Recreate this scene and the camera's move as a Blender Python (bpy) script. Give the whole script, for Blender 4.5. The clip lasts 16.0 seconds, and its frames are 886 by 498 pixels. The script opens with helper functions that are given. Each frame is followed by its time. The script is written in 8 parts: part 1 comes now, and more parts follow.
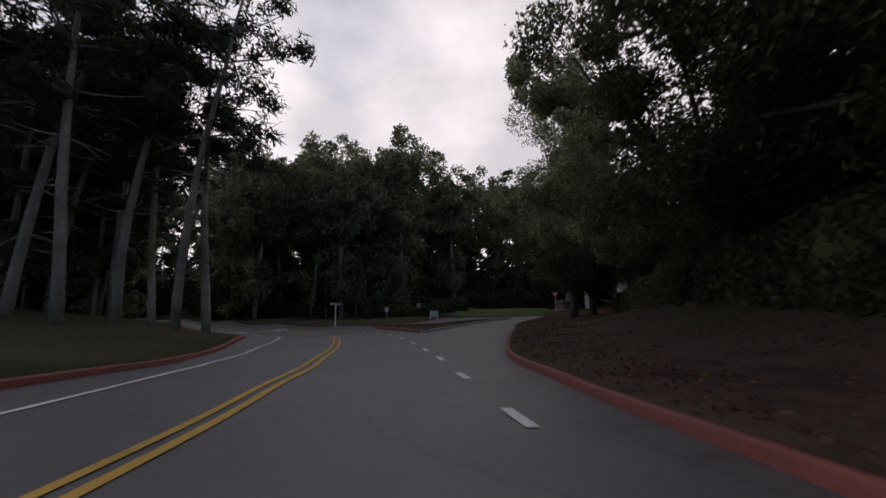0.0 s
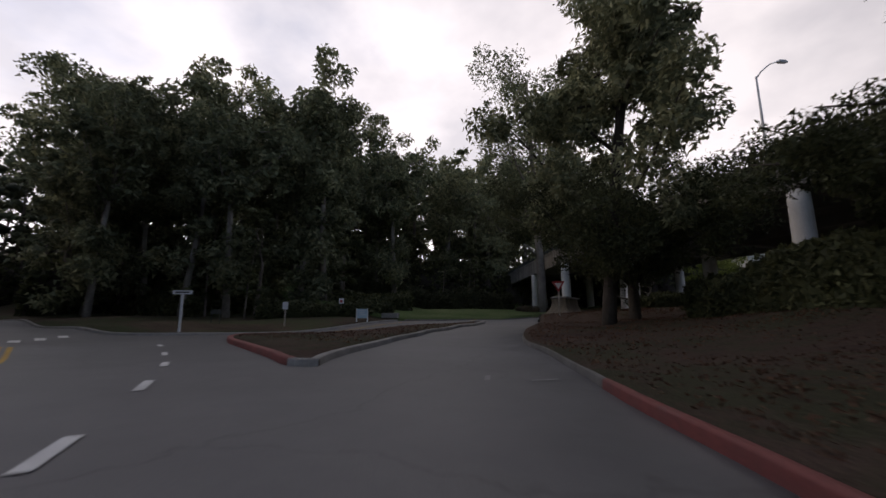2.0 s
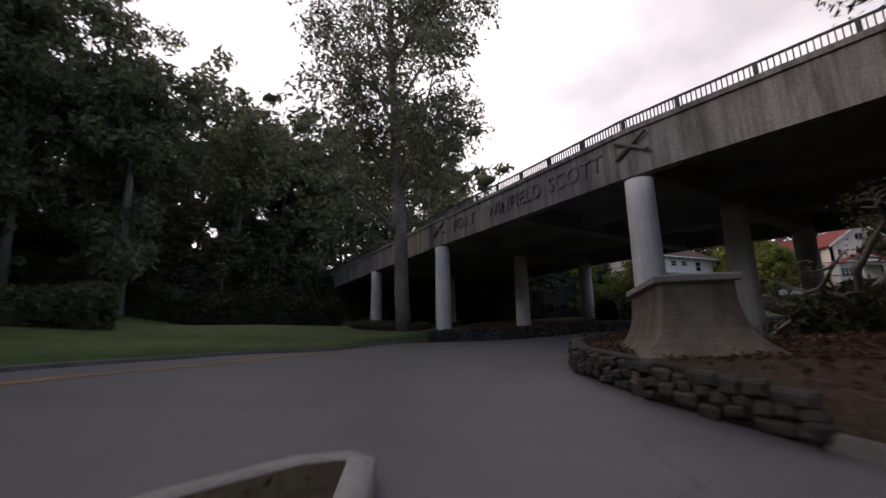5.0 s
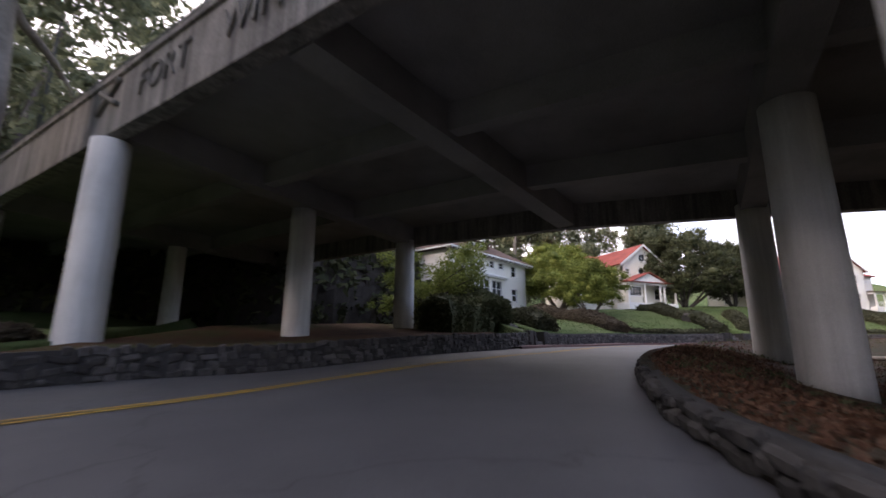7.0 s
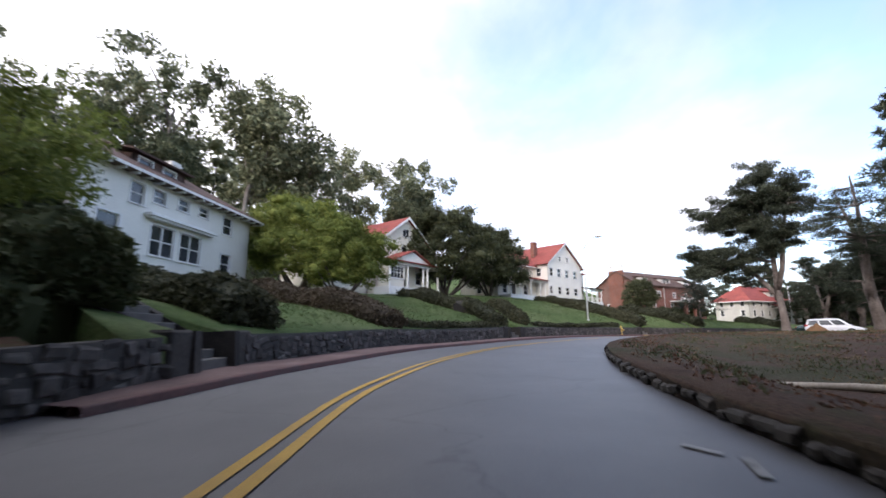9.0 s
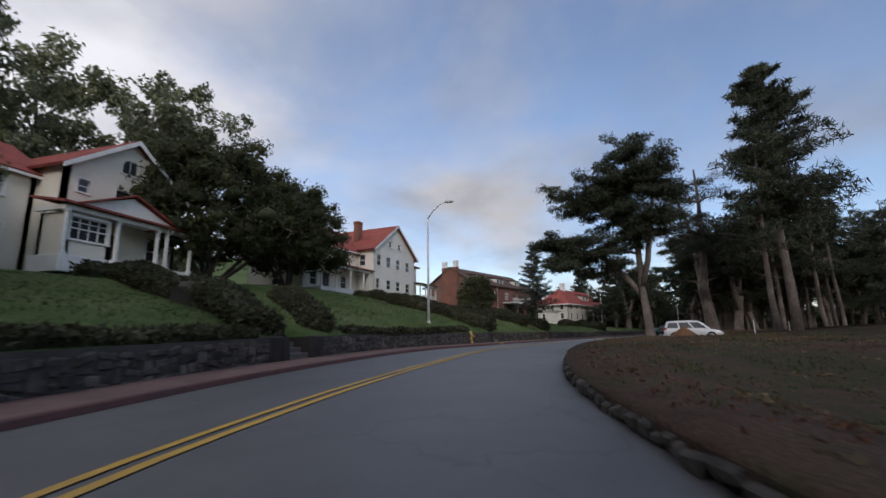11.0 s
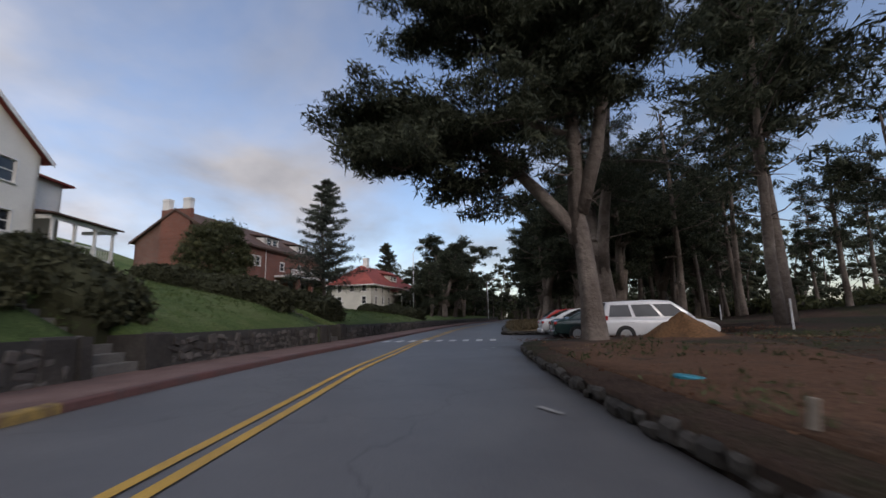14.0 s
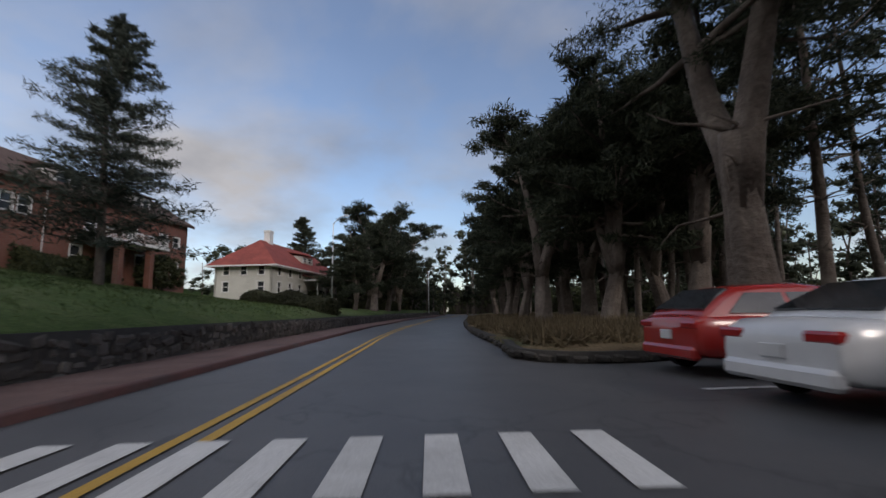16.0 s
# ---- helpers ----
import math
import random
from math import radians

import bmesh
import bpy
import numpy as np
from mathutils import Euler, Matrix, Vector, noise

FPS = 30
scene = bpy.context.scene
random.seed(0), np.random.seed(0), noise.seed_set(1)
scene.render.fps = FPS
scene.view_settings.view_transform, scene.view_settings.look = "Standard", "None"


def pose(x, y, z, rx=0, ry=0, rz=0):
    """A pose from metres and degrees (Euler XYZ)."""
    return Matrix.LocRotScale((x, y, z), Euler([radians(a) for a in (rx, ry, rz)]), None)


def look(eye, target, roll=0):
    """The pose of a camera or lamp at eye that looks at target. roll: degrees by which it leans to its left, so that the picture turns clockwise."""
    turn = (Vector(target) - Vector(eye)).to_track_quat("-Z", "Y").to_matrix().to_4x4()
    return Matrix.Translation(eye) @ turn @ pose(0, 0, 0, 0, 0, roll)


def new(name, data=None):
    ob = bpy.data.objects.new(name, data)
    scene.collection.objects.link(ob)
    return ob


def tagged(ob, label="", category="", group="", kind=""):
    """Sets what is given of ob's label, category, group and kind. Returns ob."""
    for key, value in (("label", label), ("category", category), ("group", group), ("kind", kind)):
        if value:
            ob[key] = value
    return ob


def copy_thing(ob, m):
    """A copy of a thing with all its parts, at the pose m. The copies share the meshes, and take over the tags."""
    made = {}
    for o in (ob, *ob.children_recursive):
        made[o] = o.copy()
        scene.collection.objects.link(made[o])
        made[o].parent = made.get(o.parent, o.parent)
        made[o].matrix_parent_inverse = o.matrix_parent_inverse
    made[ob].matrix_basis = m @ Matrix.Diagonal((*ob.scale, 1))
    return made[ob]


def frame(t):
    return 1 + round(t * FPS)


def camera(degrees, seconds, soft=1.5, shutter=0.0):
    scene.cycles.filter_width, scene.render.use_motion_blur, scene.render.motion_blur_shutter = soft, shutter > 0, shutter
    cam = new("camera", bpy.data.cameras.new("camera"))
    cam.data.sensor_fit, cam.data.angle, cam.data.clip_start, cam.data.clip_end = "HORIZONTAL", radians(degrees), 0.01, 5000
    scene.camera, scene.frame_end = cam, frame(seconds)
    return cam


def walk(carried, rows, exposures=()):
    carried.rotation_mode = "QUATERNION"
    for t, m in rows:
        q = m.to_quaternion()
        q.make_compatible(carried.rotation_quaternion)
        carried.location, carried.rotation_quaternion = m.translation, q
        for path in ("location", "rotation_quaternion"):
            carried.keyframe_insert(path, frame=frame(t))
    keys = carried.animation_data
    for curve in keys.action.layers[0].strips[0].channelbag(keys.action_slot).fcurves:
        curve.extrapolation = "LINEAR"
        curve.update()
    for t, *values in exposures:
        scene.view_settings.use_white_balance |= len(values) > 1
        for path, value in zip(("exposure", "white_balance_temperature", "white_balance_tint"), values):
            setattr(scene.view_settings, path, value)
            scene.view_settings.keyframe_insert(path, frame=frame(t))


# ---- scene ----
cam = camera(90.5, 16.0, soft=1.5, shutter=0.3)
SUN_TURN, CLOUD, SKY, CLOUD_DIR = 250, 0.85, 0.13, (-0.45, 0.85, 0.05)
EXPOSURES = [(0.0, 0.0, 7350, 22), (3.0, 0.45, 7350, 23), (5.5, 0.85, 7350, 26), (6.5, 1.55, 7350, 27), (7.0, 2.05, 7300, 27), (7.5, 2.3, 7200, 25), (8.0, 2.3, 6850, 21), (8.5, 2.3, 6700, 19), (9.0, 1.9, 6750, 19), (9.5, 1.35, 6850, 18), (12.0, 0.45, 6700, 16), (13.5, 0.5, 6850, 18), (15.0, 0.55, 6950, 18), (16.0, 0.42, 6900, 16)]
EYE = 1.13
PATH = [
    (0.0, 16.117, 14.443, 0.999, 40.32, 10.35, -0.91),
    (0.5, 13.037, 17.910, 1.119, 39.50, 10.49, -0.43),
    (1.0, 9.912, 21.332, 1.243, 37.56, 10.35, -0.23),
    (1.5, 7.164, 25.054, 1.378, 35.24, 10.26, -0.53),
    (2.0, 4.515, 28.827, 1.529, 32.64, 10.52, -0.10),
    (2.5, 1.853, 32.547, 1.702, 29.45, 11.93, 0.35),
    (3.0, -0.357, 36.495, 1.899, 26.29, 11.32, 0.60),
    (3.5, -2.506, 40.466, 2.109, 22.70, 11.41, 0.40),
    (4.0, -4.726, 44.315, 2.358, 18.34, 11.63, -0.06),
    (4.5, -6.717, 48.163, 2.629, 13.28, 11.89, -0.62),
    (5.0, -8.175, 52.132, 2.903, 7.60, 12.11, -1.09),
    (5.5, -8.798, 56.342, 3.163, 1.38, 12.20, -1.29),
    (6.0, -8.695, 60.744, 3.420, -4.43, 12.49, -0.11),
    (6.5, -8.149, 65.064, 3.657, -11.57, 11.29, 0.29),
    (7.0, -7.056, 69.257, 3.887, -19.77, 12.32, 0.21),
    (7.5, -5.150, 73.144, 4.114, -27.87, 11.87, -0.24),
    (8.0, -2.778, 76.783, 4.336, -36.13, 11.63, -0.39),
    (8.5, 0.075, 80.053, 4.530, -44.20, 10.92, -0.01),
    (9.0, 3.100, 83.182, 4.680, -52.29, 10.74, -0.22),
    (9.5, 6.732, 85.623, 4.795, -59.33, 10.61, -0.10),
    (10.0, 10.618, 87.604, 4.911, -65.84, 10.67, -0.23),
    (10.5, 14.772, 89.163, 4.998, -70.75, 10.81, -0.54),
    (11.0, 19.138, 90.358, 5.069, -74.79, 10.97, -0.91),
    (11.5, 23.658, 91.252, 5.134, -78.70, 11.11, -1.22),
    (12.0, 28.275, 91.905, 5.205, -83.23, 11.17, -1.35),
    (12.5, 32.935, 92.117, 5.291, -88.45, 10.88, -1.57),
    (13.0, 37.634, 92.012, 5.359, -93.38, 10.25, -2.08),
    (13.5, 42.378, 91.709, 5.384, -97.23, 9.72, -1.29),
    (14.0, 47.122, 91.160, 5.372, -100.47, 8.93, -1.17),
    (14.5, 51.838, 90.376, 5.357, -103.04, 8.92, -1.51),
    (15.0, 56.481, 89.289, 5.352, -104.43, 9.11, -0.95),
    (15.5, 61.164, 88.263, 5.358, -106.47, 8.34, -1.44),
    (16.0, 65.794, 87.142, 5.357, -108.93, 8.09, -0.78),
]
walk(cam, [(t, pose(x, y, z, 90 + pitch, 0, yaw) @ pose(0, 0, 0, 0, 0, roll)) for t, x, y, z, yaw, pitch, roll in PATH], EXPOSURES)

# world: broken cloud over a dusk sky
world = bpy.data.worlds.new("world")
scene.world = world
world.use_nodes = True
wn, wl = world.node_tree.nodes, world.node_tree.links
wn.clear()
w_out = wn.new("ShaderNodeOutputWorld")
w_bg = wn.new("ShaderNodeBackground")
w_sky = wn.new("ShaderNodeTexSky")
w_sky.sky_type = "NISHITA"
w_sky.sun_disc = False
w_sky.sun_elevation = radians(24)
w_sky.sun_rotation = radians(SUN_TURN)
w_sky.air_density, w_sky.dust_density, w_sky.ozone_density = 1.0, 1.0, 3.0
w_geo = wn.new("ShaderNodeTexCoord")
w_sep = wn.new("ShaderNodeSeparateXYZ")
wl.new(w_geo.outputs["Generated"], w_sep.inputs[0])
w_flat = wn.new("ShaderNodeVectorMath")
w_flat.operation = "DIVIDE"
w_up = wn.new("ShaderNodeMath")
w_up.operation = "MAXIMUM"
w_up.inputs[1].default_value = 0.0
wl.new(w_sep.outputs["Z"], w_up.inputs[0])
w_add = wn.new("ShaderNodeMath")
w_add.inputs[1].default_value = 0.28
wl.new(w_up.outputs[0], w_add.inputs[0])
w_comb = wn.new("ShaderNodeCombineXYZ")
for k in range(3):
    wl.new(w_add.outputs[0], w_comb.inputs[k])
wl.new(w_geo.outputs["Generated"], w_flat.inputs[0])
wl.new(w_comb.outputs[0], w_flat.inputs[1])
w_noise = wn.new("ShaderNodeTexNoise")
w_noise.inputs["Scale"].default_value = 1.1
w_noise.inputs["Detail"].default_value = 7.0
w_noise.inputs["Roughness"].default_value = 0.52
w_noise.inputs["Distortion"].default_value = 0.25
wl.new(w_flat.outputs[0], w_noise.inputs["Vector"])
# the cloud bank lies thickest to the north-west and thins to the south-east
w_dot = wn.new("ShaderNodeVectorMath")
w_dot.operation = "DOT_PRODUCT"
w_dot.inputs[1].default_value = CLOUD_DIR
wl.new(w_geo.outputs["Generated"], w_dot.inputs[0])
w_mad = wn.new("ShaderNodeMath")
w_mad.operation = "MULTIPLY_ADD"
w_mad.inputs[1].default_value = 0.27
wl.new(w_dot.outputs["Value"], w_mad.inputs[0])
wl.new(w_noise.outputs["Fac"], w_mad.inputs[2])
w_ramp = wn.new("ShaderNodeValToRGB")
w_ramp.color_ramp.elements[0].position = 0.36
w_ramp.color_ramp.elements[1].position = 0.62
w_ramp.color_ramp.elements[0].color = (0.12, 0.12, 0.12, 1)
w_ramp.color_ramp.elements[1].color = (1, 1, 1, 1)
wl.new(w_mad.outputs[0], w_ramp.inputs[0])
w_tex = wn.new("ShaderNodeTexNoise")
w_tex.inputs["Scale"].default_value = 2.6
w_tex.inputs["Detail"].default_value = 5.0
wl.new(w_flat.outputs[0], w_tex.inputs["Vector"])
w_cl = wn.new("ShaderNodeValToRGB")
w_cl.color_ramp.elements[0].color = (CLOUD * 0.66, CLOUD * 0.72, CLOUD * 0.81, 1)
w_cl.color_ramp.elements[1].color = (CLOUD * 1.00, CLOUD * 1.06, CLOUD * 1.14, 1)
w_cl.color_ramp.elements[0].position, w_cl.color_ramp.elements[1].position = 0.35, 0.62
wl.new(w_tex.outputs["Fac"], w_cl.inputs[0])
w_scale = wn.new("ShaderNodeVectorMath")
w_scale.operation = "SCALE"
w_scale.inputs["Scale"].default_value = SKY
wl.new(w_sky.outputs[0], w_scale.inputs[0])
w_mix = wn.new("ShaderNodeMix")
w_mix.data_type = "RGBA"
# cloud shines most towards the hidden sun and along the horizon
w_face = wn.new("ShaderNodeMapRange")
w_face.inputs["From Min"].default_value, w_face.inputs["From Max"].default_value = -0.9, 0.9
w_face.inputs["To Min"].default_value, w_face.inputs["To Max"].default_value = 0.36, 1.15
w_west = wn.new("ShaderNodeVectorMath")
w_west.operation = "DOT_PRODUCT"
w_west.inputs[1].default_value = (-0.91, 0.41, 0.0)
wl.new(w_geo.outputs["Generated"], w_west.inputs[0])
wl.new(w_west.outputs["Value"], w_face.inputs["Value"])
w_low = wn.new("ShaderNodeMapRange")
w_low.inputs["From Min"].default_value, w_low.inputs["From Max"].default_value = 0.0, 0.3
w_low.inputs["To Min"].default_value, w_low.inputs["To Max"].default_value = 1.45, 1.0
wl.new(w_up.outputs[0], w_low.inputs["Value"])
w_gain = wn.new("ShaderNodeMath")
w_gain.operation = "MULTIPLY"
wl.new(w_face.outputs[0], w_gain.inputs[0])
wl.new(w_low.outputs[0], w_gain.inputs[1])
w_lit = wn.new("ShaderNodeVectorMath")
w_lit.operation = "SCALE"
wl.new(w_cl.outputs[0], w_lit.inputs[0])
wl.new(w_gain.outputs[0], w_lit.inputs["Scale"])
wl.new(w_ramp.outputs[0], w_mix.inputs[0])
wl.new(w_scale.outputs[0], w_mix.inputs[6])
wl.new(w_lit.outputs[0], w_mix.inputs[7])
wl.new(w_mix.outputs[2], w_bg.inputs[0])
w_bg.inputs[1].default_value = 1.0
wl.new(w_bg.outputs[0], w_out.inputs[0])

sun_data = bpy.data.lights.new("sun", "SUN")
sun_data.energy, sun_data.angle, sun_data.color = 0.55, radians(14), (1.0, 0.95, 0.88)
sun_ob = new("sun", sun_data)
sun_ob.matrix_world = look((0, 0, 60), (0 - 60 * math.sin(radians(SUN_TURN)), 0 - 60 * math.cos(radians(SUN_TURN)), 60 - 27))

# ---- materials ----
def mat(name, build):
    m = bpy.data.materials.new(name)
    m.use_nodes = True
    nt = m.node_tree
    b = nt.nodes["Principled BSDF"]
    build(nt, nt.nodes, nt.links, b)
    return m


def coords(nt, scale=1.0, world_space=False):
    n = nt.nodes.new("ShaderNodeNewGeometry") if world_space else nt.nodes.new("ShaderNodeTexCoord")
    return n.outputs["Position"] if world_space else n.outputs["Object"]


def noise_tex(nt, vec, scale, detail=4.0, rough=0.55):
    n = nt.nodes.new("ShaderNodeTexNoise")
    n.inputs["Scale"].default_value = scale
    n.inputs["Detail"].default_value = detail
    n.inputs["Roughness"].default_value = rough
    nt.links.new(vec, n.inputs["Vector"])
    return n.outputs["Fac"]


def ramp(nt, fac, stops):
    n = nt.nodes.new("ShaderNodeValToRGB")
    while len(n.color_ramp.elements) < len(stops):
        n.color_ramp.elements.new(0.5)
    for e, (p, c) in zip(n.color_ramp.elements, stops):
        e.position = p
        e.color = (*c, 1)
    nt.links.new(fac, n.inputs[0])
    return n.outputs[0]


def mixc(nt, fac, a, b, mode="MIX"):
    n = nt.nodes.new("ShaderNodeMix")
    n.data_type = "RGBA"
    n.blend_type = mode
    for sock, v in ((n.inputs[0], fac), (n.inputs[6], a), (n.inputs[7], b)):
        if isinstance(v, (int, float)):
            sock.default_value = v
        elif isinstance(v, tuple):
            sock.default_value = (*v, 1)
        else:
            nt.links.new(v, sock)
    return n.outputs[2]


def bump(nt, height, b, strength=0.3, dist=0.02):
    n = nt.nodes.new("ShaderNodeBump")
    n.inputs["Strength"].default_value = strength
    n.inputs["Distance"].default_value = dist
    nt.links.new(height, n.inputs["Height"])
    nt.links.new(n.outputs[0], b.inputs["Normal"])


def surface(name, base, dark, light, big=0.4, fine=18.0, rough=0.85, bumps=0.3, bdist=0.01, metal=0.0, spec=0.3, world_space=True, per_object=0.0, streak=0.0):
    """A weathered plain surface: stains at a large scale, grain at a small one."""
    def build(nt, nodes, links, b):
        v = coords(nt, world_space=world_space)
        large = noise_tex(nt, v, big, 5.0, 0.6)
        grain = noise_tex(nt, v, fine, 3.0, 0.6)
        c = ramp(nt, large, [(0.25, dark), (0.5, base), (0.78, light)])
        g = ramp(nt, grain, [(0.25, (0.72, 0.72, 0.72)), (0.75, (1.18, 1.18, 1.18))])
        c = mixc(nt, 1.0, c, g, "MULTIPLY")
        if per_object:
            info = nodes.new("ShaderNodeObjectInfo")
            r = ramp(nt, info.outputs["Random"], [(0.0, (1 - per_object,) * 3), (1.0, (1 + per_object,) * 3)])
            c = mixc(nt, 1.0, c, r, "MULTIPLY")
        if streak:
            # rain streaks that run down the face
            mp = nodes.new("ShaderNodeMapping")
            mp.inputs["Scale"].default_value = (2.6, 2.6, 0.16)
            links.new(v, mp.inputs["Vector"])
            st = noise_tex(nt, mp.outputs[0], 1.0, 5.0, 0.65)
            c = mixc(nt, 1.0, c, ramp(nt, st, [(0.36, (1 - streak,) * 3), (0.60, (1.08,) * 3)]), "MULTIPLY")
        links.new(c, b.inputs["Base Color"])
        b.inputs["Roughness"].default_value = rough
        b.inputs["Metallic"].default_value = metal
        b.inputs["Specular IOR Level"].default_value = spec
        if bumps:
            bump(nt, grain, b, bumps, bdist)
    return mat(name, build)


def foliage(name, dark, mid, light, trans=0.25):
    def build(nt, nodes, links, b):
        geo = nodes.new("ShaderNodeNewGeometry")
        info = nodes.new("ShaderNodeObjectInfo")
        v = coords(nt, world_space=True)
        c = ramp(nt, geo.outputs["Random Per Island"], [(0.0, dark), (0.55, mid), (1.0, light)])
        n = noise_tex(nt, v, 0.25, 3.0)
        c = mixc(nt, 1.0, c, ramp(nt, n, [(0.3, (0.65, 0.66, 0.62)), (0.7, (1.3, 1.28, 1.2))]), "MULTIPLY")
        c = mixc(nt, 1.0, c, ramp(nt, info.outputs["Random"], [(0.0, (0.8, 0.82, 0.8)), (1.0, (1.2, 1.15, 1.1))]), "MULTIPLY")
        links.new(c, b.inputs["Base Color"])
        b.inputs["Roughness"].default_value = 0.75
        b.inputs["Specular IOR Level"].default_value = 0.2
        t = nodes.new("ShaderNodeBsdfTranslucent")
        links.new(c, t.inputs["Color"])
        mx = nodes.new("ShaderNodeMixShader")
        mx.inputs[0].default_value = trans
        links.new(b.outputs[0], mx.inputs[1])
        links.new(t.outputs[0], mx.inputs[2])
        links.new(mx.outputs[0], nodes["Material Output"].inputs["Surface"])
    return mat(name, build)


def asphalt_build(nt, nodes, links, b):
    v = coords(nt, world_space=True)
    large = noise_tex(nt, v, 0.12, 5.0, 0.6)
    mid = noise_tex(nt, v, 0.9, 4.0, 0.6)
    grain = noise_tex(nt, v, 90.0, 2.0, 0.7)
    c = ramp(nt, large, [(0.3, (0.064, 0.064, 0.067)), (0.7, (0.096, 0.096, 0.100))])
    c = mixc(nt, 1.0, c, ramp(nt, mid, [(0.3, (0.85, 0.85, 0.86)), (0.7, (1.12, 1.12, 1.1))]), "MULTIPLY")
    c = mixc(nt, 1.0, c, ramp(nt, grain, [(0.3, (0.7, 0.7, 0.7)), (0.7, (1.25, 1.25, 1.25))]), "MULTIPLY")
    # tarred cracks
    vor = nodes.new("ShaderNodeTexVoronoi")
    vor.feature = "DISTANCE_TO_EDGE"
    vor.inputs["Scale"].default_value = 0.16
    warp = nodes.new("ShaderNodeVectorMath")
    warp.operation = "ADD"
    wn2 = nodes.new("ShaderNodeTexNoise")
    wn2.inputs["Scale"].default_value = 0.5
    wn2.inputs["Detail"].default_value = 5.0
    links.new(v, wn2.inputs["Vector"])
    sc = nodes.new("ShaderNodeVectorMath")
    sc.operation = "SCALE"
    sc.inputs["Scale"].default_value = 3.0
    links.new(wn2.outputs["Color"], sc.inputs[0])
    links.new(v, warp.inputs[0])
    links.new(sc.outputs[0], warp.inputs[1])
    links.new(warp.outputs[0], vor.inputs["Vector"])
    crack = ramp(nt, vor.outputs["Distance"], [(0.0, (0.62, 0.62, 0.62)), (0.006, (1, 1, 1))])
    c = mixc(nt, 1.0, c, crack, "MULTIPLY")
    links.new(c, b.inputs["Base Color"])
    b.inputs["Roughness"].default_value = 0.55
    b.inputs["Specular IOR Level"].default_value = 0.5
    bump(nt, grain, b, 0.3, 0.004)


M_ASPHALT = mat("asphalt", asphalt_build)


def litter_build(cols):
    def build(nt, nodes, links, b):
        v = coords(nt, world_space=True)
        large = noise_tex(nt, v, 0.16, 5.0, 0.65)
        mid = noise_tex(nt, v, 1.6, 5.0, 0.65)
        grain = noise_tex(nt, v, 16.0, 4.0, 0.7)
        a = nodes.new("ShaderNodeMath")
        a.operation = "MULTIPLY_ADD"
        links.new(mid, a.inputs[0])
        a.inputs[1].default_value = 0.45
        links.new(large, a.inputs[2])
        c = ramp(nt, a.outputs[0], [(0.5, cols[0]), (0.68, cols[1]), (0.82, cols[2])])
        c = mixc(nt, 1.0, c, ramp(nt, grain, [(0.3, (0.5, 0.5, 0.5)), (0.72, (1.5, 1.45, 1.4))]), "MULTIPLY")
        links.new(c, b.inputs["Base Color"])
        b.inputs["Roughness"].default_value = 0.95
        b.inputs["Specular IOR Level"].default_value = 0.1
        bump(nt, grain, b, 0.8, 0.05)
    return build


M_LITTER = mat("leaf_litter", litter_build([(0.045, 0.030, 0.022), (0.090, 0.051, 0.033), (0.068, 0.069, 0.033)]))
M_DIRT = mat("dry_dirt", litter_build([(0.030, 0.022, 0.017), (0.066, 0.045, 0.036), (0.042, 0.042, 0.025)]))
M_RUST = mat("bark_chips", litter_build([(0.078, 0.046, 0.031), (0.112, 0.064, 0.042), (0.064, 0.047, 0.036)]))
M_HEAP = mat("rust_chip_heap", litter_build([(0.12, 0.068, 0.036), (0.17, 0.095, 0.05), (0.10, 0.065, 0.042)]))
M_LAWN = mat("mown_lawn", litter_build([(0.046, 0.074, 0.026), (0.070, 0.108, 0.038), (0.10, 0.128, 0.055)]))
M_DRYGRASS = mat("dry_grass", litter_build([(0.10, 0.075, 0.045), (0.16, 0.12, 0.075), (0.07, 0.075, 0.04)]))
M_FOREST = mat("forest_floor", litter_build([(0.033, 0.027, 0.019), (0.060, 0.045, 0.033), (0.045, 0.054, 0.027)]))
M_CONC = surface("weathered_concrete", (0.235, 0.222, 0.203), (0.135, 0.127, 0.115), (0.32, 0.305, 0.285), 0.35, 12.0, 0.9, 0.25, streak=0.5)
M_CONC_DARK = surface("sooty_concrete", (0.25, 0.243, 0.232), (0.17, 0.165, 0.158), (0.33, 0.32, 0.305), 0.3, 40.0, 0.92, 0.2)
M_COLUMN = surface("painted_column", (0.62, 0.61, 0.58), (0.50, 0.49, 0.46), (0.70, 0.69, 0.66), 0.5, 70.0, 0.75, 0.1, 0.004, streak=0.14)
M_RELIEF = surface("grimy_raised_concrete", (0.16, 0.151, 0.137), (0.10, 0.095, 0.086), (0.22, 0.208, 0.19), 0.6, 20.0, 0.92, 0.25)
M_STUCCO_OLD = surface("stained_stucco", (0.145, 0.122, 0.094), (0.055, 0.048, 0.042), (0.205, 0.178, 0.135), 1.1, 30.0, 0.9, 0.3, streak=0.4)
M_KERB = surface("kerb_concrete", (0.231, 0.224, 0.210), (0.154, 0.147, 0.140), (0.294, 0.287, 0.273), 1.2, 25.0, 0.9, 0.3)
M_KERB_DARK = surface("grimy_kerb_concrete", (0.12, 0.113, 0.105), (0.08, 0.075, 0.07), (0.17, 0.16, 0.15), 1.2, 25.0, 0.9, 0.3)
M_REDKERB = surface("red_kerb_paint", (0.17, 0.045, 0.04), (0.12, 0.05, 0.045), (0.23, 0.06, 0.05), 1.5, 20.0, 0.7, 0.3)
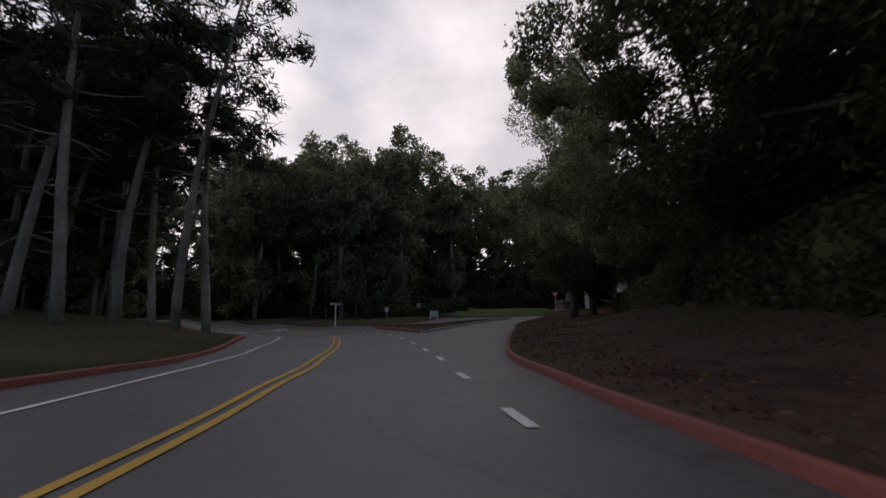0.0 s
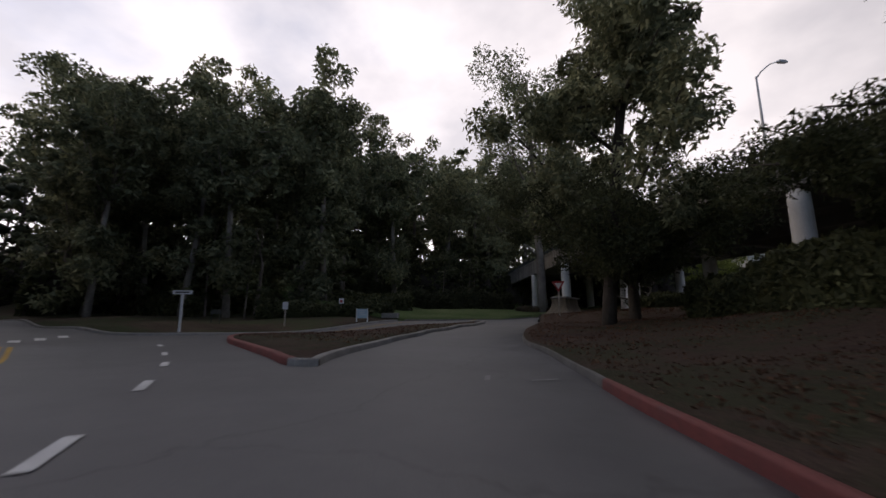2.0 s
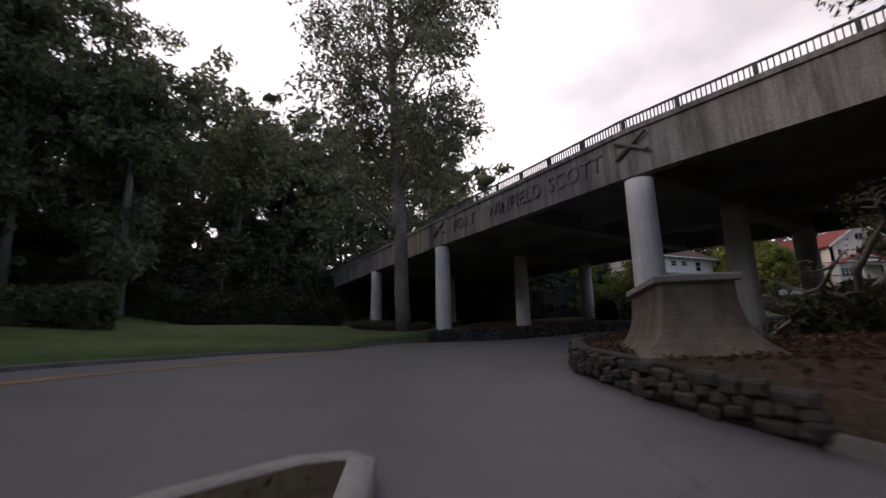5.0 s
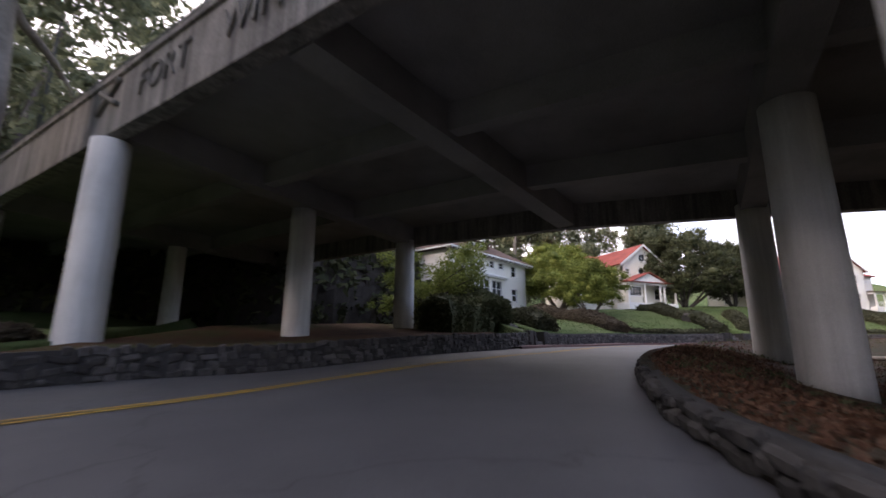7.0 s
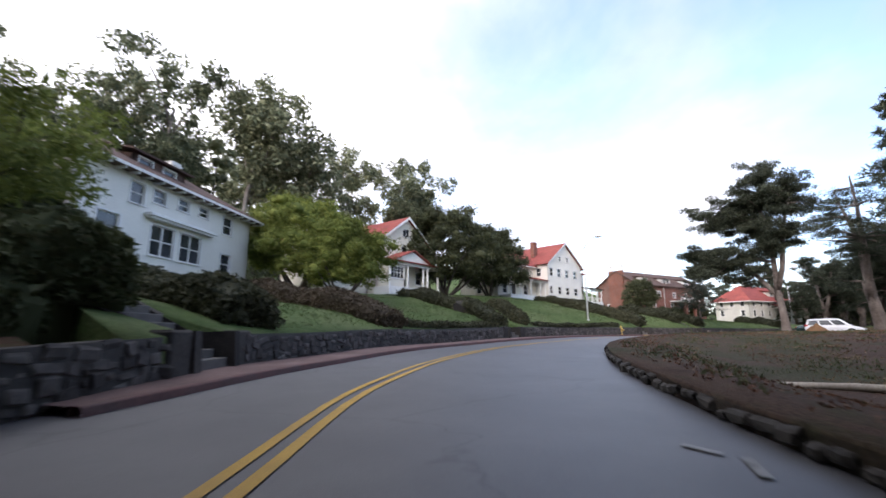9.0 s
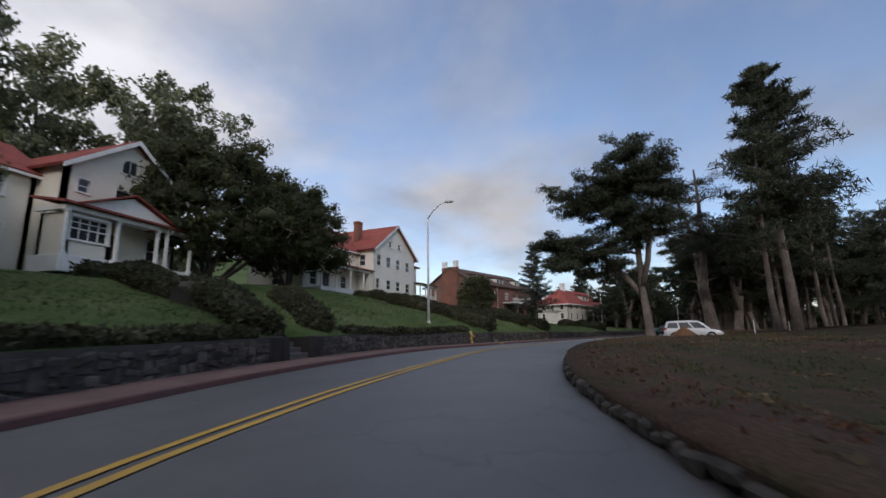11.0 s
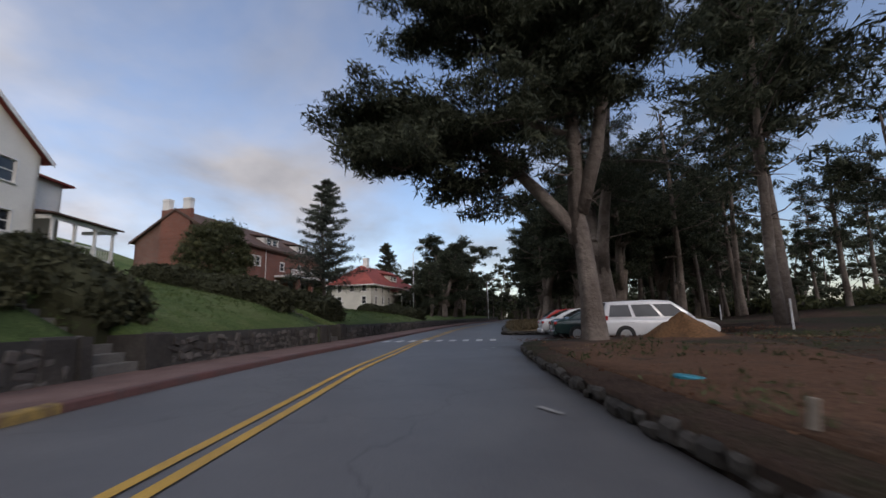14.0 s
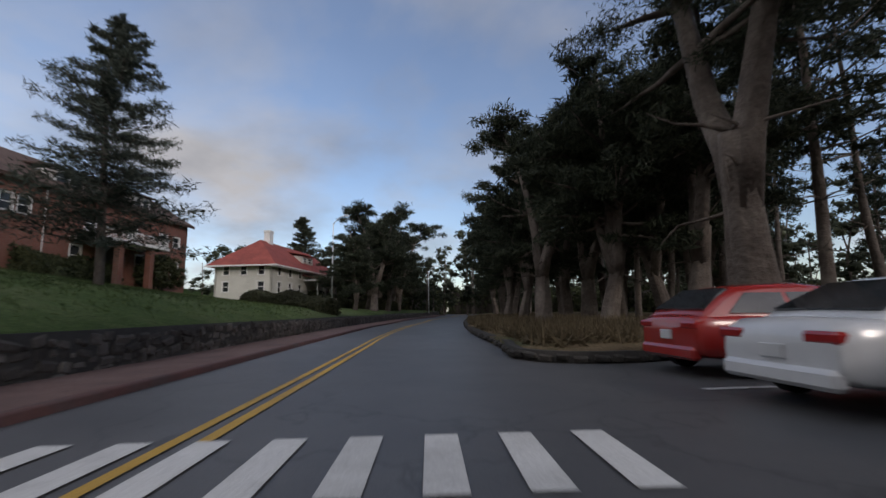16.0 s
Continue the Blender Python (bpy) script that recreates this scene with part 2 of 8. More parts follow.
M_REDKERB_OLD = surface("faded_red_kerb", (0.105, 0.052, 0.047), (0.08, 0.06, 0.056), (0.14, 0.06, 0.052), 1.5, 20.0, 0.8, 0.3)
M_STONE = surface("field_stone", (0.076, 0.068, 0.063), (0.040, 0.037, 0.036), (0.137, 0.126, 0.115), 1.8, 14.0, 0.92, 0.6, 0.02, per_object=0.45)
M_EDGE = surface("rough_edging_stone", (0.043, 0.039, 0.035), (0.024, 0.022, 0.021), (0.070, 0.063, 0.058), 1.6, 16.0, 0.92, 0.6, 0.02, per_object=0.3)
M_MORTAR = surface("dark_mortar", (0.040, 0.037, 0.034), (0.026, 0.024, 0.022), (0.058, 0.054, 0.050), 1.5, 20.0, 0.95, 0.5)
M_PAVER = surface("red_brown_pavement", (0.14, 0.085, 0.075), (0.09, 0.06, 0.055), (0.19, 0.13, 0.115), 0.7, 25.0, 0.9, 0.3)
M_YELLOW = surface("yellow_road_paint", (0.46, 0.28, 0.055), (0.30, 0.19, 0.06), (0.55, 0.34, 0.06), 0.8, 60.0, 0.7, 0.2, 0.003)
M_WORN_YELLOW = surface("worn_yellow_paint", (0.22, 0.15, 0.055), (0.10, 0.06, 0.05), (0.42, 0.27, 0.07), 3.5, 40.0, 0.8, 0.2, 0.003)
M_WHITE = surface("white_road_paint", (0.58, 0.58, 0.57), (0.40, 0.40, 0.39), (0.68, 0.68, 0.67), 0.8, 60.0, 0.7, 0.2, 0.003)
M_WORN = surface("worn_white_paint", (0.24, 0.24, 0.235), (0.12, 0.12, 0.12), (0.36, 0.36, 0.355), 2.5, 60.0, 0.75, 0.2, 0.003)
M_STEEL = surface("white_painted_steel", (0.60, 0.61, 0.62), (0.48, 0.49, 0.50), (0.68, 0.69, 0.70), 0.8, 30.0, 0.5, 0.05, 0.002, 0.0)
M_DARKMETAL = surface("dark_painted_metal", (0.045, 0.055, 0.055), (0.03, 0.035, 0.035), (0.07, 0.08, 0.08), 1.0, 30.0, 0.6, 0.1)
M_BARK_PALE = surface("pale_bark", (0.19, 0.17, 0.15), (0.09, 0.08, 0.07), (0.30, 0.275, 0.25), 0.5, 6.0, 0.9, 0.6, 0.03)
M_BARK = surface("grey_brown_bark", (0.135, 0.11, 0.095), (0.065, 0.052, 0.045), (0.23, 0.195, 0.17), 0.6, 5.0, 0.95, 1.0, 0.08)
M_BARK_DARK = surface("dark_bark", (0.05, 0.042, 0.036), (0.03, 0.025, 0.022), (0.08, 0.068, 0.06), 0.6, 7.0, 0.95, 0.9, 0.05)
F_EUC = foliage("eucalyptus_leaves", (0.096, 0.114, 0.077), (0.176, 0.198, 0.129), (0.305, 0.320, 0.211), 0.35)
F_CYP = foliage("cypress_foliage", (0.028, 0.036, 0.027), (0.052, 0.064, 0.046), (0.088, 0.100, 0.070), 0.3)
F_OAK = foliage("oak_leaves", (0.035, 0.042, 0.025), (0.063, 0.074, 0.039), (0.107, 0.117, 0.063), 0.35)
F_BRIGHT = foliage("bright_shrub_leaves", (0.080, 0.108, 0.028), (0.145, 0.180, 0.046), (0.205, 0.238, 0.068), 0.35)
F_HEDGE = foliage("hedge_leaves", (0.030, 0.033, 0.020), (0.052, 0.056, 0.034), (0.085, 0.086, 0.052), 0.2)
F_HEDGE_RED = foliage("rusty_hedge_leaves", (0.050, 0.038, 0.028), (0.080, 0.062, 0.046), (0.115, 0.095, 0.068), 0.2)
F_GRASS = foliage("grass_blades", (0.046, 0.074, 0.026), (0.072, 0.11, 0.04), (0.105, 0.135, 0.06), 0.3)
F_BLUE = foliage("blue_grey_needles", (0.035, 0.045, 0.040), (0.062, 0.076, 0.066), (0.095, 0.112, 0.098), 0.3)
F_WEED = foliage("weed_leaves", (0.052, 0.066, 0.030), (0.085, 0.100, 0.048), (0.13, 0.135, 0.08), 0.25)
F_DRY = foliage("dry_blades", (0.09, 0.07, 0.045), (0.15, 0.115, 0.075), (0.20, 0.16, 0.11), 0.3)
F_FALLEN = foliage("fallen_leaves", (0.05, 0.027, 0.018), (0.105, 0.048, 0.03), (0.17, 0.10, 0.07), 0.1)


def siding_build(base):
    def build(nt, nodes, links, b):
        tc = nodes.new("ShaderNodeTexCoord")
        v = tc.outputs["Object"]
        sep = nodes.new("ShaderNodeSeparateXYZ")
        links.new(v, sep.inputs[0])
        m = nodes.new("ShaderNodeMath")
        m.operation = "MULTIPLY"
        m.inputs[1].default_value = 1 / 0.16
        links.new(sep.outputs["Z"], m.inputs[0])
        fr = nodes.new("ShaderNodeMath")
        fr.operation = "FRACT"
        links.new(m.outputs[0], fr.inputs[0])
        large = noise_tex(nt, v, 0.5, 5.0, 0.6)
        fine = noise_tex(nt, v, 9.0, 4.0, 0.6)
        c = ramp(nt, large, [(0.25, tuple(x * 0.86 for x in base)), (0.7, base)])
        c = mixc(nt, 1.0, c, ramp(nt, fine, [(0.3, (0.93, 0.93, 0.92)), (0.7, (1.03, 1.03, 1.03))]), "MULTIPLY")
        links.new(c, b.inputs["Base Color"])
        b.inputs["Roughness"].default_value = 0.6
        bump(nt, fr.outputs[0], b, 0.35, 0.015)
    return build


M_SIDING_WHITE = mat("white_clapboard", siding_build((0.78, 0.755, 0.69)))
M_SIDING_CREAM = mat("cream_clapboard", siding_build((0.72, 0.68, 0.58)))
M_TRIM = surface("white_trim_paint", (0.74, 0.73, 0.70), (0.64, 0.63, 0.60), (0.78, 0.77, 0.75), 0.8, 20.0, 0.55, 0.05)
M_STUCCO = surface("cream_stucco", (0.60, 0.58, 0.52), (0.50, 0.48, 0.43), (0.66, 0.64, 0.58), 0.5, 20.0, 0.85, 0.2)
M_ROOF_RED = surface("red_roof_shingles", (0.26, 0.062, 0.05), (0.18, 0.05, 0.042), (0.33, 0.085, 0.065), 0.7, 12.0, 0.85, 0.5, 0.02)
M_ROOF_BROWN = surface("brown_roof_shingles", (0.10, 0.062, 0.050), (0.065, 0.043, 0.036), (0.14, 0.09, 0.07), 0.7, 12.0, 0.9, 0.5, 0.02)
# near-black fill that paints in the shade of unlit rooms
M_ROOM_SHADE = surface("room_shade_fill", (0.02, 0.02, 0.022), (0.014, 0.014, 0.015), (0.03, 0.03, 0.03), 0.8, 8.0, 0.9, 0.0)
M_DOOR = surface("dark_door_paint", (0.05, 0.04, 0.035), (0.035, 0.03, 0.028), (0.07, 0.055, 0.05), 1.0, 12.0, 0.5, 0.1)


def brick_build(nt, nodes, links, b):
    tc = nodes.new("ShaderNodeTexCoord")
    v = tc.outputs["Object"]
    mp = nodes.new("ShaderNodeMapping")
    mp.inputs["Rotation"].default_value = (radians(90), 0, 0)
    links.new(v, mp.inputs[0])
    br = nodes.new("ShaderNodeTexBrick")
    br.inputs["Scale"].default_value = 1.0
    br.inputs["Brick Width"].default_value = 0.21
    br.inputs["Row Height"].default_value = 0.075
    br.inputs["Mortar Size"].default_value = 0.008
    br.inputs["Color1"].default_value = (0.17, 0.060, 0.040, 1)
    br.inputs["Color2"].default_value = (0.22, 0.080, 0.052, 1)
    br.inputs["Mortar"].default_value = (0.17, 0.12, 0.10, 1)
    links.new(mp.outputs[0], br.inputs["Vector"])
    large = noise_tex(nt, v, 0.5, 5.0, 0.6)
    c = mixc(nt, 1.0, br.outputs["Color"], ramp(nt, large, [(0.3, (0.75, 0.75, 0.75)), (0.7, (1.15, 1.15, 1.15))]), "MULTIPLY")
    links.new(c, b.inputs["Base Color"])
    b.inputs["Roughness"].default_value = 0.9
    bump(nt, br.outputs["Fac"], b, 0.2, 0.01)


M_BRICK = mat("red_brick", brick_build)


def glass_build(nt, nodes, links, b):
    v = coords(nt, world_space=True)
    n = noise_tex(nt, v, 0.7, 2.0)
    links.new(ramp(nt, n, [(0.3, (0.012, 0.014, 0.017)), (0.7, (0.045, 0.05, 0.056))]), b.inputs["Base Color"])
    b.inputs["Roughness"].default_value = 0.06
    b.inputs["Specular IOR Level"].default_value = 0.6


M_GLASS = mat("window_glass", glass_build)


def paint(name, col, rough=0.25, coat=0.6):
    def build(nt, nodes, links, b):
        v = coords(nt)
        n = noise_tex(nt, v, 3.0, 4.0)
        links.new(ramp(nt, n, [(0.3, tuple(c * 0.9 for c in col)), (0.7, col)]), b.inputs["Base Color"])
        b.inputs["Roughness"].default_value = rough
        b.inputs["Coat Weight"].default_value = coat
        b.inputs["Coat Roughness"].default_value = 0.08
    return mat(name, build)


M_CAR_WHITE = paint("white_car_paint", (0.66, 0.67, 0.69))
M_CAR_GREEN = paint("dark_green_car_paint", (0.012, 0.035, 0.036))
M_CAR_RED = paint("red_car_paint", (0.34, 0.022, 0.018))
M_TYRE = surface("tyre_rubber", (0.018, 0.018, 0.018), (0.012, 0.012, 0.012), (0.028, 0.028, 0.027), 3.0, 30.0, 0.85, 0.2)
M_RIM = surface("alloy_rim", (0.42, 0.43, 0.44), (0.34, 0.35, 0.36), (0.48, 0.49, 0.5), 2.0, 20.0, 0.35, 0.0, 0.01, 0.8)
M_TAIL = paint("red_lamp_lens", (0.36, 0.02, 0.02), 0.15)
M_PLASTIC = surface("black_plastic", (0.02, 0.02, 0.021), (0.015, 0.015, 0.015), (0.03, 0.03, 0.03), 2.0, 30.0, 0.55, 0.05)
M_SIGN_WHITE = paint("white_sign_face", (0.62, 0.63, 0.64), 0.5, 0.0)
M_SIGN_RED = paint("red_sign_face", (0.42, 0.03, 0.035), 0.5, 0.0)
M_SIGN_BLUE = paint("pale_blue_sign_face", (0.35, 0.50, 0.58), 0.5, 0.0)
M_SIGN_DARK = paint("dark_sign_face", (0.03, 0.035, 0.03), 0.5, 0.0)
M_WOOD = surface("weathered_post_wood", (0.34, 0.30, 0.25), (0.22, 0.19, 0.16), (0.44, 0.40, 0.35), 1.2, 20.0, 0.9, 0.3)
M_HYDRANT = surface("yellow_hydrant_paint", (0.48, 0.33, 0.08), (0.38, 0.26, 0.07), (0.55, 0.40, 0.12), 2.0, 25.0, 0.55, 0.1)


def lamp_build(nt, nodes, links, b):
    b.inputs["Base Color"].default_value = (0.8, 0.6, 0.35, 1)
    b.inputs["Emission Color"].default_value = (1.0, 0.55, 0.18, 1)
    b.inputs["Emission Strength"].default_value = 2.5


M_LAMP = mat("lit_lamp_glass", lamp_build)

# ---- geometry helpers ----
from mathutils.geometry import delaunay_2d_cdt

RNG = np.random.default_rng(7)


def mesh_np(name, verts, faces, material, smooth=False):
    """A mesh from arrays: verts (n, 3), faces (m, 3 or 4)."""
    verts, faces = np.asarray(verts, np.float32), np.asarray(faces, np.int32)
    me = bpy.data.meshes.new(name)
    n, k = faces.shape
    me.vertices.add(len(verts))
    me.vertices.foreach_set("co", verts.ravel())
    me.loops.add(n * k)
    me.loops.foreach_set("vertex_index", faces.ravel())
    me.polygons.add(n)
    me.polygons.foreach_set("loop_start", np.arange(0, n * k, k, dtype=np.int32))
    me.polygons.foreach_set("loop_total", np.full(n, k, np.int32))
    if smooth:
        me.polygons.foreach_set("use_smooth", np.ones(n, bool))
    me.update(calc_edges=True)
    me.validate()
    me.materials.append(material)
    return me


class Shape:
    """Collects faces of any size into one mesh."""

    def __init__(self):
        self.v, self.f = [], []

    def add(self, verts, faces):
        o = len(self.v)
        self.v += [tuple(p) for p in verts]
        self.f += [tuple(i + o for i in f) for f in faces]
        return self

    def box(self, x0, y0, z0, x1, y1, z1, m=None, c=0.0):
        """A box; c: how far its edges are chamfered."""
        if c <= 0:
            p = [(x, y, z) for z in (z0, z1) for y in (y0, y1) for x in (x0, x1)]
            f = [(0, 2, 3, 1), (4, 5, 7, 6), (0, 1, 5, 4), (2, 6, 7, 3), (0, 4, 6, 2), (1, 3, 7, 5)]
        else:
            bm = bmesh.new()
            bmesh.ops.create_cube(bm, size=1.0, matrix=Matrix.Translation(((x0 + x1) / 2, (y0 + y1) / 2, (z0 + z1) / 2)) @ Matrix.Diagonal((x1 - x0, y1 - y0, z1 - z0, 1)))
            bmesh.ops.bevel(bm, geom=bm.edges[:], offset=c, segments=1, affect="EDGES")
            bm.verts.index_update()
            p = [tuple(v.co) for v in bm.verts]
            f = [tuple(v.index for v in q.verts) for q in bm.faces]
            bm.free()
        if m is not None:
            p = [tuple(m @ Vector(q)) for q in p]
        return self.add(p, f)

    def tube(self, pts, radii, sides=8, caps=True, flute=0.0):
        """A tapered round tube along points; flute: how deeply it is ribbed."""
        pts, radii = [Vector(p) for p in pts], [float(r) for r in radii]
        rings = []
        ref = Vector((0.31, 0.17, 0.93)).normalized()
        for i, p in enumerate(pts):
            d = (pts[min(i + 1, len(pts) - 1)] - pts[max(i - 1, 0)]).normalized()
            a = d.cross(ref if abs(d.dot(ref)) < 0.97 else Vector((1, 0, 0))).normalized()
            b = d.cross(a)
            rings.append([p + radii[i] * (1 + flute * (math.sin(5 * 2 * math.pi * k / sides + i * 0.35) + 0.6 * math.sin(11 * 2 * math.pi * k / sides - i * 0.5))) * (math.cos(k * 2 * math.pi / sides) * a + math.sin(k * 2 * math.pi / sides) * b) for k in range(sides)])
        v = [q for r in rings for q in r]
        f = []
        for i in range(len(pts) - 1):
            for k in range(sides):
                n = (k + 1) % sides
                f.append((i * sides + k, i * sides + n, (i + 1) * sides + n, (i + 1) * sides + k))
        if caps:
            f.append(tuple(reversed(range(sides))))
            f.append(tuple((len(pts) - 1) * sides + k for k in range(sides)))
        return self.add(v, f)

    def prism(self, outline, axis0, axis1, origin, depth_vec):
        """A flat outline (a, b) in the plane of two axes, pushed along depth_vec."""
        o, a, b, d = Vector(origin), Vector(axis0), Vector(axis1), Vector(depth_vec)
        p = [o + a * u + b * w for u, w in outline]
        n = len(p)
        return self.add(p + [q + d for q in p], [tuple(reversed(range(n))), tuple(range(n, 2 * n))] + [(i, (i + 1) % n, n + (i + 1) % n, n + i) for i in range(n)])

    def mesh(self, name, material, smooth=False):
        me = bpy.data.meshes.new(name)
        me.from_pydata(self.v, [], self.f)
        bm = bmesh.new()
        bm.from_mesh(me)
        bmesh.ops.recalc_face_normals(bm, faces=bm.faces[:])
        bm.to_mesh(me)
        bm.free()
        me.materials.append(material)
        if smooth:
            me.polygons.foreach_set("use_smooth", np.ones(len(me.polygons), bool))
        return me


def part(name, shape, material, parent=None, label="", smooth=False):
    me = shape.mesh(name, material, smooth) if isinstance(shape, Shape) else shape
    ob = new(name, me)
    if parent is not None:
        ob.parent = parent
    if label:
        ob["label"] = label
    return ob


def thing(name, m, label, category, group=""):
    ob = new(name)
    ob.matrix_world = m
    ob.empty_display_size = 0.3
    return tagged(ob, label, category, group)


def spline(points, step=1.0):
    """A smooth line through plan points, resampled."""
    p = np.array(points, float)
    out = []
    for i in range(len(p) - 1):
        a, b, c, d = p[max(i - 1, 0)], p[i], p[i + 1], p[min(i + 2, len(p) - 1)]
        n = max(2, int(np.linalg.norm(c - b) / step))
        for t in np.arange(n) / n:
            out.append(0.5 * (2 * b + (c - a) * t + (2 * a - 5 * b + 4 * c - d) * t * t + (3 * b - a - 3 * c + d) * t**3))
    out.append(p[-1])
    return np.array(out)


def offset_line(line, d):
    """The plan line moved d to its left (a number, or one for each point)."""
    t = np.gradient(line, axis=0)
    t /= np.linalg.norm(t, axis=1, keepdims=True)
    return line + np.stack([-t[:, 1], t[:, 0]], 1) * np.reshape(d, (-1, 1))


def near_line(q, line):
    """Distance of points q (n, 2) to a polyline."""
    q = np.atleast_2d(np.asarray(q, float))
    a, b = line[:-1], line[1:]
    d = b - a
    best = np.full(len(q), 1e9)
    for i in range(len(a)):
        u = np.clip(((q - a[i]) @ d[i]) / max(d[i] @ d[i], 1e-9), 0, 1)
        best = np.minimum(best, np.linalg.norm(a[i] + u[:, None] * d[i] - q, axis=1))
    return best


def in_outline(p, outline):
    """Which points lie inside a closed plan line."""
    odd = np.zeros(len(p), bool)
    for (xi, yi), (xj, yj) in zip(outline, np.roll(outline, 1, axis=0)):
        odd ^= ((yi > p[:, 1]) != (yj > p[:, 1])) & (p[:, 0] < (xj - xi) * (p[:, 1] - yi) / (yj - yi + 1e-12) + xi)
    return odd


def smooth(x, a, b):
    t = np.clip((np.asarray(x, float) - a) / (b - a), 0, 1)
    return t * t * (3 - 2 * t)


# ---- lie of the land ----
ROAD_Z = np.array([(x, y, z - EYE) for _, x, y, z, _, _, _ in PATH] + [
    (27, 2, -0.45), (42, -15, -0.6), (-12, 79, 2.95), (-12, 84, 3.05), (-20, 79, 2.8), (-25, 84, 3.0), (-40, 80, 2.9), (-18, 72, 2.6), (-80, 80, 3.0), (-16, 45, 1.25), (-22, 43, 1.3), (-32, 43, 1.7), (-48, 43, 2.4), (-70, 44, 3.2), (-100, 46, 4.2), (-35, 26, 2.0), (-70, 20, 3.4),
    (-14, 63, 2.35), (-24, 66, 2.5), (-45, 62, 2.6), (-10, 30, 0.7), (-18, 36, 1.0), (0, 20, 0.15), (8, 95, 3.8), (20, 100, 3.95), (78, 83.5, 4.2), (98, 77, 4.2), (128, 65, 4.3), (168, 46, 4.5),
    (68, 72, 4.25), (40, 77, 4.1), (25, 62, 3.4), (20, 42, 1.4), (28, 22, 0.1)])


def road_z(x, y):
    q = np.stack([np.ravel(x), np.ravel(y)], 1).astype(float)
    d2 = ((q[:, None, :] - ROAD_Z[None, :, :2]) ** 2).sum(2)
    w = 1 / (d2 + 6.0) ** 2
    return (w * ROAD_Z[:, 2]).sum(1) / w.sum(1)


def rz(x, y):
    return float(road_z([x], [y])[0])


CENTRE = spline([(-18.9, 43.5), (-18.2, 50), (-17.6, 56), (-17.4, 62), (-16.9, 66.5), (-15.7, 70), (-13.0, 73.5), (-9.6, 76.8), (-6.8, 78.9), (-3.9, 81.0), (-1.7, 82.4), (1.8, 84.5), (4.3, 86.0), (7.2, 88.2), (9.8, 89.7), (12.2, 90.9), (16.4, 92.5),
                 (22.5, 94.1), (29, 94.6), (34.8, 94.5), (39, 94.4), (43.5, 94.0), (49.1, 93.0), (53.3, 92.2), (57.9, 91.3), (62.4, 90.1), (67.5, 88.8), (73.4, 87.1), (80.4, 85.0), (88.3, 82.6), (99, 78.8), (112, 73.6), (130, 65.6), (160, 51), (185, 37)])
LEFT_KERB = spline([(-12.9, 80.1), (-10.5, 82.3), (-7.2, 83.8), (-4.6, 85.0), (-2.0, 86.6), (1.5, 88.5), (5.9, 90.6), (10.4, 93.0), (15.6, 95.2), (22, 97.0), (29, 97.9), (36, 98.0), (41.5, 97.7), (46.2, 96.9), (50, 95.9), (56.2, 94.7), (62.8, 92.9), (68.7, 91.0), (79.8, 87.7), (90, 84.6), (101, 81.0), (114, 76.0), (132, 68.2), (162, 53.8), (187, 40)])
SLIP_RIGHT = spline([(42, -8), (30, 5), (20, 14.6), (14.6, 19.7), (11.9, 22.4), (9.5, 25), (6.9, 29), (5.0, 32.2), (2.9, 35.8), (0.8, 39.7), (-1.4, 43.3), (-2.9, 46.9), (-3.9, 50), (-4.9, 54.2), (-6.3, 58.2), (-6.8, 61), (-6.5, 63.6), (-5.9, 66), (-5.1, 68.5),
                     (-4.0, 71.2), (-2.6, 73.6), (-1.0, 75.6), (1.1, 77.9), (3.9, 80.4), (7, 82.5), (9.6, 84.1), (12.8, 85.8), (16.6, 87.4), (22.6, 89.3), (29, 90.3), (35.5, 90.3), (41.5, 89.8), (48.5, 88.9), (54, 87.8), (60, 86.3), (62.1, 85.6)])
BAY = [(62.9, 84.7), (63.0, 83.2), (61.9, 79.6), (61.3, 76.8), (62.0, 75.4), (68.2, 73.4), (73.4, 72.0), (74.2, 73.4), (73.8, 77.2), (73.6, 79.8), (74.2, 81.4), (75.6, 82.0)]
FAR_RIGHT = offset_line(CENTRE, -4.5)
FAR_RIGHT = FAR_RIGHT[FAR_RIGHT[:, 0] > 77.4]
SW_KERB = spline([(22, -10), (12, 6), (7, 13.5), (2.6, 18.6), (0.2, 20.1), (-3.2, 22.4), (-5.6, 24.2), (-7.6, 25.6), (-10.5, 27.0), (-15, 28.0), (-21, 28.6), (-35, 29.6), (-70, 32), (-120, 36)])
NW_KERB = spline([(-120, 46), (-70, 42.6), (-45, 40.8), (-32, 40.0), (-25, 40.1), (-21.8, 41.4), (-21.0, 44), (-20.7, 48), (-20.4, 54), (-20.4, 60), (-20.0, 66), (-18.7, 70.6), (-16.4, 75.0), (-13.0, 80.0)])
ISLAND = spline([(-2.9, 35.5), (-3.6, 36.4), (-4.5, 38.4), (-5.3, 40.3), (-6.2, 42.8), (-7.1, 45.4), (-8.1, 49.4), (-8.9, 54.4), (-9.3, 55.4), (-10.2, 54.6), (-11.8, 51.6), (-13.6, 48.0), (-14.8, 45), (-15.4, 42.6), (-14.6, 40.9), (-11.6, 38.8), (-8.0, 37.2), (-5.0, 35.9), (-3.5, 35.2), (-2.9, 35.5)], 0.6)
WALL = offset_line(LEFT_KERB, np.interp(LEFT_KERB[:, 0], [-12, 0, 4, 10, 30, 60, 185], [0.05, 0.1, 0.4, 1.7, 1.9, 1.9, 1.9]))
WALL = WALL[WALL[:, 0] < 165]
LAWN_EDGE = NW_KERB[NW_KERB[:, 1] > 60]
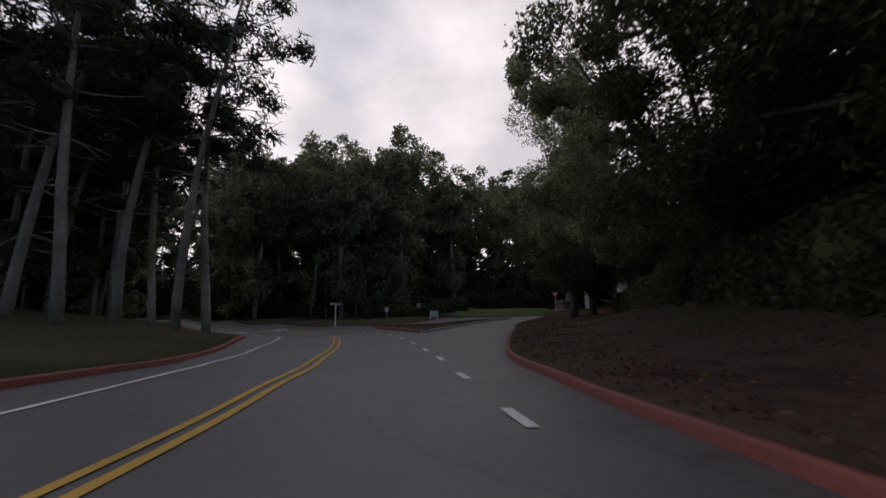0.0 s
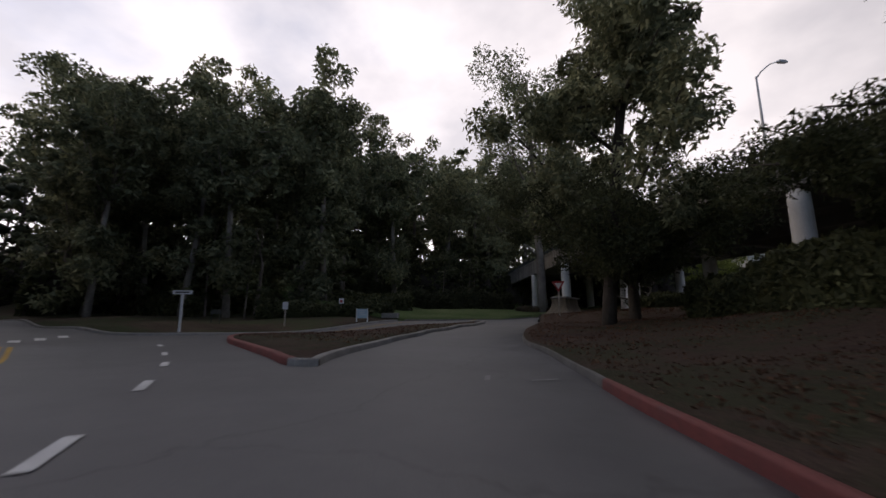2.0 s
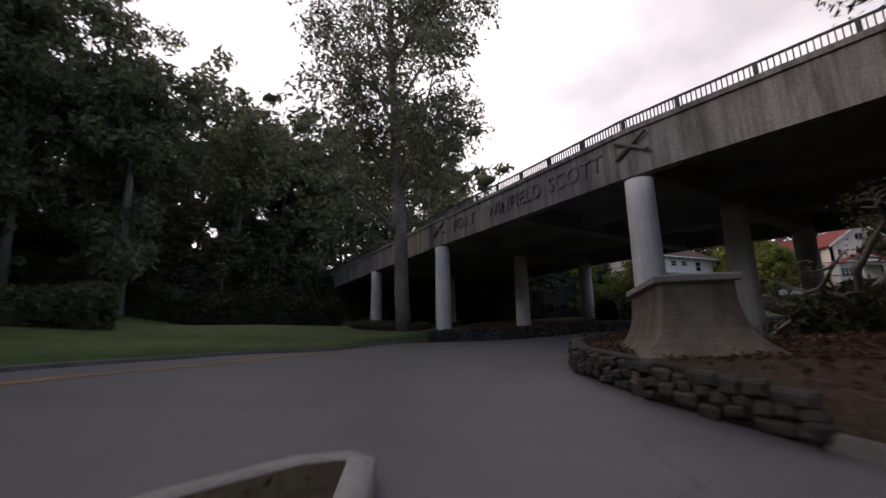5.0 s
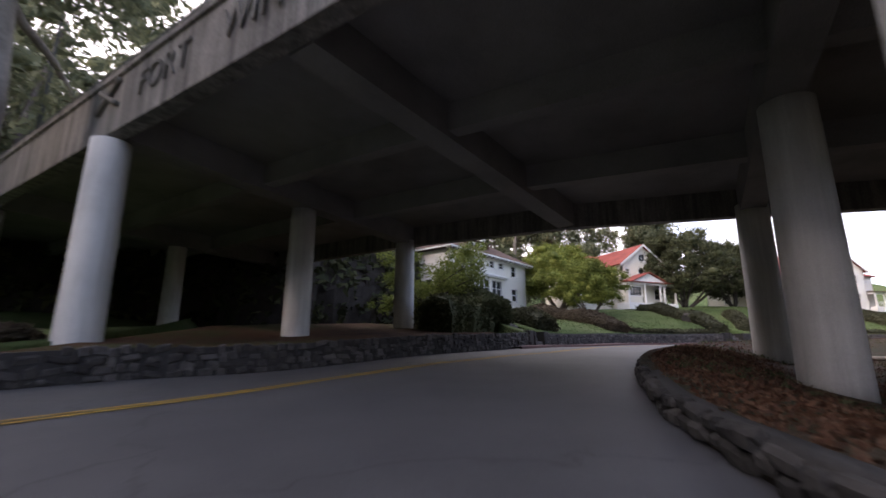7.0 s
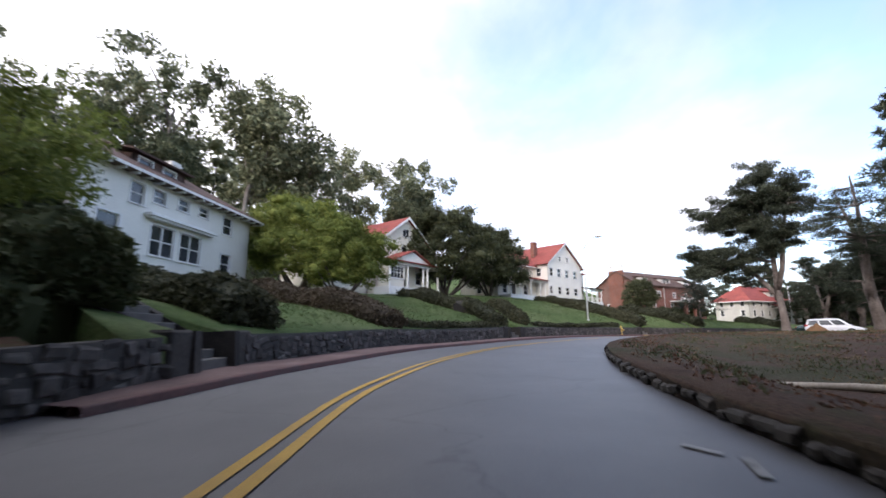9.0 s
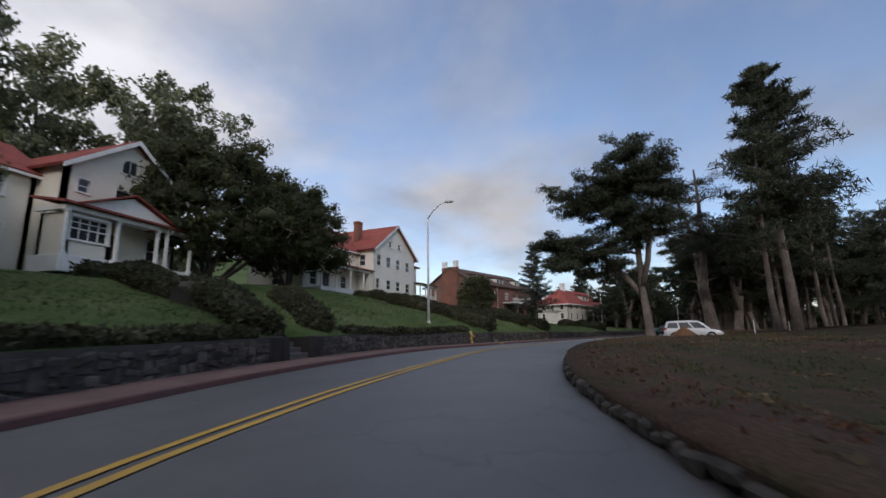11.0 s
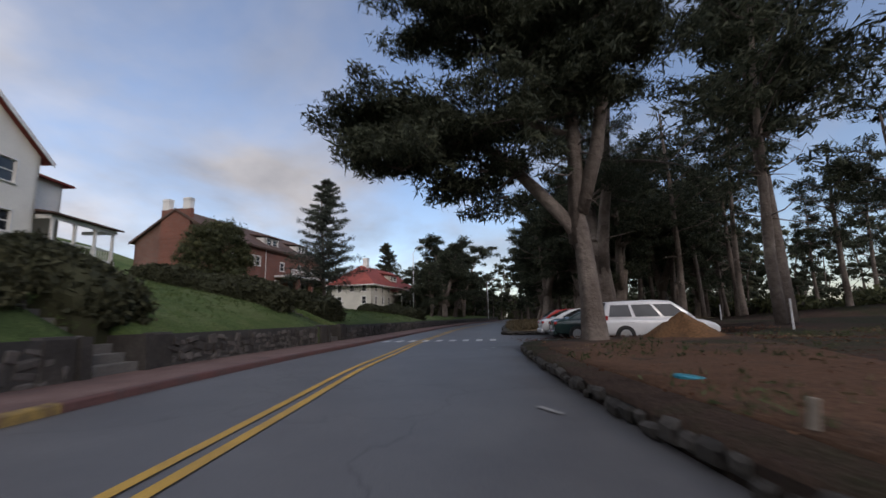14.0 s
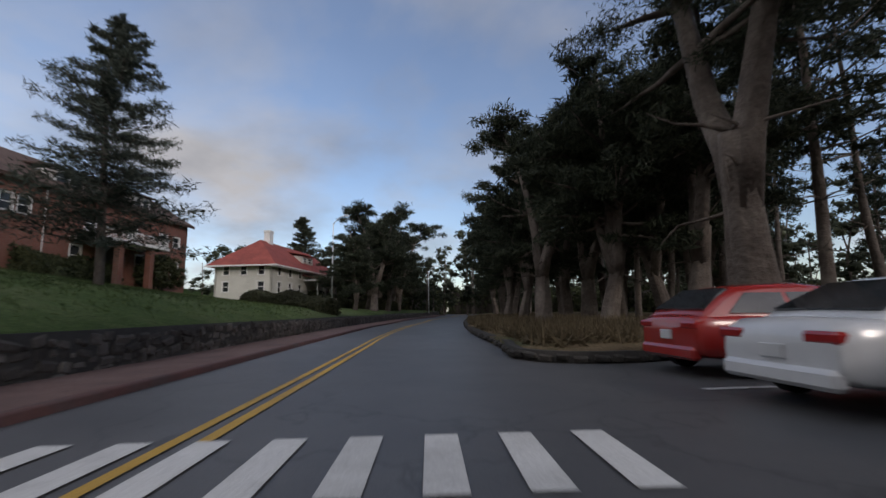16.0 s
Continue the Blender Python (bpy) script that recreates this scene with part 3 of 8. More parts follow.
WOOD_EDGE = NW_KERB[NW_KERB[:, 1] <= 60.5]


def terrain(name, outline, rise, material, label, category, spacing=2.5, skirt=0.6):
    """A sheet inside an outline; rise(x, y) is its height over the road's level. Its edge goes down into the ground."""
    outline = np.array(outline, float)
    if np.linalg.norm(outline[0] - outline[-1]) < 1e-6:
        outline = outline[:-1]
    lo, hi = outline.min(0), outline.max(0)
    gx, gy = np.meshgrid(np.arange(lo[0], hi[0], spacing), np.arange(lo[1], hi[1], spacing))
    g = np.stack([gx.ravel(), gy.ravel()], 1) + RNG.uniform(-0.3, 0.3, (gx.size, 2)) * spacing * 0.5
    inside = np.zeros(len(g), bool)
    j = len(outline) - 1
    for i in range(len(outline)):
        (xi, yi), (xj, yj) = outline[i], outline[j]
        hit = ((yi > g[:, 1]) != (yj > g[:, 1])) & (g[:, 0] < (xj - xi) * (g[:, 1] - yi) / (yj - yi + 1e-12) + xi)
        inside ^= hit
        j = i
    closed = np.vstack([outline, outline[:1]])
    g = g[inside]
    g = g[near_line(g, closed) > spacing * 0.3]
    pts = [Vector(p) for p in outline] + [Vector(p) for p in g]
    n = len(outline)
    vs, _, fs, ov, _, _ = delaunay_2d_cdt(pts, [(i, (i + 1) % n) for i in range(n)], [tuple(range(n))], 1, 1e-4)
    xy = np.array([(p.x, p.y) for p in vs])
    z = road_z(xy[:, 0], xy[:, 1]) + rise(xy[:, 0], xy[:, 1])
    verts = [(*p, h) for p, h in zip(xy.tolist(), z.tolist())]
    faces = [tuple(f) for f in fs]
    edge = {}
    for f in faces:
        for a, b in zip(f, f[1:] + f[:1]):
            edge[(a, b)] = edge.get((a, b), 0) + 1
    rim = [(a, b) for (a, b) in edge if (b, a) not in edge]
    low = {}
    for a, b in rim:
        for k in (a, b):
            if k not in low:
                low[k] = len(verts)
                verts.append((verts[k][0], verts[k][1], verts[k][2] - skirt))
        faces.append((b, a, low[a], low[b]))
    me = bpy.data.meshes.new(name)
    me.from_pydata(verts, [], faces)
    me.materials.append(material)
    me.polygons.foreach_set("use_smooth", np.ones(len(me.polygons), bool))
    return tagged(new(name, me), label, category, kind="structure")


def lumps(x, y, size, amount):
    x, y = np.asarray(x, float), np.asarray(y, float)
    return amount * np.array([noise.noise((a / size, b / size, 0.7)) for a, b in zip(x.ravel(), y.ravel())])


# the wide land and the road sheet
gx, gy = np.meshgrid(np.concatenate([np.linspace(-1500, -150, 10), np.linspace(-120, 200, 20), np.linspace(240, 1500, 10)]), np.concatenate([np.linspace(-1500, -90, 10), np.linspace(-60, 160, 14), np.linspace(200, 1500, 10)]))
gz = road_z(gx, gy) - 1.2
reach = np.hypot(gx.ravel() + 10, gy.ravel() - 60) + 1
gz = gz + 60 * smooth(reach, 130, 420) * smooth((-0.9 * (gx.ravel() + 10) + 0.3 * (gy.ravel() - 60)) / reach, 0.15, 0.6)
rows_n, cols_n = gx.shape
quads = [(r * cols_n + c, r * cols_n + c + 1, (r + 1) * cols_n + c + 1, (r + 1) * cols_n + c) for r in range(rows_n - 1) for c in range(cols_n - 1)]
ground = new("ground", mesh_np("ground", np.stack([gx.ravel(), gy.ravel(), gz], 1), quads, M_FOREST, True))
tagged(ground, "wide dark forest floor that reaches the horizon", "ground", kind="structure")
gx, gy = np.meshgrid(np.arange(-118, 190, 1.1), np.arange(-40, 112, 1.1))
gz = road_z(gx, gy)
flat = np.stack([gx.ravel(), gy.ravel()], 1)
east = np.vstack([SLIP_RIGHT, BAY[:7], [(71, 40), (66, -30), (52, -70), (46, -14)]])
gz = gz - 1.6 * (in_outline(flat, east) & (near_line(flat, SLIP_RIGHT) > 1.3))
rows_n, cols_n = gx.shape
quads = [(r * cols_n + c, r * cols_n + c + 1, (r + 1) * cols_n + c + 1, (r + 1) * cols_n + c) for r in range(rows_n - 1) for c in range(cols_n - 1)]
road = new("road", mesh_np("road", np.stack([gx.ravel(), gy.ravel(), gz], 1), quads, M_ASPHALT, True))
tagged(road, "worn grey asphalt road with tarred cracks", "road", kind="structure")


def nw_rise(x, y):
    d = near_line(np.stack([x, y], 1), WOOD_EDGE)
    far = np.hypot(np.asarray(x) + 18, np.asarray(y) - 54)
    return 0.14 + 0.06 * smooth(d, 0, 3) * d.clip(0, 8) + 14 * smooth(far, 26, 100) * smooth(d, 3, 26) + lumps(x, y, 6, 0.25) * smooth(d, 0.5, 4)


terrain("verge_northwest", np.vstack([WOOD_EDGE, [(WOOD_EDGE[-1][0] - 0.3, WOOD_EDGE[-1][1] + 0.3), (-130, 64), (-130, 46)]]), nw_rise, M_FOREST, "dark forest floor with leaf litter behind the kerb", "verge", 3.0)


def sw_rise(x, y):
    d = near_line(np.stack([x, y], 1), SW_KERB)
    return 0.14 + 0.10 * d.clip(0, 12) + lumps(x, y, 5, 0.15) * smooth(d, 0.5, 3)


# grass and litter tones carry the pines' shade, painted into the colour
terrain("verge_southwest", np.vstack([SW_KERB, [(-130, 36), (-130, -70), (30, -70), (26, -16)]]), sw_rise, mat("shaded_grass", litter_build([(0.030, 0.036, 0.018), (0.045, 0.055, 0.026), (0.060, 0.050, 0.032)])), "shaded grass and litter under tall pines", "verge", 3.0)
terrain("traffic_island", ISLAND, lambda x, y: 0.15 + 0 * np.asarray(x), M_DIRT, "dark planted traffic island inside a painted kerb", "traffic island", 1.5)


def north_rise(x, y):
    """Lawn left of the bridge, then a walled bed under it."""
    x, y = np.asarray(x, float), np.asarray(y, float)
    d = np.minimum(near_line(np.stack([x, y], 1), LEFT_KERB), near_line(np.stack([x, y], 1), LAWN_EDGE))
    bed = smooth(x, -16.5, -12.6)
    lawn = 0.14 + 0.13 * d.clip(0, 10) + 13 * smooth(d, 18, 80)
    return lawn * (1 - bed) + (0.66 + 0.08 * d.clip(0, 14) + lumps(x, y, 3, 0.12)) * bed


def bank_rise(x, y):
    x, y = np.asarray(x, float), np.asarray(y, float)
    d = near_line(np.stack([x, y], 1), WALL)
    top = np.interp(x, [0, 12, 20, 36, 50, 60, 70, 80, 95, 110, 140], [2.0, 2.1, 2.2, 3.0, 3.8, 3.4, 3.0, 2.7, 2.1, 1.5, 1.0])
    more = np.interp(x, [0, 20, 36, 50, 62, 80, 105, 140], [1.2, 1.3, 1.1, 0.9, 1.2, 1.2, 0.9, 0.5])
    return 0.84 + top * (0.15 * smooth(d, 0, 3) + 0.85 * np.clip(d / 12, 0, 1) ** 0.9) + more * smooth(d, 9, 21) + 22 * smooth(d, 34, 110)


wall_bed = WALL[WALL[:, 0] < 5.0]
terrain("lawn_northwest", np.vstack([LAWN_EDGE, [(-13.05, 95), (-13.05, 165), (-130, 165), (-130, 64.1)]]), north_rise, M_LAWN, "green lawn behind a low kerb beside the overpass", "lawn", 2.5)
terrain("bed_north", np.vstack([wall_bed, [(5.0, 100), (5.0, 165), (-13.0, 165)]]), north_rise, M_LITTER, "bare dark soil bed behind the stone wall under the overpass", "planting bed", 2.0)
bank_line = WALL[(WALL[:, 0] >= 5.0)]
STAIRS = []
for sx, half in ((7.8, 0.8), (33.7, 0.75), (57.7, 0.75), (70.0, 0.75)):
    i = int(np.argmin(abs(bank_line[:, 0] - sx)))
    tang = bank_line[i + 1] - bank_line[i - 1]
    tang /= np.linalg.norm(tang)
    inward = np.array([-tang[1], tang[0]])
    foot = np.array([sx, np.interp(sx, bank_line[:, 0], bank_line[:, 1])])
    keep = abs((bank_line - foot) @ tang) > half + 0.35
    cut_at = int(np.sum(((bank_line - foot) @ tang)[keep] < 0))
    notch = np.array([foot - tang * half, foot - tang * half + inward * 2.4, foot - tang * half + inward * 4.8, foot + tang * half + inward * 4.8, foot + tang * half + inward * 2.4, foot + tang * half])
    bank_line = np.vstack([bank_line[keep][:cut_at], notch, bank_line[keep][cut_at:]])
    STAIRS.append((*foot, math.degrees(math.atan2(tang[1], tang[0])), half))
terrain("lawn_bank", np.vstack([bank_line, [(165, 120), (165, 230), (5.02, 230)]]), bank_rise, M_LAWN, "steep mown lawn bank above the stone retaining wall", "lawn", 2.2, 2.2)

RIGHT_EDGE = np.vstack([SLIP_RIGHT, BAY[:1]])


def east_rise(x, y):
    x, y = np.asarray(x, float), np.asarray(y, float)
    d = near_line(np.stack([x, y], 1), RIGHT_EDGE)
    h = np.interp(y + 0.3 * (x - 10).clip(0, 60), [20, 54, 57, 61, 66, 200], [0.14, 0.16, 0.48, 0.44, 0.26, 0.24])
    back = 2.6 * smooth(d, 3, 16) * smooth(52 - y, -6, 14)
    # a hollow runs away under the overpass, and the grove floor is nearly level
    hollow = 0.95 * smooth(d, 0.6, 5) * smooth(y, 62, 74) * (1 - smooth(x, 20, 44))
    return h + back - hollow + 0.02 * d.clip(0, 25) + lumps(x, y, 2.5, 0.12) * smooth(d, 0.6, 2)


bay = np.array(BAY, float)
terrain("verge_east", np.vstack([SLIP_RIGHT, bay[:7], [(71, 40), (66, -30), (66, -70), (52, -70), (46, -14)]]), east_rise, M_DIRT, "rough dirt verge with leaf litter and patchy grass", "verge", 1.8)
terrain("verge_grove", np.vstack([bay[6:], FAR_RIGHT, [(190, 20), (190, -70), (66.05, -70), (66.05, -30), (71.05, 40)]]), lambda x, y: 0.22 + 0.03 * near_line(np.stack([x, y], 1), np.vstack([bay[6:], FAR_RIGHT])).clip(0, 20) + lumps(x, y, 3, 0.1), M_DRYGRASS, "dry grass and needles under the cypress grove", "verge", 3.0)


BED = spline([(46.0, 88.8), (51, 87.9), (56, 86.8), (60.6, 85.4), (61.6, 83.4), (60.6, 80.6), (57, 80.8), (52.5, 83.6), (48, 86.2), (46.0, 88.8)], 0.8)
terrain("bark_chip_bed", BED, lambda x, y: east_rise(x, y) + 0.035, M_RUST, "rust-brown bark chips and needles under the cypress", "verge", 0.9, 0.12)


def ribbon(name, line, d0, d1, z, material, label, category, height=None):
    """A band along a plan line between two offsets, z over the road; with a height it is a solid kerb."""
    a, b = offset_line(line, d0), offset_line(line, d1)
    za, zb = road_z(a[:, 0], a[:, 1]), road_z(b[:, 0], b[:, 1])
    n = len(line)
    if height is None:
        v = np.vstack([np.c_[a, za + z], np.c_[b, zb + z]])
        f = [(i, n + i, n + i + 1, i + 1) for i in range(n - 1)]
    else:
        c = min(0.03, height * 0.3)
        w = (d1 - d0)
        m1, m2 = offset_line(line, d0 + np.sign(w) * c), offset_line(line, d1 - np.sign(w) * c)
        v = np.vstack([np.c_[a, za + z - 0.3], np.c_[a, za + z + height - c], np.c_[m1, za + z + height], np.c_[m2, zb + z + height], np.c_[b, zb + z + height - c], np.c_[b, zb + z - 0.3]])
        f = [(k * n + i, (k + 1) * n + i, (k + 1) * n + i + 1, k * n + i + 1) for k in range(5) for i in range(n - 1)]
    return tagged(new(name, mesh_np(name, v, f, material)), label, category, kind="structure")


def cut(line, x0=-1e9, x1=1e9, y0=-1e9, y1=1e9):
    return line[(line[:, 0] >= x0) & (line[:, 0] <= x1) & (line[:, 1] >= y0) & (line[:, 1] <= y1)]


ribbon("kerb_southwest", SW_KERB, -0.12, 0.14, 0, M_REDKERB, "red-painted kerb with worn paint", "kerb", 0.15)
ribbon("kerb_northwest", WOOD_EDGE, -0.14, 0.12, 0, M_KERB, "grey concrete kerb", "kerb", 0.15)
ribbon("kerb_slip_south", cut(SLIP_RIGHT, y1=36.3), -0.10, 0.05, 0, M_REDKERB, "red-painted kerb beside leaf litter", "kerb", 0.15)
ribbon("kerb_slip_north", cut(SLIP_RIGHT, y0=35.8, y1=56.5), -0.12, 0.05, 0, M_KERB_DARK, "grey concrete kerb beside leaf litter", "kerb", 0.15)
ribbon("kerb_lawn", LAWN_EDGE, -0.10, 0.14, 0, M_KERB_DARK, "low dark concrete kerb along the lawn", "kerb", 0.14)
ribbon("kerb_left", cut(LEFT_KERB, x0=4.5, x1=160), -0.08, 0.12, 0, M_REDKERB_OLD, "dull red-painted kerb along the pavement", "kerb", 0.13)
pave = cut(LEFT_KERB, x0=4.5, x1=160)
ribbon("kerb_yellow_mark", cut(LEFT_KERB, x0=52.6, x1=54.4), -0.085, 0.14, 0, M_WORN_YELLOW, "short stretch of kerb with worn yellow paint", "kerb", 0.136)
ribbon("pavement", pave, 0.12, 2.3, 0.125, M_PAVER, "narrow red-brown pavement at the foot of the wall", "pavement")
ribbon("kerb_island", ISLAND, -0.02, 0.2, 0, M_KERB, "pale kerb round the traffic island", "kerb", 0.16)
tip = ISLAND[-int(len(ISLAND) * 0.38):-2]
ribbon("kerb_island_red", tip, -0.035, 0.19, 0, M_REDKERB, "red-painted kerb at the tip of the traffic island", "kerb", 0.172)

# road markings
yc = cut(CENTRE, x0=-60, x1=182)
ribbon("centre_line_outer", yc, 0.07, 0.19, 0.014, M_YELLOW, "yellow centre line, one of a double", "road marking")
ribbon("centre_line_inner", yc, -0.20, -0.07, 0.014, M_YELLOW, "yellow centre line, one of a double", "road marking")
YEL_A = spline([(30, -5), (18, 8.5), (12.4, 14.9), (8.4, 18.8), (6.7, 20.5), (4.7, 22.2), (2.4, 24.2), (-0.3, 26.4), (-3.6, 28.8), (-7.4, 30.9), (-11.6, 32.4), (-16, 33.6)])
ribbon("main_line_outer", YEL_A, 0.07, 0.19, 0.014, M_YELLOW, "yellow centre line, one of a double", "road marking")
ribbon("main_line_inner", YEL_A, -0.20, -0.07, 0.014, M_YELLOW, "yellow centre line, one of a double", "road marking")
WHITE_A = spline([(16, 7), (9, 14.5), (4.5, 18.7), (3.1, 19.7), (0.7, 21.4), (-2.9, 24.1), (-5.0, 26.2), (-7.6, 27.8), (-10.4, 29.1), (-14.2, 30.1), (-20, 30.4), (-30, 31.0), (-45, 32.2)])
ribbon("edge_line", WHITE_A, -0.06, 0.06, 0.014, M_WHITE, "thin white edge line", "road marking")


def stripe(name, x, y, heading, length, width, material, label, group="", skew=0.0):
    """A painted bar, laid on the road."""
    d = np.array([math.cos(heading), math.sin(heading)])
    n = np.array([-d[1], d[0]])
    k = 6
    a = np.array([(x, y)]) + np.linspace(-length / 2, length / 2, k)[:, None] * d
    l, r = a + n * width / 2 + d * skew, a - n * width / 2 - d * skew
    v = np.vstack([np.c_[l, road_z(l[:, 0], l[:, 1]) + 0.016], np.c_[r, road_z(r[:, 0], r[:, 1]) + 0.016]])
    f = [(i, i + 1, k + i + 1, k + i) for i in range(k - 1)]
    return tagged(new(name, mesh_np(name, v, f, material)), label, "road marking", group, "structure")


dash_line = spline([(22, 10.8), (16.4, 16.2), (10.4, 21.6), (8.1, 23.7), (5.3, 26.1), (2.6, 28.3), (-0.2, 30.3), (-3.4, 32.4), (-6.6, 34.2), (-11, 36.2), (-16, 38.2)], 0.2)
run = np.r_[0, np.cumsum(np.linalg.norm(np.diff(dash_line, axis=0), axis=1))]
for s in np.arange(1.2, run[-1], 3.55):
    i = int(np.argmin(abs(run - s)))
    d = dash_line[min(i + 1, len(run) - 1)] - dash_line[i - 1]
    stripe("lane_dash", *dash_line[i], math.atan2(d[1], d[0]), 1.05, 0.15, M_WHITE, "short white lane dash", "lane dashes")
cw_dir = math.atan2(-1.9, 6.2)
for k in range(10):
    u = 3.15 - 0.68 * k
    stripe("crossing_bar", 69.6 + u * 0.27, 87.55 + u * 0.96, cw_dir, 1.35, 0.3, M_WHITE, "white bar of the pedestrian crossing", "crossing bars")
for k in range(7):
    stripe("far_crossing_bar", -18.4 - 0.95 * k, 30.7 + 1.15 * k, math.radians(165), 1.5, 0.4, M_WHITE, "white bar of the far pedestrian crossing", "far crossing bars")
for k in range(8):
    stripe("yield_tooth", -8.1 + 0.34 * k, 53.4 + 0.03 * k, math.radians(90), 0.45, 0.16, M_WORN, "worn white yield mark across the slip road", "yield marks")
for px_, py_ in ((65.0, 82.6), (67.8, 82.1), (70.6, 81.4)):
    stripe("parking_line", px_ - 0.5, py_ - 2.0, math.radians(76), 4.6, 0.1, M_WHITE, "thin white parking line", "parking lines")
for mx, my, a, l in ((7.4, 83.5, 0.3, 0.5), (7.7, 83.9, 1.2, 0.35), (39.6, 90.5, 0.1, 0.45), (39.9, 90.4, 1.3, 0.35), (1.9, 36.0, 0.8, 0.5), (1.0, 35.7, 2.0, 0.5), (52.4, 88.9, 0.2, 0.5), (-5.2, 70.2, 0.4, 0.5), (62.6, 86.9, 0.4, 0.6), (63.4, 86.3, 0.0, 0.4)):
    stripe("survey_mark", mx, my, a, l, 0.09, M_WORN, "faded white spray-painted survey mark", "survey marks")

# ---- overpass ----
NEAR_EDGE = [(40, 25, 9.3), (22, 45.6, 9.4), (8.6, 59.6, 9.45), (-2.3, 70.5, 9.62), (-7.4, 77.8, 9.95), (-12.6, 85.0, 10.25), (-21.2, 96.4, 10.4), (-33, 112, 10.5), (-52, 138, 10.5)]
FAR_EDGE = [(60, 47, 9.1), (42, 64, 9.1), (20.5, 75.0, 9.1), (10.6, 81.2, 9.05), (5.5, 86.4, 9.35), (0.1, 95.0, 9.85), (-8, 108, 10.2), (-19, 125, 10.2), (-38, 152, 10.2)]


def between(s, k):
    """A point of the deck: s along it in bays, k across it from 0 to 1."""
    i = min(int(s), len(NEAR_EDGE) - 2)
    f = s - i
    a = Vector(NEAR_EDGE[i]).lerp(Vector(NEAR_EDGE[i + 1]), f)
    b = Vector(FAR_EDGE[i]).lerp(Vector(FAR_EDGE[i + 1]), f)
    return a.lerp(b, k)


def beam_along(p, q, half, z0, z1, shape):
    """An upright-sided beam between two points; z from each point's own level."""
    d = (q - p)
    d.z = 0
    d.normalize()
    n = Vector((-d.y, d.x, 0)) * half
    pts = []
    for c in (p, q):
        for z in (z0, z1):
            for sgn in (-1, 1):
                pts.append(c + n * sgn + Vector((0, 0, z)))
    shape.add(pts, [(0, 1, 3, 2), (4, 6, 7, 5), (0, 2, 6, 4), (1, 5, 7, 3), (0, 4, 5, 1), (2, 3, 7, 6)])


overpass = thing("overpass", Matrix(), "concrete highway overpass on round columns with a steel railing", "bridge")
N_BAY = len(NEAR_EDGE) - 1
deck = Shape()
st = [i / 4 for i in range(N_BAY * 4 + 1)]
v, f = [], []
for s in st:
    a, b = between(s, 0.0), between(s, 1.0)
    v += [a + Vector((0, 0, 1.12)), b + Vector((0, 0, 1.12)), b + Vector((0, 0, 1.8)), a + Vector((0, 0, 1.8))]
for i in range(len(st) - 1):
    for k in range(4):
        f.append((4 * i + k, 4 * i + (k + 1) % 4, 4 * i + 4 + (k + 1) % 4, 4 * i + 4 + k))
deck.add(v, f)
part("deck_slab", deck, M_CONC_DARK, overpass, "sooty concrete deck slab")


def edge_sweep(k, half, z0, z1):
    """A beam swept along one edge of the deck."""
    pts = [between(min(q, N_BAY - 0.0001), k) for q in st]
    v, f = [], []
    for i, p in enumerate(pts):
        d = pts[min(i + 1, len(pts) - 1)] - pts[max(i - 1, 0)]
        d.z = 0
        d.normalize()
        n = Vector((-d.y, d.x, 0)) * half
        v += [p - n + Vector((0, 0, z0)), p + n + Vector((0, 0, z0)), p + n + Vector((0, 0, z1)), p - n + Vector((0, 0, z1))]
    for i in range(len(pts) - 1):
        for q in range(4):
            f.append((4 * i + q, 4 * i + (q + 1) % 4, 4 * i + 4 + (q + 1) % 4, 4 * i + 4 + q))
    f += [(0, 1, 2, 3), tuple(len(v) - 4 + q for q in range(4))]
    return Shape().add(v, f)


for k in (0.0, 1.0):
    part("fascia_beam", edge_sweep(k, 0.24, 0.0, 1.92), M_CONC, overpass, "rain-stained concrete edge beam")
    part("parapet_kerb", edge_sweep(k, 0.33, 1.922, 2.14), M_CONC, overpass)
for k in (0.34, 0.67):
    for i in range(N_BAY):
        g = Shape()
        beam_along(between(i, k), between(i + 1, k), 0.24, 0.25, 1.118, g)
        part("girder", g, M_CONC_DARK, overpass)
for i in range(N_BAY + 1):
    s = float(i)
    g = Shape()
    a, b = between(min(s, N_BAY - 0.001), 0.02), between(min(s, N_BAY - 0.001), 0.98)
    beam_along(a, b, 0.42, 0.03, 1.114, g)
    part("cross_beam", g, M_CONC_DARK, overpass)


def column(x, y, z0, z1, r0=0.62, r1=0.56):
    g = Shape()
    k = 9
    g.tube([(x, y, z0 + (z1 - z0) * i / k) for i in range(k + 1)], [r0 + (r1 - r0) * i / k for i in range(k + 1)], 28)
    return part("column", g, M_COLUMN, overpass, "round painted concrete column", True)


for x, y in ((8.6, 60.0), (-2.3, 70.5), (-12.6, 85.0), (-21.2, 96.6), (-33, 112), (3.6, 75.3), (10.15, 80.85), (-6.5, 90.3), (-0.35, 94.75), (14.6, 66.0), (20.0, 74.0), (-14.2, 103.0), (-7.4, 108.6), (23, 47.0), (35, 56.5)):
    i = min(range(N_BAY * 20), key=lambda q: min((between(q / 20, kk).xy - Vector((x, y))).length for kk in (0.02, 0.5, 0.98)))
    column(x, y, rz(x, y) - 0.6, between(i / 20, 0.5).z + 0.06)

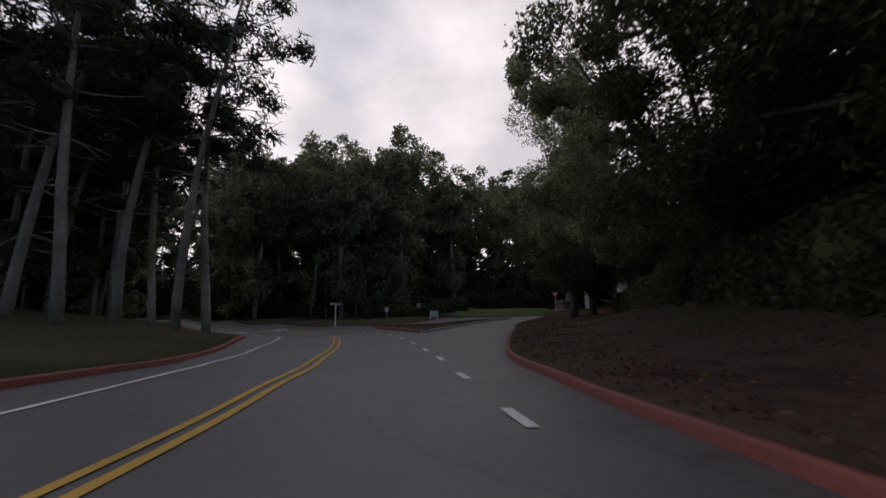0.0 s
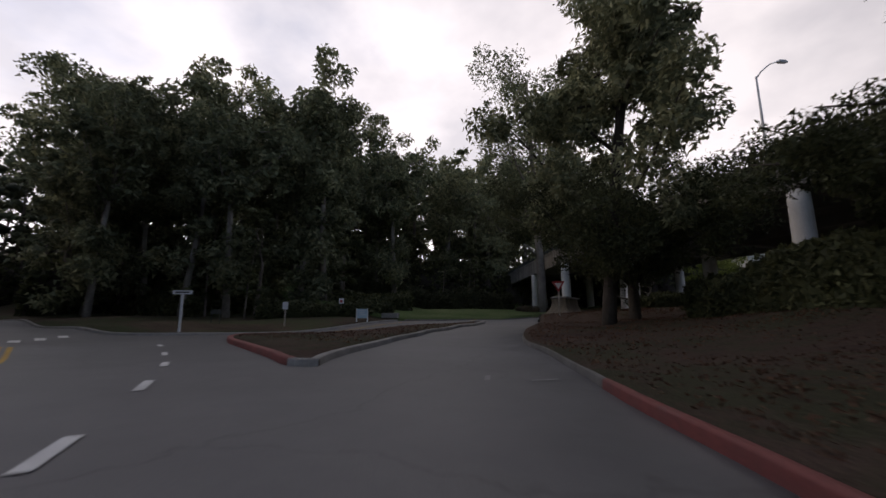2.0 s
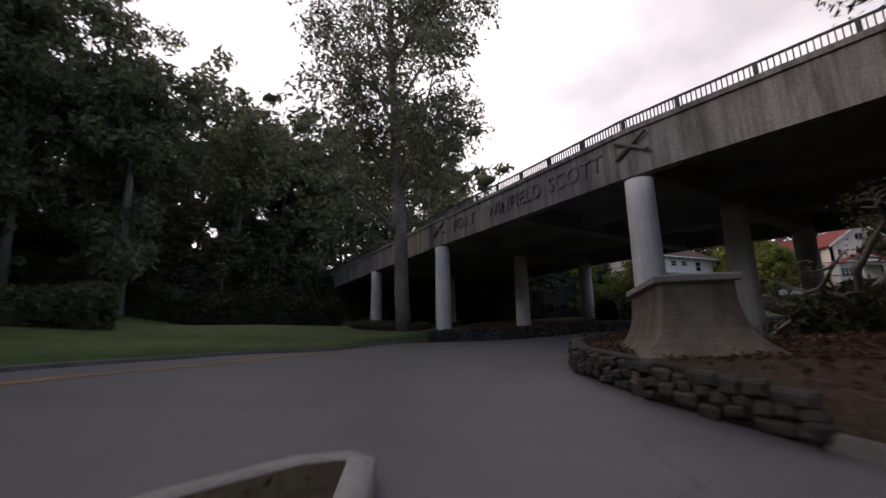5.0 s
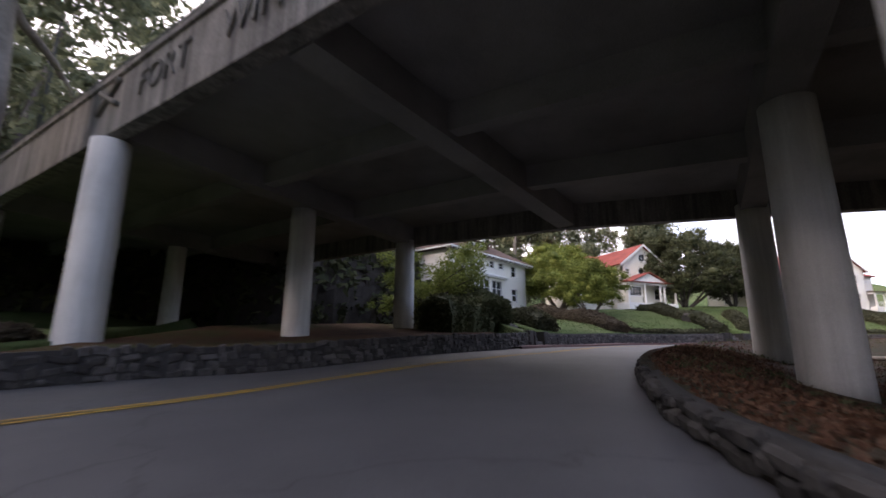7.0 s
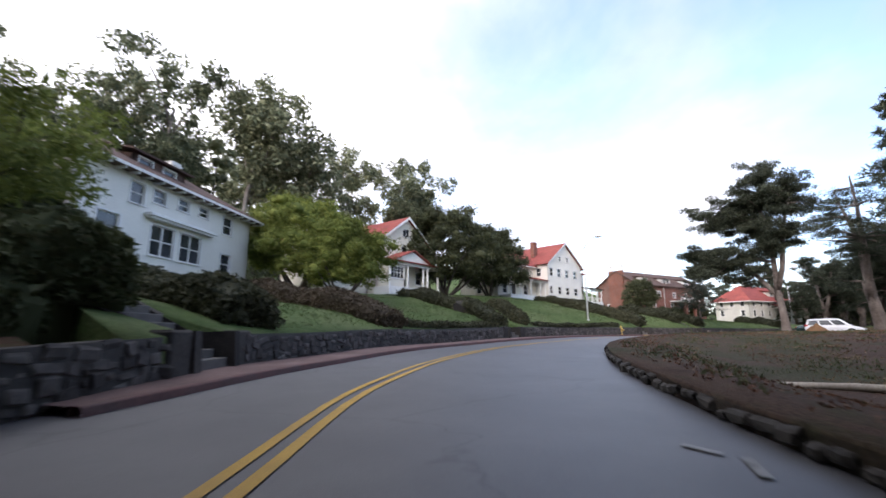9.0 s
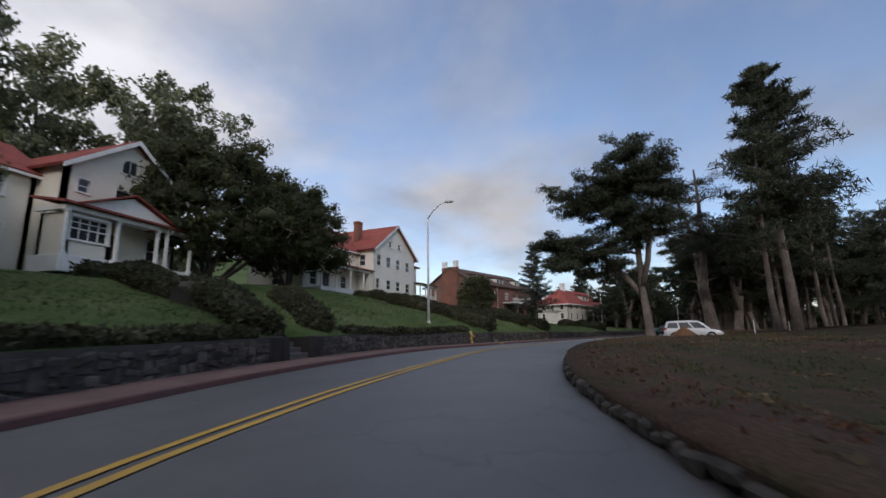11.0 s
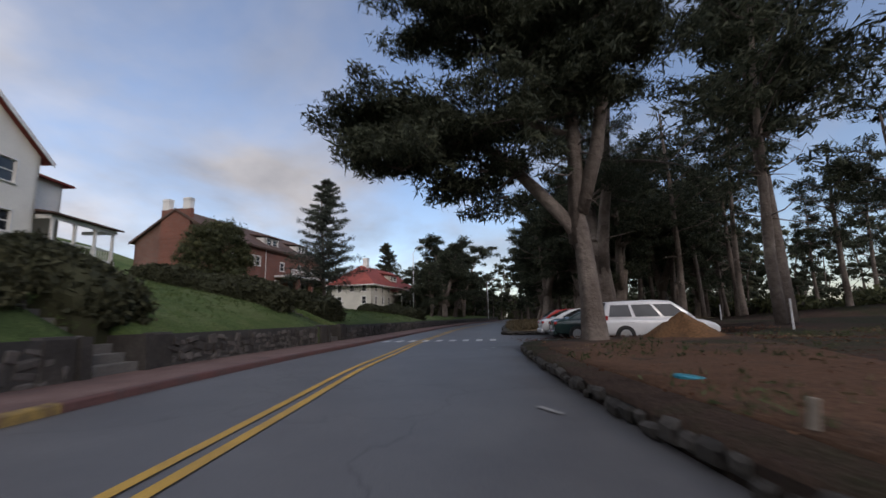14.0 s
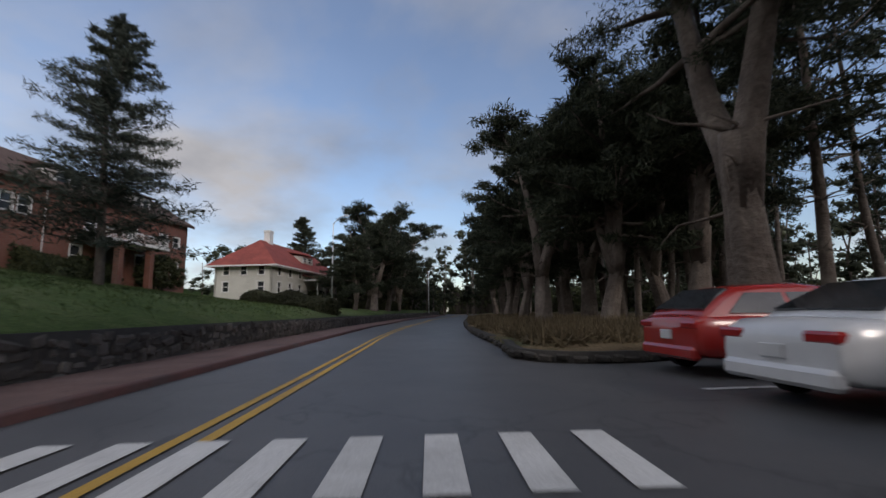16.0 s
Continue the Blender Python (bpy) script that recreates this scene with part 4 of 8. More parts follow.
# railing on both edges: posts, two rails, thin upright bars bay by bay
for k in (0.0, 1.0):
    line = [between(i / 40, k) for i in range(N_BAY * 40 + 1)]
    length = 0.0
    stops = [line[0]]
    for a, b in zip(line, line[1:]):
        length += (b - a).length
        if length > 2.35:
            stops.append(b)
            length = 0.0
    for a, b in zip(stops, stops[1:]):
        d = (b - a)
        up = Vector((0, 0, 1.84))
        g = Shape()
        beam_along(a - d.normalized() * 0.07, a + d.normalized() * 0.07, 0.06, 2.14, 2.76, g)
        part("railing_post", g, M_DARKMETAL, overpass)
        g = Shape()
        beam_along(a, b, 0.045, 2.71, 2.78, g)
        beam_along(a, b, 0.03, 2.2, 2.25, g)
        nb = 15 if k == 0.0 else 8
        for j in range(1, nb):
            p = a + d * (j / nb)
            beam_along(p - d.normalized() * 0.018, p + d.normalized() * 0.018, 0.018, 2.25, 2.71, g)
        part("railing_panel", g, M_DARKMETAL, overpass)

# inscription between two crossed-cannon emblems
A_, B_ = Vector((-12.6, 85.0, 10.25)), Vector((-2.3, 70.5, 9.62))
run_d = (B_ - A_)
run_d.normalize()
out_n = Vector((run_d.y, -run_d.x, 0)).normalized()
if out_n.dot(Vector((-8.7, 56.7, 0)) - Vector((B_.x, B_.y, 0))) < 0:
    out_n = -out_n
up_v = run_d.cross(out_n).normalized()
if up_v.z < 0:
    up_v = -up_v


def letters(text, start, size, spread):
    cu = bpy.data.curves.new("inscription", "FONT")
    cu.body, cu.size, cu.extrude, cu.space_character = text, size, 0.03, spread
    tmp = bpy.data.objects.new("inscription_tmp", cu)
    me = bpy.data.meshes.new_from_object(tmp)
    bpy.data.objects.remove(tmp)
    me.materials.clear()
    me.materials.append(M_RELIEF)
    origin = A_ + run_d * start + out_n * 0.255 + up_v * 0.72
    m = Matrix((run_d, up_v, out_n)).transposed().to_4x4()
    m.translation = origin
    ob = part("inscription_word", me, M_RELIEF, overpass, "raised dark concrete lettering")
    ob.matrix_world = m


letters("FORT", 2.2, 1.12, 1.1)
letters("WINFIELD", 6.7, 1.12, 1.05)
letters("SCOTT", 12.5, 1.12, 1.05)
for base in (A_, B_):
    for sgn in (-1, 1):
        g = Shape()
        a = base + out_n * 0.31 + Vector((0, 0, 1.3)) - (run_d * 0.8 + Vector((0, 0, 0.42 * sgn)))
        b = base + out_n * 0.31 + Vector((0, 0, 1.3)) + (run_d * 0.8 + Vector((0, 0, 0.42 * sgn)))
        pts = [a.lerp(b, k) for k in (0, 0.06, 0.12, 0.5, 0.9, 0.92, 1.0)]
        g.tube(pts, [0.05, 0.10, 0.115, 0.09, 0.07, 0.095, 0.09], 10)
        part("cannon_relief", g, M_RELIEF, overpass, "relief of a cannon barrel", True)
for s in (5.6,):
    p = between(s, 0.0) + Vector((0, 0, 2.14))
    d = (between(s, 1.0) - between(s, 0.0)).normalized()
    lamp = thing("bridge_lamp", Matrix.Translation(p), "dark street lamp post with a bent arm on the overpass", "street lamp", "bridge lamps")
    g = Shape()
    g.tube([(0, 0, 0), (0, 0, 3.5), (0, 0, 7.2)], [0.11, 0.085, 0.06], 10)
    part("pole", g, M_DARKMETAL, lamp, smooth=True)
    g = Shape()
    g.tube([(0, 0, 7.1), tuple(d * 0.7 + Vector((0, 0, 7.3))), tuple(d * 1.5 + Vector((0, 0, 7.35)))], [0.05, 0.045, 0.04], 8)
    part("arm", g, M_DARKMETAL, lamp)
    g = Shape()
    g.tube([tuple(d * 1.4 + Vector((0, 0, 7.33))), tuple(d * 1.7 + Vector((0, 0, 7.33))), tuple(d * 2.1 + Vector((0, 0, 7.3)))], [0.07, 0.15, 0.08], 8)
    part("lamp_head", g, M_DARKMETAL, lamp)

# ---- flared concrete plinth beside the slip road ----
plinth = thing("plinth", pose(-5.2, 60.22, rz(-5.2, 60.22) + 0.3, 0, 0, 85), "stained concrete plinth with a concave flared base and a dark coping", "plinth")
loft = [(-0.25, 0.62), (0.0, 0.60), (0.05, 0.50), (0.12, 0.385), (0.21, 0.275), (0.33, 0.175), (0.48, 0.10), (0.66, 0.045), (0.86, 0.012), (1.15, 0.0)]
v, f = [], []
for z, o in loft:
    a, b, c = 1.12 + o, 0.52 + o, 0.035
    v += [(-a + c, -b, z), (a - c, -b, z), (a, -b + c, z), (a, b - c, z), (a - c, b, z), (-a + c, b, z), (-a, b - c, z), (-a, -b + c, z)]
for i in range(len(loft) - 1):
    for k in range(8):
        f.append((i * 8 + k, i * 8 + (k + 1) % 8, i * 8 + 8 + (k + 1) % 8, i * 8 + 8 + k))
f += [tuple(range(7, -1, -1)), tuple(range(len(v) - 8, len(v)))]
g = Shape()
g.add(v, f)
part("body", g, M_STUCCO_OLD, plinth, "stained buff concrete body", smooth=False)
g = Shape()
v, f = [], []
for z, o in ((1.155, 0.03), (1.175, 0.075), (1.255, 0.08), (1.275, 0.06), (1.30, -0.12)):
    a, b = 1.12 + o, 0.52 + o
    v += [(-a, -b, z), (a, -b, z), (a, b, z), (-a, b, z)]
for i in range(4):
    for k in range(4):
        f.append((i * 4 + k, i * 4 + (k + 1) % 4, i * 4 + 4 + (k + 1) % 4, i * 4 + 4 + k))
f += [(3, 2, 1, 0), (16, 17, 18, 19)]
g.add(v, f)
part("coping", g, M_CONC_DARK, plinth, "dark weathered coping slab")

# ---- stone walls ----
def stone_mesh(seed, w, d, h, mtl):
    """One rough stone, a bevelled and knocked-about block."""
    r = random.Random(seed)
    bm = bmesh.new()
    bmesh.ops.create_cube(bm, size=1.0, matrix=Matrix.Diagonal((w, d, h, 1)))
    bmesh.ops.bevel(bm, geom=bm.edges[:], offset=min(w, d, h) * 0.26, segments=1, affect="EDGES")
    for q in bm.verts:
        q.co += Vector((r.uniform(-1, 1) * w, r.uniform(-1, 1) * d, r.uniform(-1, 1) * h)) * 0.10
    me = bpy.data.meshes.new("stone")
    bm.to_mesh(me)
    bm.free()
    me.materials.append(mtl)
    return me


STONES = [stone_mesh(i, *s, M_STONE) for i, s in enumerate([(0.30, 0.13, 0.20), (0.22, 0.13, 0.17), (0.40, 0.14, 0.21), (0.18, 0.12, 0.14), (0.27, 0.13, 0.25), (0.36, 0.13, 0.15), (0.25, 0.13, 0.23), (0.20, 0.13, 0.26), (0.44, 0.14, 0.17), (0.15, 0.12, 0.12), (0.33, 0.13, 0.27)])]


def stone_wall(name, line, height, label, near_range, mesh_set=STONES, course=0.2, side=-1.0, limit=300, depth=0.42, sunk=0.0, tilt=14.0):
    """A wall core along a plan line, with stones proud of its face; those within near_range along x are parts, the rest one mesh."""
    a, b = offset_line(line, -0.04 if sunk == 0 else 0.0), offset_line(line, depth)
    n = len(line)
    za = road_z(a[:, 0], a[:, 1])
    hh = np.array([height(x) - sunk for x in a[:, 0]])
    v = np.vstack([np.c_[a, za - 0.4], np.c_[a, za + hh], np.c_[b, za + hh], np.c_[b, za - 0.4]])
    f = [(k * n + i, k * n + i + 1, (k + 1) * n + i + 1, (k + 1) * n + i) for k in range(3) for i in range(n - 1)]
    core = tagged(new(name, mesh_np(name, v, f, M_MORTAR)), label, "stone wall", kind="structure")
    seg = np.linalg.norm(np.diff(line, axis=0), axis=1)
    s_all = np.r_[0, np.cumsum(seg)]
    rnd = random.Random(len(name))
    rest_v, rest_f, count, base = [], [], 0, 0
    top = float(max(hh)) + sunk
    row = 0
    z = 0.1
    while z < top - 0.02:
        s = rnd.uniform(0, 0.3)
        while s < s_all[-1]:
            me = mesh_set[rnd.randrange(len(mesh_set))]
            w = max(q.co.x for q in me.vertices) * 2
            s += w / 2
            x, y = np.interp(s, s_all, line[:, 0]), np.interp(s, s_all, line[:, 1])
            x2, y2 = np.interp(s + 0.2, s_all, line[:, 0]), np.interp(s + 0.2, s_all, line[:, 1])
            if z < height(x) - 0.04:
                m = pose(x, y, rz(x, y) + z + rnd.uniform(-0.05, 0.05), rnd.uniform(-tilt, tilt) * 0.5, rnd.uniform(-tilt, tilt), math.degrees(math.atan2(y2 - y, x2 - x))) @ Matrix.Translation((0, rnd.uniform(-0.03, 0.02), 0)) @ Matrix.Diagonal((rnd.uniform(0.85, 1.15), 1, rnd.uniform(0.8, 1.15), 1))
                if near_range[0] < x < near_range[1] and count < limit:
                    ob = new("stone", me)
                    ob.parent = core
                    ob.matrix_world = m
                    count += 1
                else:
                    rest_v += [tuple(m @ q.co) for q in me.vertices]
                    rest_f += [tuple(i + base for i in p.vertices) for p in me.polygons]
                    base = len(rest_v)
            s += w / 2 + rnd.uniform(-0.02, 0.05)
        z += course
        row += 1
    if rest_v:
        me = bpy.data.meshes.new("stones")
        me.from_pydata(rest_v, [], rest_f)
        me.materials.append(mesh_set[0].materials[0])
        ob = new("stones", me)
        ob.parent = core
        ob["kind"] = "stuff"
    return core

# ---- houses ----
def wall_panel(L, z0, z1, openings, thick=0.28):
    """A wall along x with real openings (u0, z0, u1, z1); its outer face is y = 0."""
    g = Shape()
    xs = sorted({0.0, L, *[o[0] for o in openings], *[o[2] for o in openings]})
    zs = sorted({z0, z1, *[o[1] for o in openings], *[o[3] for o in openings]})
    for x0, x1 in zip(xs, xs[1:]):
        for a, b in zip(zs, zs[1:]):
            cx, cz = (x0 + x1) / 2, (a + b) / 2
            if any(o[0] < cx < o[2] and o[1] < cz < o[3] for o in openings):
                continue
            for y in (0, thick):
                g.add([(x0, y, a), (x1, y, a), (x1, y, b), (x0, y, b)], [(0, 1, 2, 3)])
    for x0, a, x1, b in openings:
        g.add([(x0, 0, a), (x1, 0, a), (x1, 0, b), (x0, 0, b), (x0, thick, a), (x1, thick, a), (x1, thick, b), (x0, thick, b)], [(0, 4, 5, 1), (1, 5, 6, 2), (2, 6, 7, 3), (3, 7, 4, 0)])
    g.add([(0, 0, z0), (0, thick, z0), (0, thick, z1), (0, 0, z1), (L, 0, z0), (L, thick, z0), (L, thick, z1), (L, 0, z1)], [(0, 1, 2, 3), (4, 7, 6, 5), (3, 2, 6, 7), (0, 4, 5, 1)])
    return g


def window(house, m, u0, z0, u1, z1, kind="sash", trim=None):
    """A window in its opening: casing, sash bars, sill and pane."""
    trim = trim or M_TRIM
    w = 0.11
    g = Shape()
    g.prism([(u0 - w, z0 - 0.02), (u0, z0 - 0.02), (u0, z1), (u1, z1), (u1, z0 - 0.02), (u1 + w, z0 - 0.02), (u1 + w, z1 + w), (u0 - w, z1 + w)], m.to_3x3() @ Vector((1, 0, 0)), (0, 0, 1), m @ Vector((0, -0.045, 0)), m.to_3x3() @ Vector((0, 0.095, 0)))
    zm = (z0 + z1) / 2
    bars = [(u0, zm - 0.03, u1, zm + 0.03), (u0, z0, u0 + 0.05, z1), (u1 - 0.05, z0, u1, z1), (u0 + 0.05, z0, u1 - 0.05, z0 + 0.06), (u0 + 0.05, z1 - 0.05, u1 - 0.05, z1)]
    if kind == "grid":
        for k in (1, 2, 3):
            x = u0 + (u1 - u0) * k / 4
            bars.append((x - 0.02, z0 + 0.06, x + 0.02, z1 - 0.05))
        bars.append((u0 + 0.05, z0 + (z1 - z0) * 0.75, u1 - 0.05, z0 + (z1 - z0) * 0.75 + 0.035))
    if kind == "french":
        x = (u0 + u1) / 2
        bars.append((x - 0.06, z0, x + 0.06, z1))
    win = part("window", g, trim, house)
    for x0, a, x1, b in bars:
        g = Shape()
        g.box(x0, 0.06, a, x1, 0.115, b, m)
        part("sash_bar", g, trim, win)
    g = Shape()
    g.box(u0 - w - 0.03, -0.10, z0 - 0.08, u1 + w + 0.03, 0.04, z0 - 0.021, m)
    part("sill", g, trim, win)
    g = Shape()
    g.box(u0 + 0.01, 0.118, z0 + 0.01, u1 - 0.01, 0.135, z1 - 0.01, m)
    part("pane", g, M_GLASS, win)
    return win


def roof_slab(house, p, q, r, s, thick, material, name="roof_slope"):
    """A thick roof plane through four corners, given round its edge."""
    p, q, r, s = map(Vector, (p, q, r, s))
    n = (q - p).cross(s - p).normalized()
    if n.z < 0:
        n = -n
    g = Shape()
    g.add([p, q, r, s, p + n * thick, q + n * thick, r + n * thick, s + n * thick], [(0, 3, 2, 1), (4, 5, 6, 7), (0, 1, 5, 4), (1, 2, 6, 5), (2, 3, 7, 6), (3, 0, 4, 7)])
    return part(name, g, material, house)


def room_block(house, x0, y0, W, D, z0, z1, wallm, fronts=(), lefts=(), rights=()):
    """Four walls; windows as (u0, z0, u1, z1, kind) on the front (y0), the left side (x0) and the right side."""
    mf = Matrix.Translation((x0, y0, 0))
    ml = Matrix.Translation((x0, y0 + D, 0)) @ Matrix.Rotation(radians(-90), 4, "Z")
    mr = Matrix.Translation((x0 + W, y0, 0)) @ Matrix.Rotation(radians(90), 4, "Z")
    mb = Matrix.Translation((x0 + W, y0 + D, 0)) @ Matrix.Rotation(radians(180), 4, "Z")
    for m, L, wins in ((mf, W, fronts), (ml, D, lefts), (mr, D, rights), (mb, W, ())):
        g = wall_panel(L - 0.0, z0, z1, [w[:4] for w in wins])
        g.v = [tuple(m @ Vector(p)) for p in g.v]
        part("wall", g, wallm, house)
        for w in wins:
            if w[4] == "door":
                s = Shape()
                s.box(w[0], 0.08, w[1], w[2], 0.14, w[3], m)
                s.box(w[0] + 0.15, 0.06, w[1] + 0.2, w[2] - 0.15, 0.079, w[1] + 0.9, m)
                part("door", s, M_DOOR, house)
            else:
                window(house, m, *w[:4], w[4])
    # solid block inside the walls, its colour standing for unlit rooms
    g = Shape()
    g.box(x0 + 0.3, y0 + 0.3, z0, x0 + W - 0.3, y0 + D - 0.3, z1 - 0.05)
    part("interior", g, M_ROOM_SHADE, house)


def gable(house, x0, y0, W, D, z, rise, wallm, roofm, over=0.45, axis="y", trim=None):
    """A gable roof; axis is the way its ridge runs."""
    t = 0.16
    trim = trim or M_TRIM
    if axis == "y":
        xm = x0 + W / 2
        k = rise / (W / 2)
        ya, yb = y0 - over, y0 + D + over
        roof_slab(house, (x0 - over, ya, z - k * over), (xm, ya, z + rise), (xm, yb, z + rise), (x0 - over, yb, z - k * over), t, roofm)
        roof_slab(house, (x0 + W + over, ya, z - k * over), (xm, ya, z + rise), (xm, yb, z + rise), (x0 + W + over, yb, z - k * over), t, roofm)
        for y, d in ((y0, 0.28), (y0 + D, -0.28)):
            g = Shape()
            g.prism([(0, 0), (W, 0), (W / 2, rise)], (1, 0, 0), (0, 0, 1), (x0, y, z), (0, d, 0))
            part("gable_wall", g, wallm, house)
        g = Shape()
        for sx in (-1, 1):
            e = xm + sx * (W / 2 + over)
            g.add([(e, ya - 0.03, z - k * over - 0.16), (xm, ya - 0.03, z + rise - 0.16), (xm, ya - 0.03, z + rise + t), (e, ya - 0.03, z - k * over + t * 0.9), (e, ya + 0.02, z - k * over - 0.16), (xm, ya + 0.02, z + rise - 0.16), (xm, ya + 0.02, z + rise + t), (e, ya + 0.02, z - k * over + t * 0.9)], [(0, 1, 2, 3), (4, 7, 6, 5), (0, 4, 5, 1), (1, 5, 6, 2), (2, 6, 7, 3), (3, 7, 4, 0)])
        part("rake_board", g, trim, house)
    else:
        ym = y0 + D / 2
        k = rise / (D / 2)
        xa, xb = x0 - over, x0 + W + over
        roof_slab(house, (xa, y0 - over, z - k * over), (xb, y0 - over, z - k * over), (xb, ym, z + rise), (xa, ym, z + rise), t, roofm)
        roof_slab(house, (xa, y0 + D + over, z - k * over), (xb, y0 + D + over, z - k * over), (xb, ym, z + rise), (xa, ym, z + rise), t, roofm)
        for x, d in ((x0, 0.28), (x0 + W, -0.28)):
            g = Shape()
            g.prism([(0, 0), (D, 0), (D / 2, rise)], (0, 1, 0), (0, 0, 1), (x, y0, z), (d, 0, 0))
            part("gable_wall", g, wallm, house)
        g = Shape()
        g.box(xa, y0 - over - 0.04, z - k * over - 0.1, xb, y0 - over + 0.03, z - k * over + 0.12)
        for xx in (xa, xb):
            for sy in (-1, 1):
                e = ym + sy * (D / 2 + over)
                g.add([(xx - 0.03, e, z - k * over - 0.14), (xx - 0.03, ym, z + rise - 0.14), (xx - 0.03, ym, z + rise + t), (xx - 0.03, e, z - k * over + t), (xx + 0.03, e, z - k * over - 0.14), (xx + 0.03, ym, z + rise - 0.14), (xx + 0.03, ym, z + rise + t), (xx + 0.03, e, z - k * over + t)], [(0, 1, 2, 3), (4, 7, 6, 5), (0, 4, 5, 1), (1, 5, 6, 2), (2, 6, 7, 3), (3, 7, 4, 0)])
        part("eave_board", g, trim, house)


def hip(house, x0, y0, W, D, z, rise, roofm, over=0.7, trim=None):
    trim = trim or M_TRIM
    a, b, c, d = x0 - over, x0 + W + over, y0 - over, y0 + D + over
    zz = z - rise / (D / 2) * over
    r0, r1, ym = x0 + D / 2, x0 + W - D / 2, y0 + D / 2
    if r1 - r0 < 0.3:
        r0, r1 = x0 + W / 2 - 0.15, x0 + W / 2 + 0.15
    P = [(a, c, zz), (b, c, zz), (b, d, zz), (a, d, zz), (r0, ym, z + rise), (r1, ym, z + rise)]
    g = Shape()
    g.add(P + [(x, y, q - 0.16) for x, y, q in P[:4]], [(0, 1, 5, 4), (2, 3, 4, 5), (1, 2, 5), (3, 0, 4), (6, 7, 8, 9)])
    part("roof", g, roofm, house)
    g = Shape()
    for (x_0, y_0), (x_1, y_1) in (((a, c), (b, c)), ((b, c), (b, d)), ((b, d), (a, d)), ((a, d), (a, c))):
        g.box(min(x_0, x_1) - 0.03, min(y_0, y_1) - 0.03, zz - 0.17, max(x_0, x_1) + 0.03, max(y_0, y_1) + 0.03, zz - 0.003)
    part("eave_board", g, trim, house)
    n = max(2, int(W / 0.8))
    for i in range(n):
        x = a + 0.3 + (b - a - 0.6) * i / (n - 1)
        g = Shape()
        g.box(x - 0.05, c + 0.04, zz - 0.31, x + 0.05, y0 + 0.01, zz - 0.172)
        part("rafter_tail", g, trim, house)


def chimney(house, x, y, z0, z1, w, d, material, cap=None):
    g = Shape()
    g.box(x - w / 2, y - d / 2, z0, x + w / 2, y + d / 2, z1, c=0.02)
    g.box(x - w / 2 - 0.07, y - d / 2 - 0.07, z1 - 0.22, x + w / 2 + 0.07, y + d / 2 + 0.07, z1 - 0.08, c=0.02)
    ch = part("chimney", g, material, house)
    g = Shape()
    g.box(x - w / 2 - 0.03, y - d / 2 - 0.03, z1, x + w / 2 + 0.03, y + d / 2 + 0.03, z1 + 0.1, c=0.02)
    part("chimney_cap", g, cap or material, ch)


def porch(house, x0, y0, W, D, zf, zr, posts, roofm, rail=False, pediment=None, slope=0.45):
    """A porch in front of y0 (towards the road): floor, posts, a low roof."""
    g = Shape()
    g.box(x0, y0 - D, zf - 0.9, x0 + W, y0 - 0.01, zf, c=0.03)
    part("porch_floor", g, M_TRIM, house, "painted porch floor")
    for u in posts:
        g = Shape()
        g.box(u - 0.09, y0 - D + 0.08, zf, u + 0.09, y0 - D + 0.26, zr - 0.26, c=0.015)
        g.box(u - 0.14, y0 - D + 0.03, zr - 0.38, u + 0.14, y0 - D + 0.31, zr - 0.262, c=0.015)
        g.box(u - 0.13, y0 - D + 0.04, zf + 0.002, u + 0.13, y0 - D + 0.30, zf + 0.16, c=0.015)
        part("porch_post", g, M_TRIM, house)
    g = Shape()
    g.box(x0, y0 - D + 0.02, zr - 0.26, x0 + W, y0 - D + 0.30, zr, c=0.01)
    g.box(x0, y0 - D + 0.301, zr - 0.26, x0 + 0.25, y0 - 0.01, zr)
    g.box(x0 + W - 0.25, y0 - D + 0.301, zr - 0.26, x0 + W, y0 - 0.01, zr)
    part("porch_beam", g, M_TRIM, house)
    roof_slab(house, (x0 - 0.3, y0 - D - 0.3, zr), (x0 + W + 0.3, y0 - D - 0.3, zr), (x0 + W + 0.3, y0 - 0.02, zr + slope), (x0 - 0.3, y0 - 0.02, zr + slope), 0.12, roofm, "porch_roof")
    if pediment:
        um, hw, rise = pediment
        g = Shape()
        g.prism([(um - hw, 0.12), (um + hw, 0.12), (um, rise)], (1, 0, 0), (0, 0, 1), (0, y0 - D - 0.12, zr), (0, D, 0))
        part("pediment", g, M_TRIM, house)
        for sx in (-1, 1):
            roof_slab(house, (um + sx * (hw + 0.25), y0 - D - 0.42, zr + 0.02), (um, y0 - D - 0.42, zr + rise + 0.10), (um, y0 - 0.02, zr + rise + 0.10), (um + sx * (hw + 0.25), y0 - 0.02, zr + 0.02), 0.1, roofm, "pediment_roof")
    if rail:
        g = Shape()
        us = sorted(posts)
        for a, b in zip(us, us[1:]):
            if b - a > 3.2:
                continue
            g.box(a + 0.09, y0 - D + 0.13, zf + 0.75, b - 0.09, y0 - D + 0.21, zf + 0.83)
            k = int((b - a) / 0.22)
            for j in range(1, k):
                x = a + (b - a) * j / k
                g.box(x - 0.02, y0 - D + 0.15, zf + 0.08, x + 0.02, y0 - D + 0.19, zf + 0.75)
        part("porch_railing", g, M_TRIM, house)


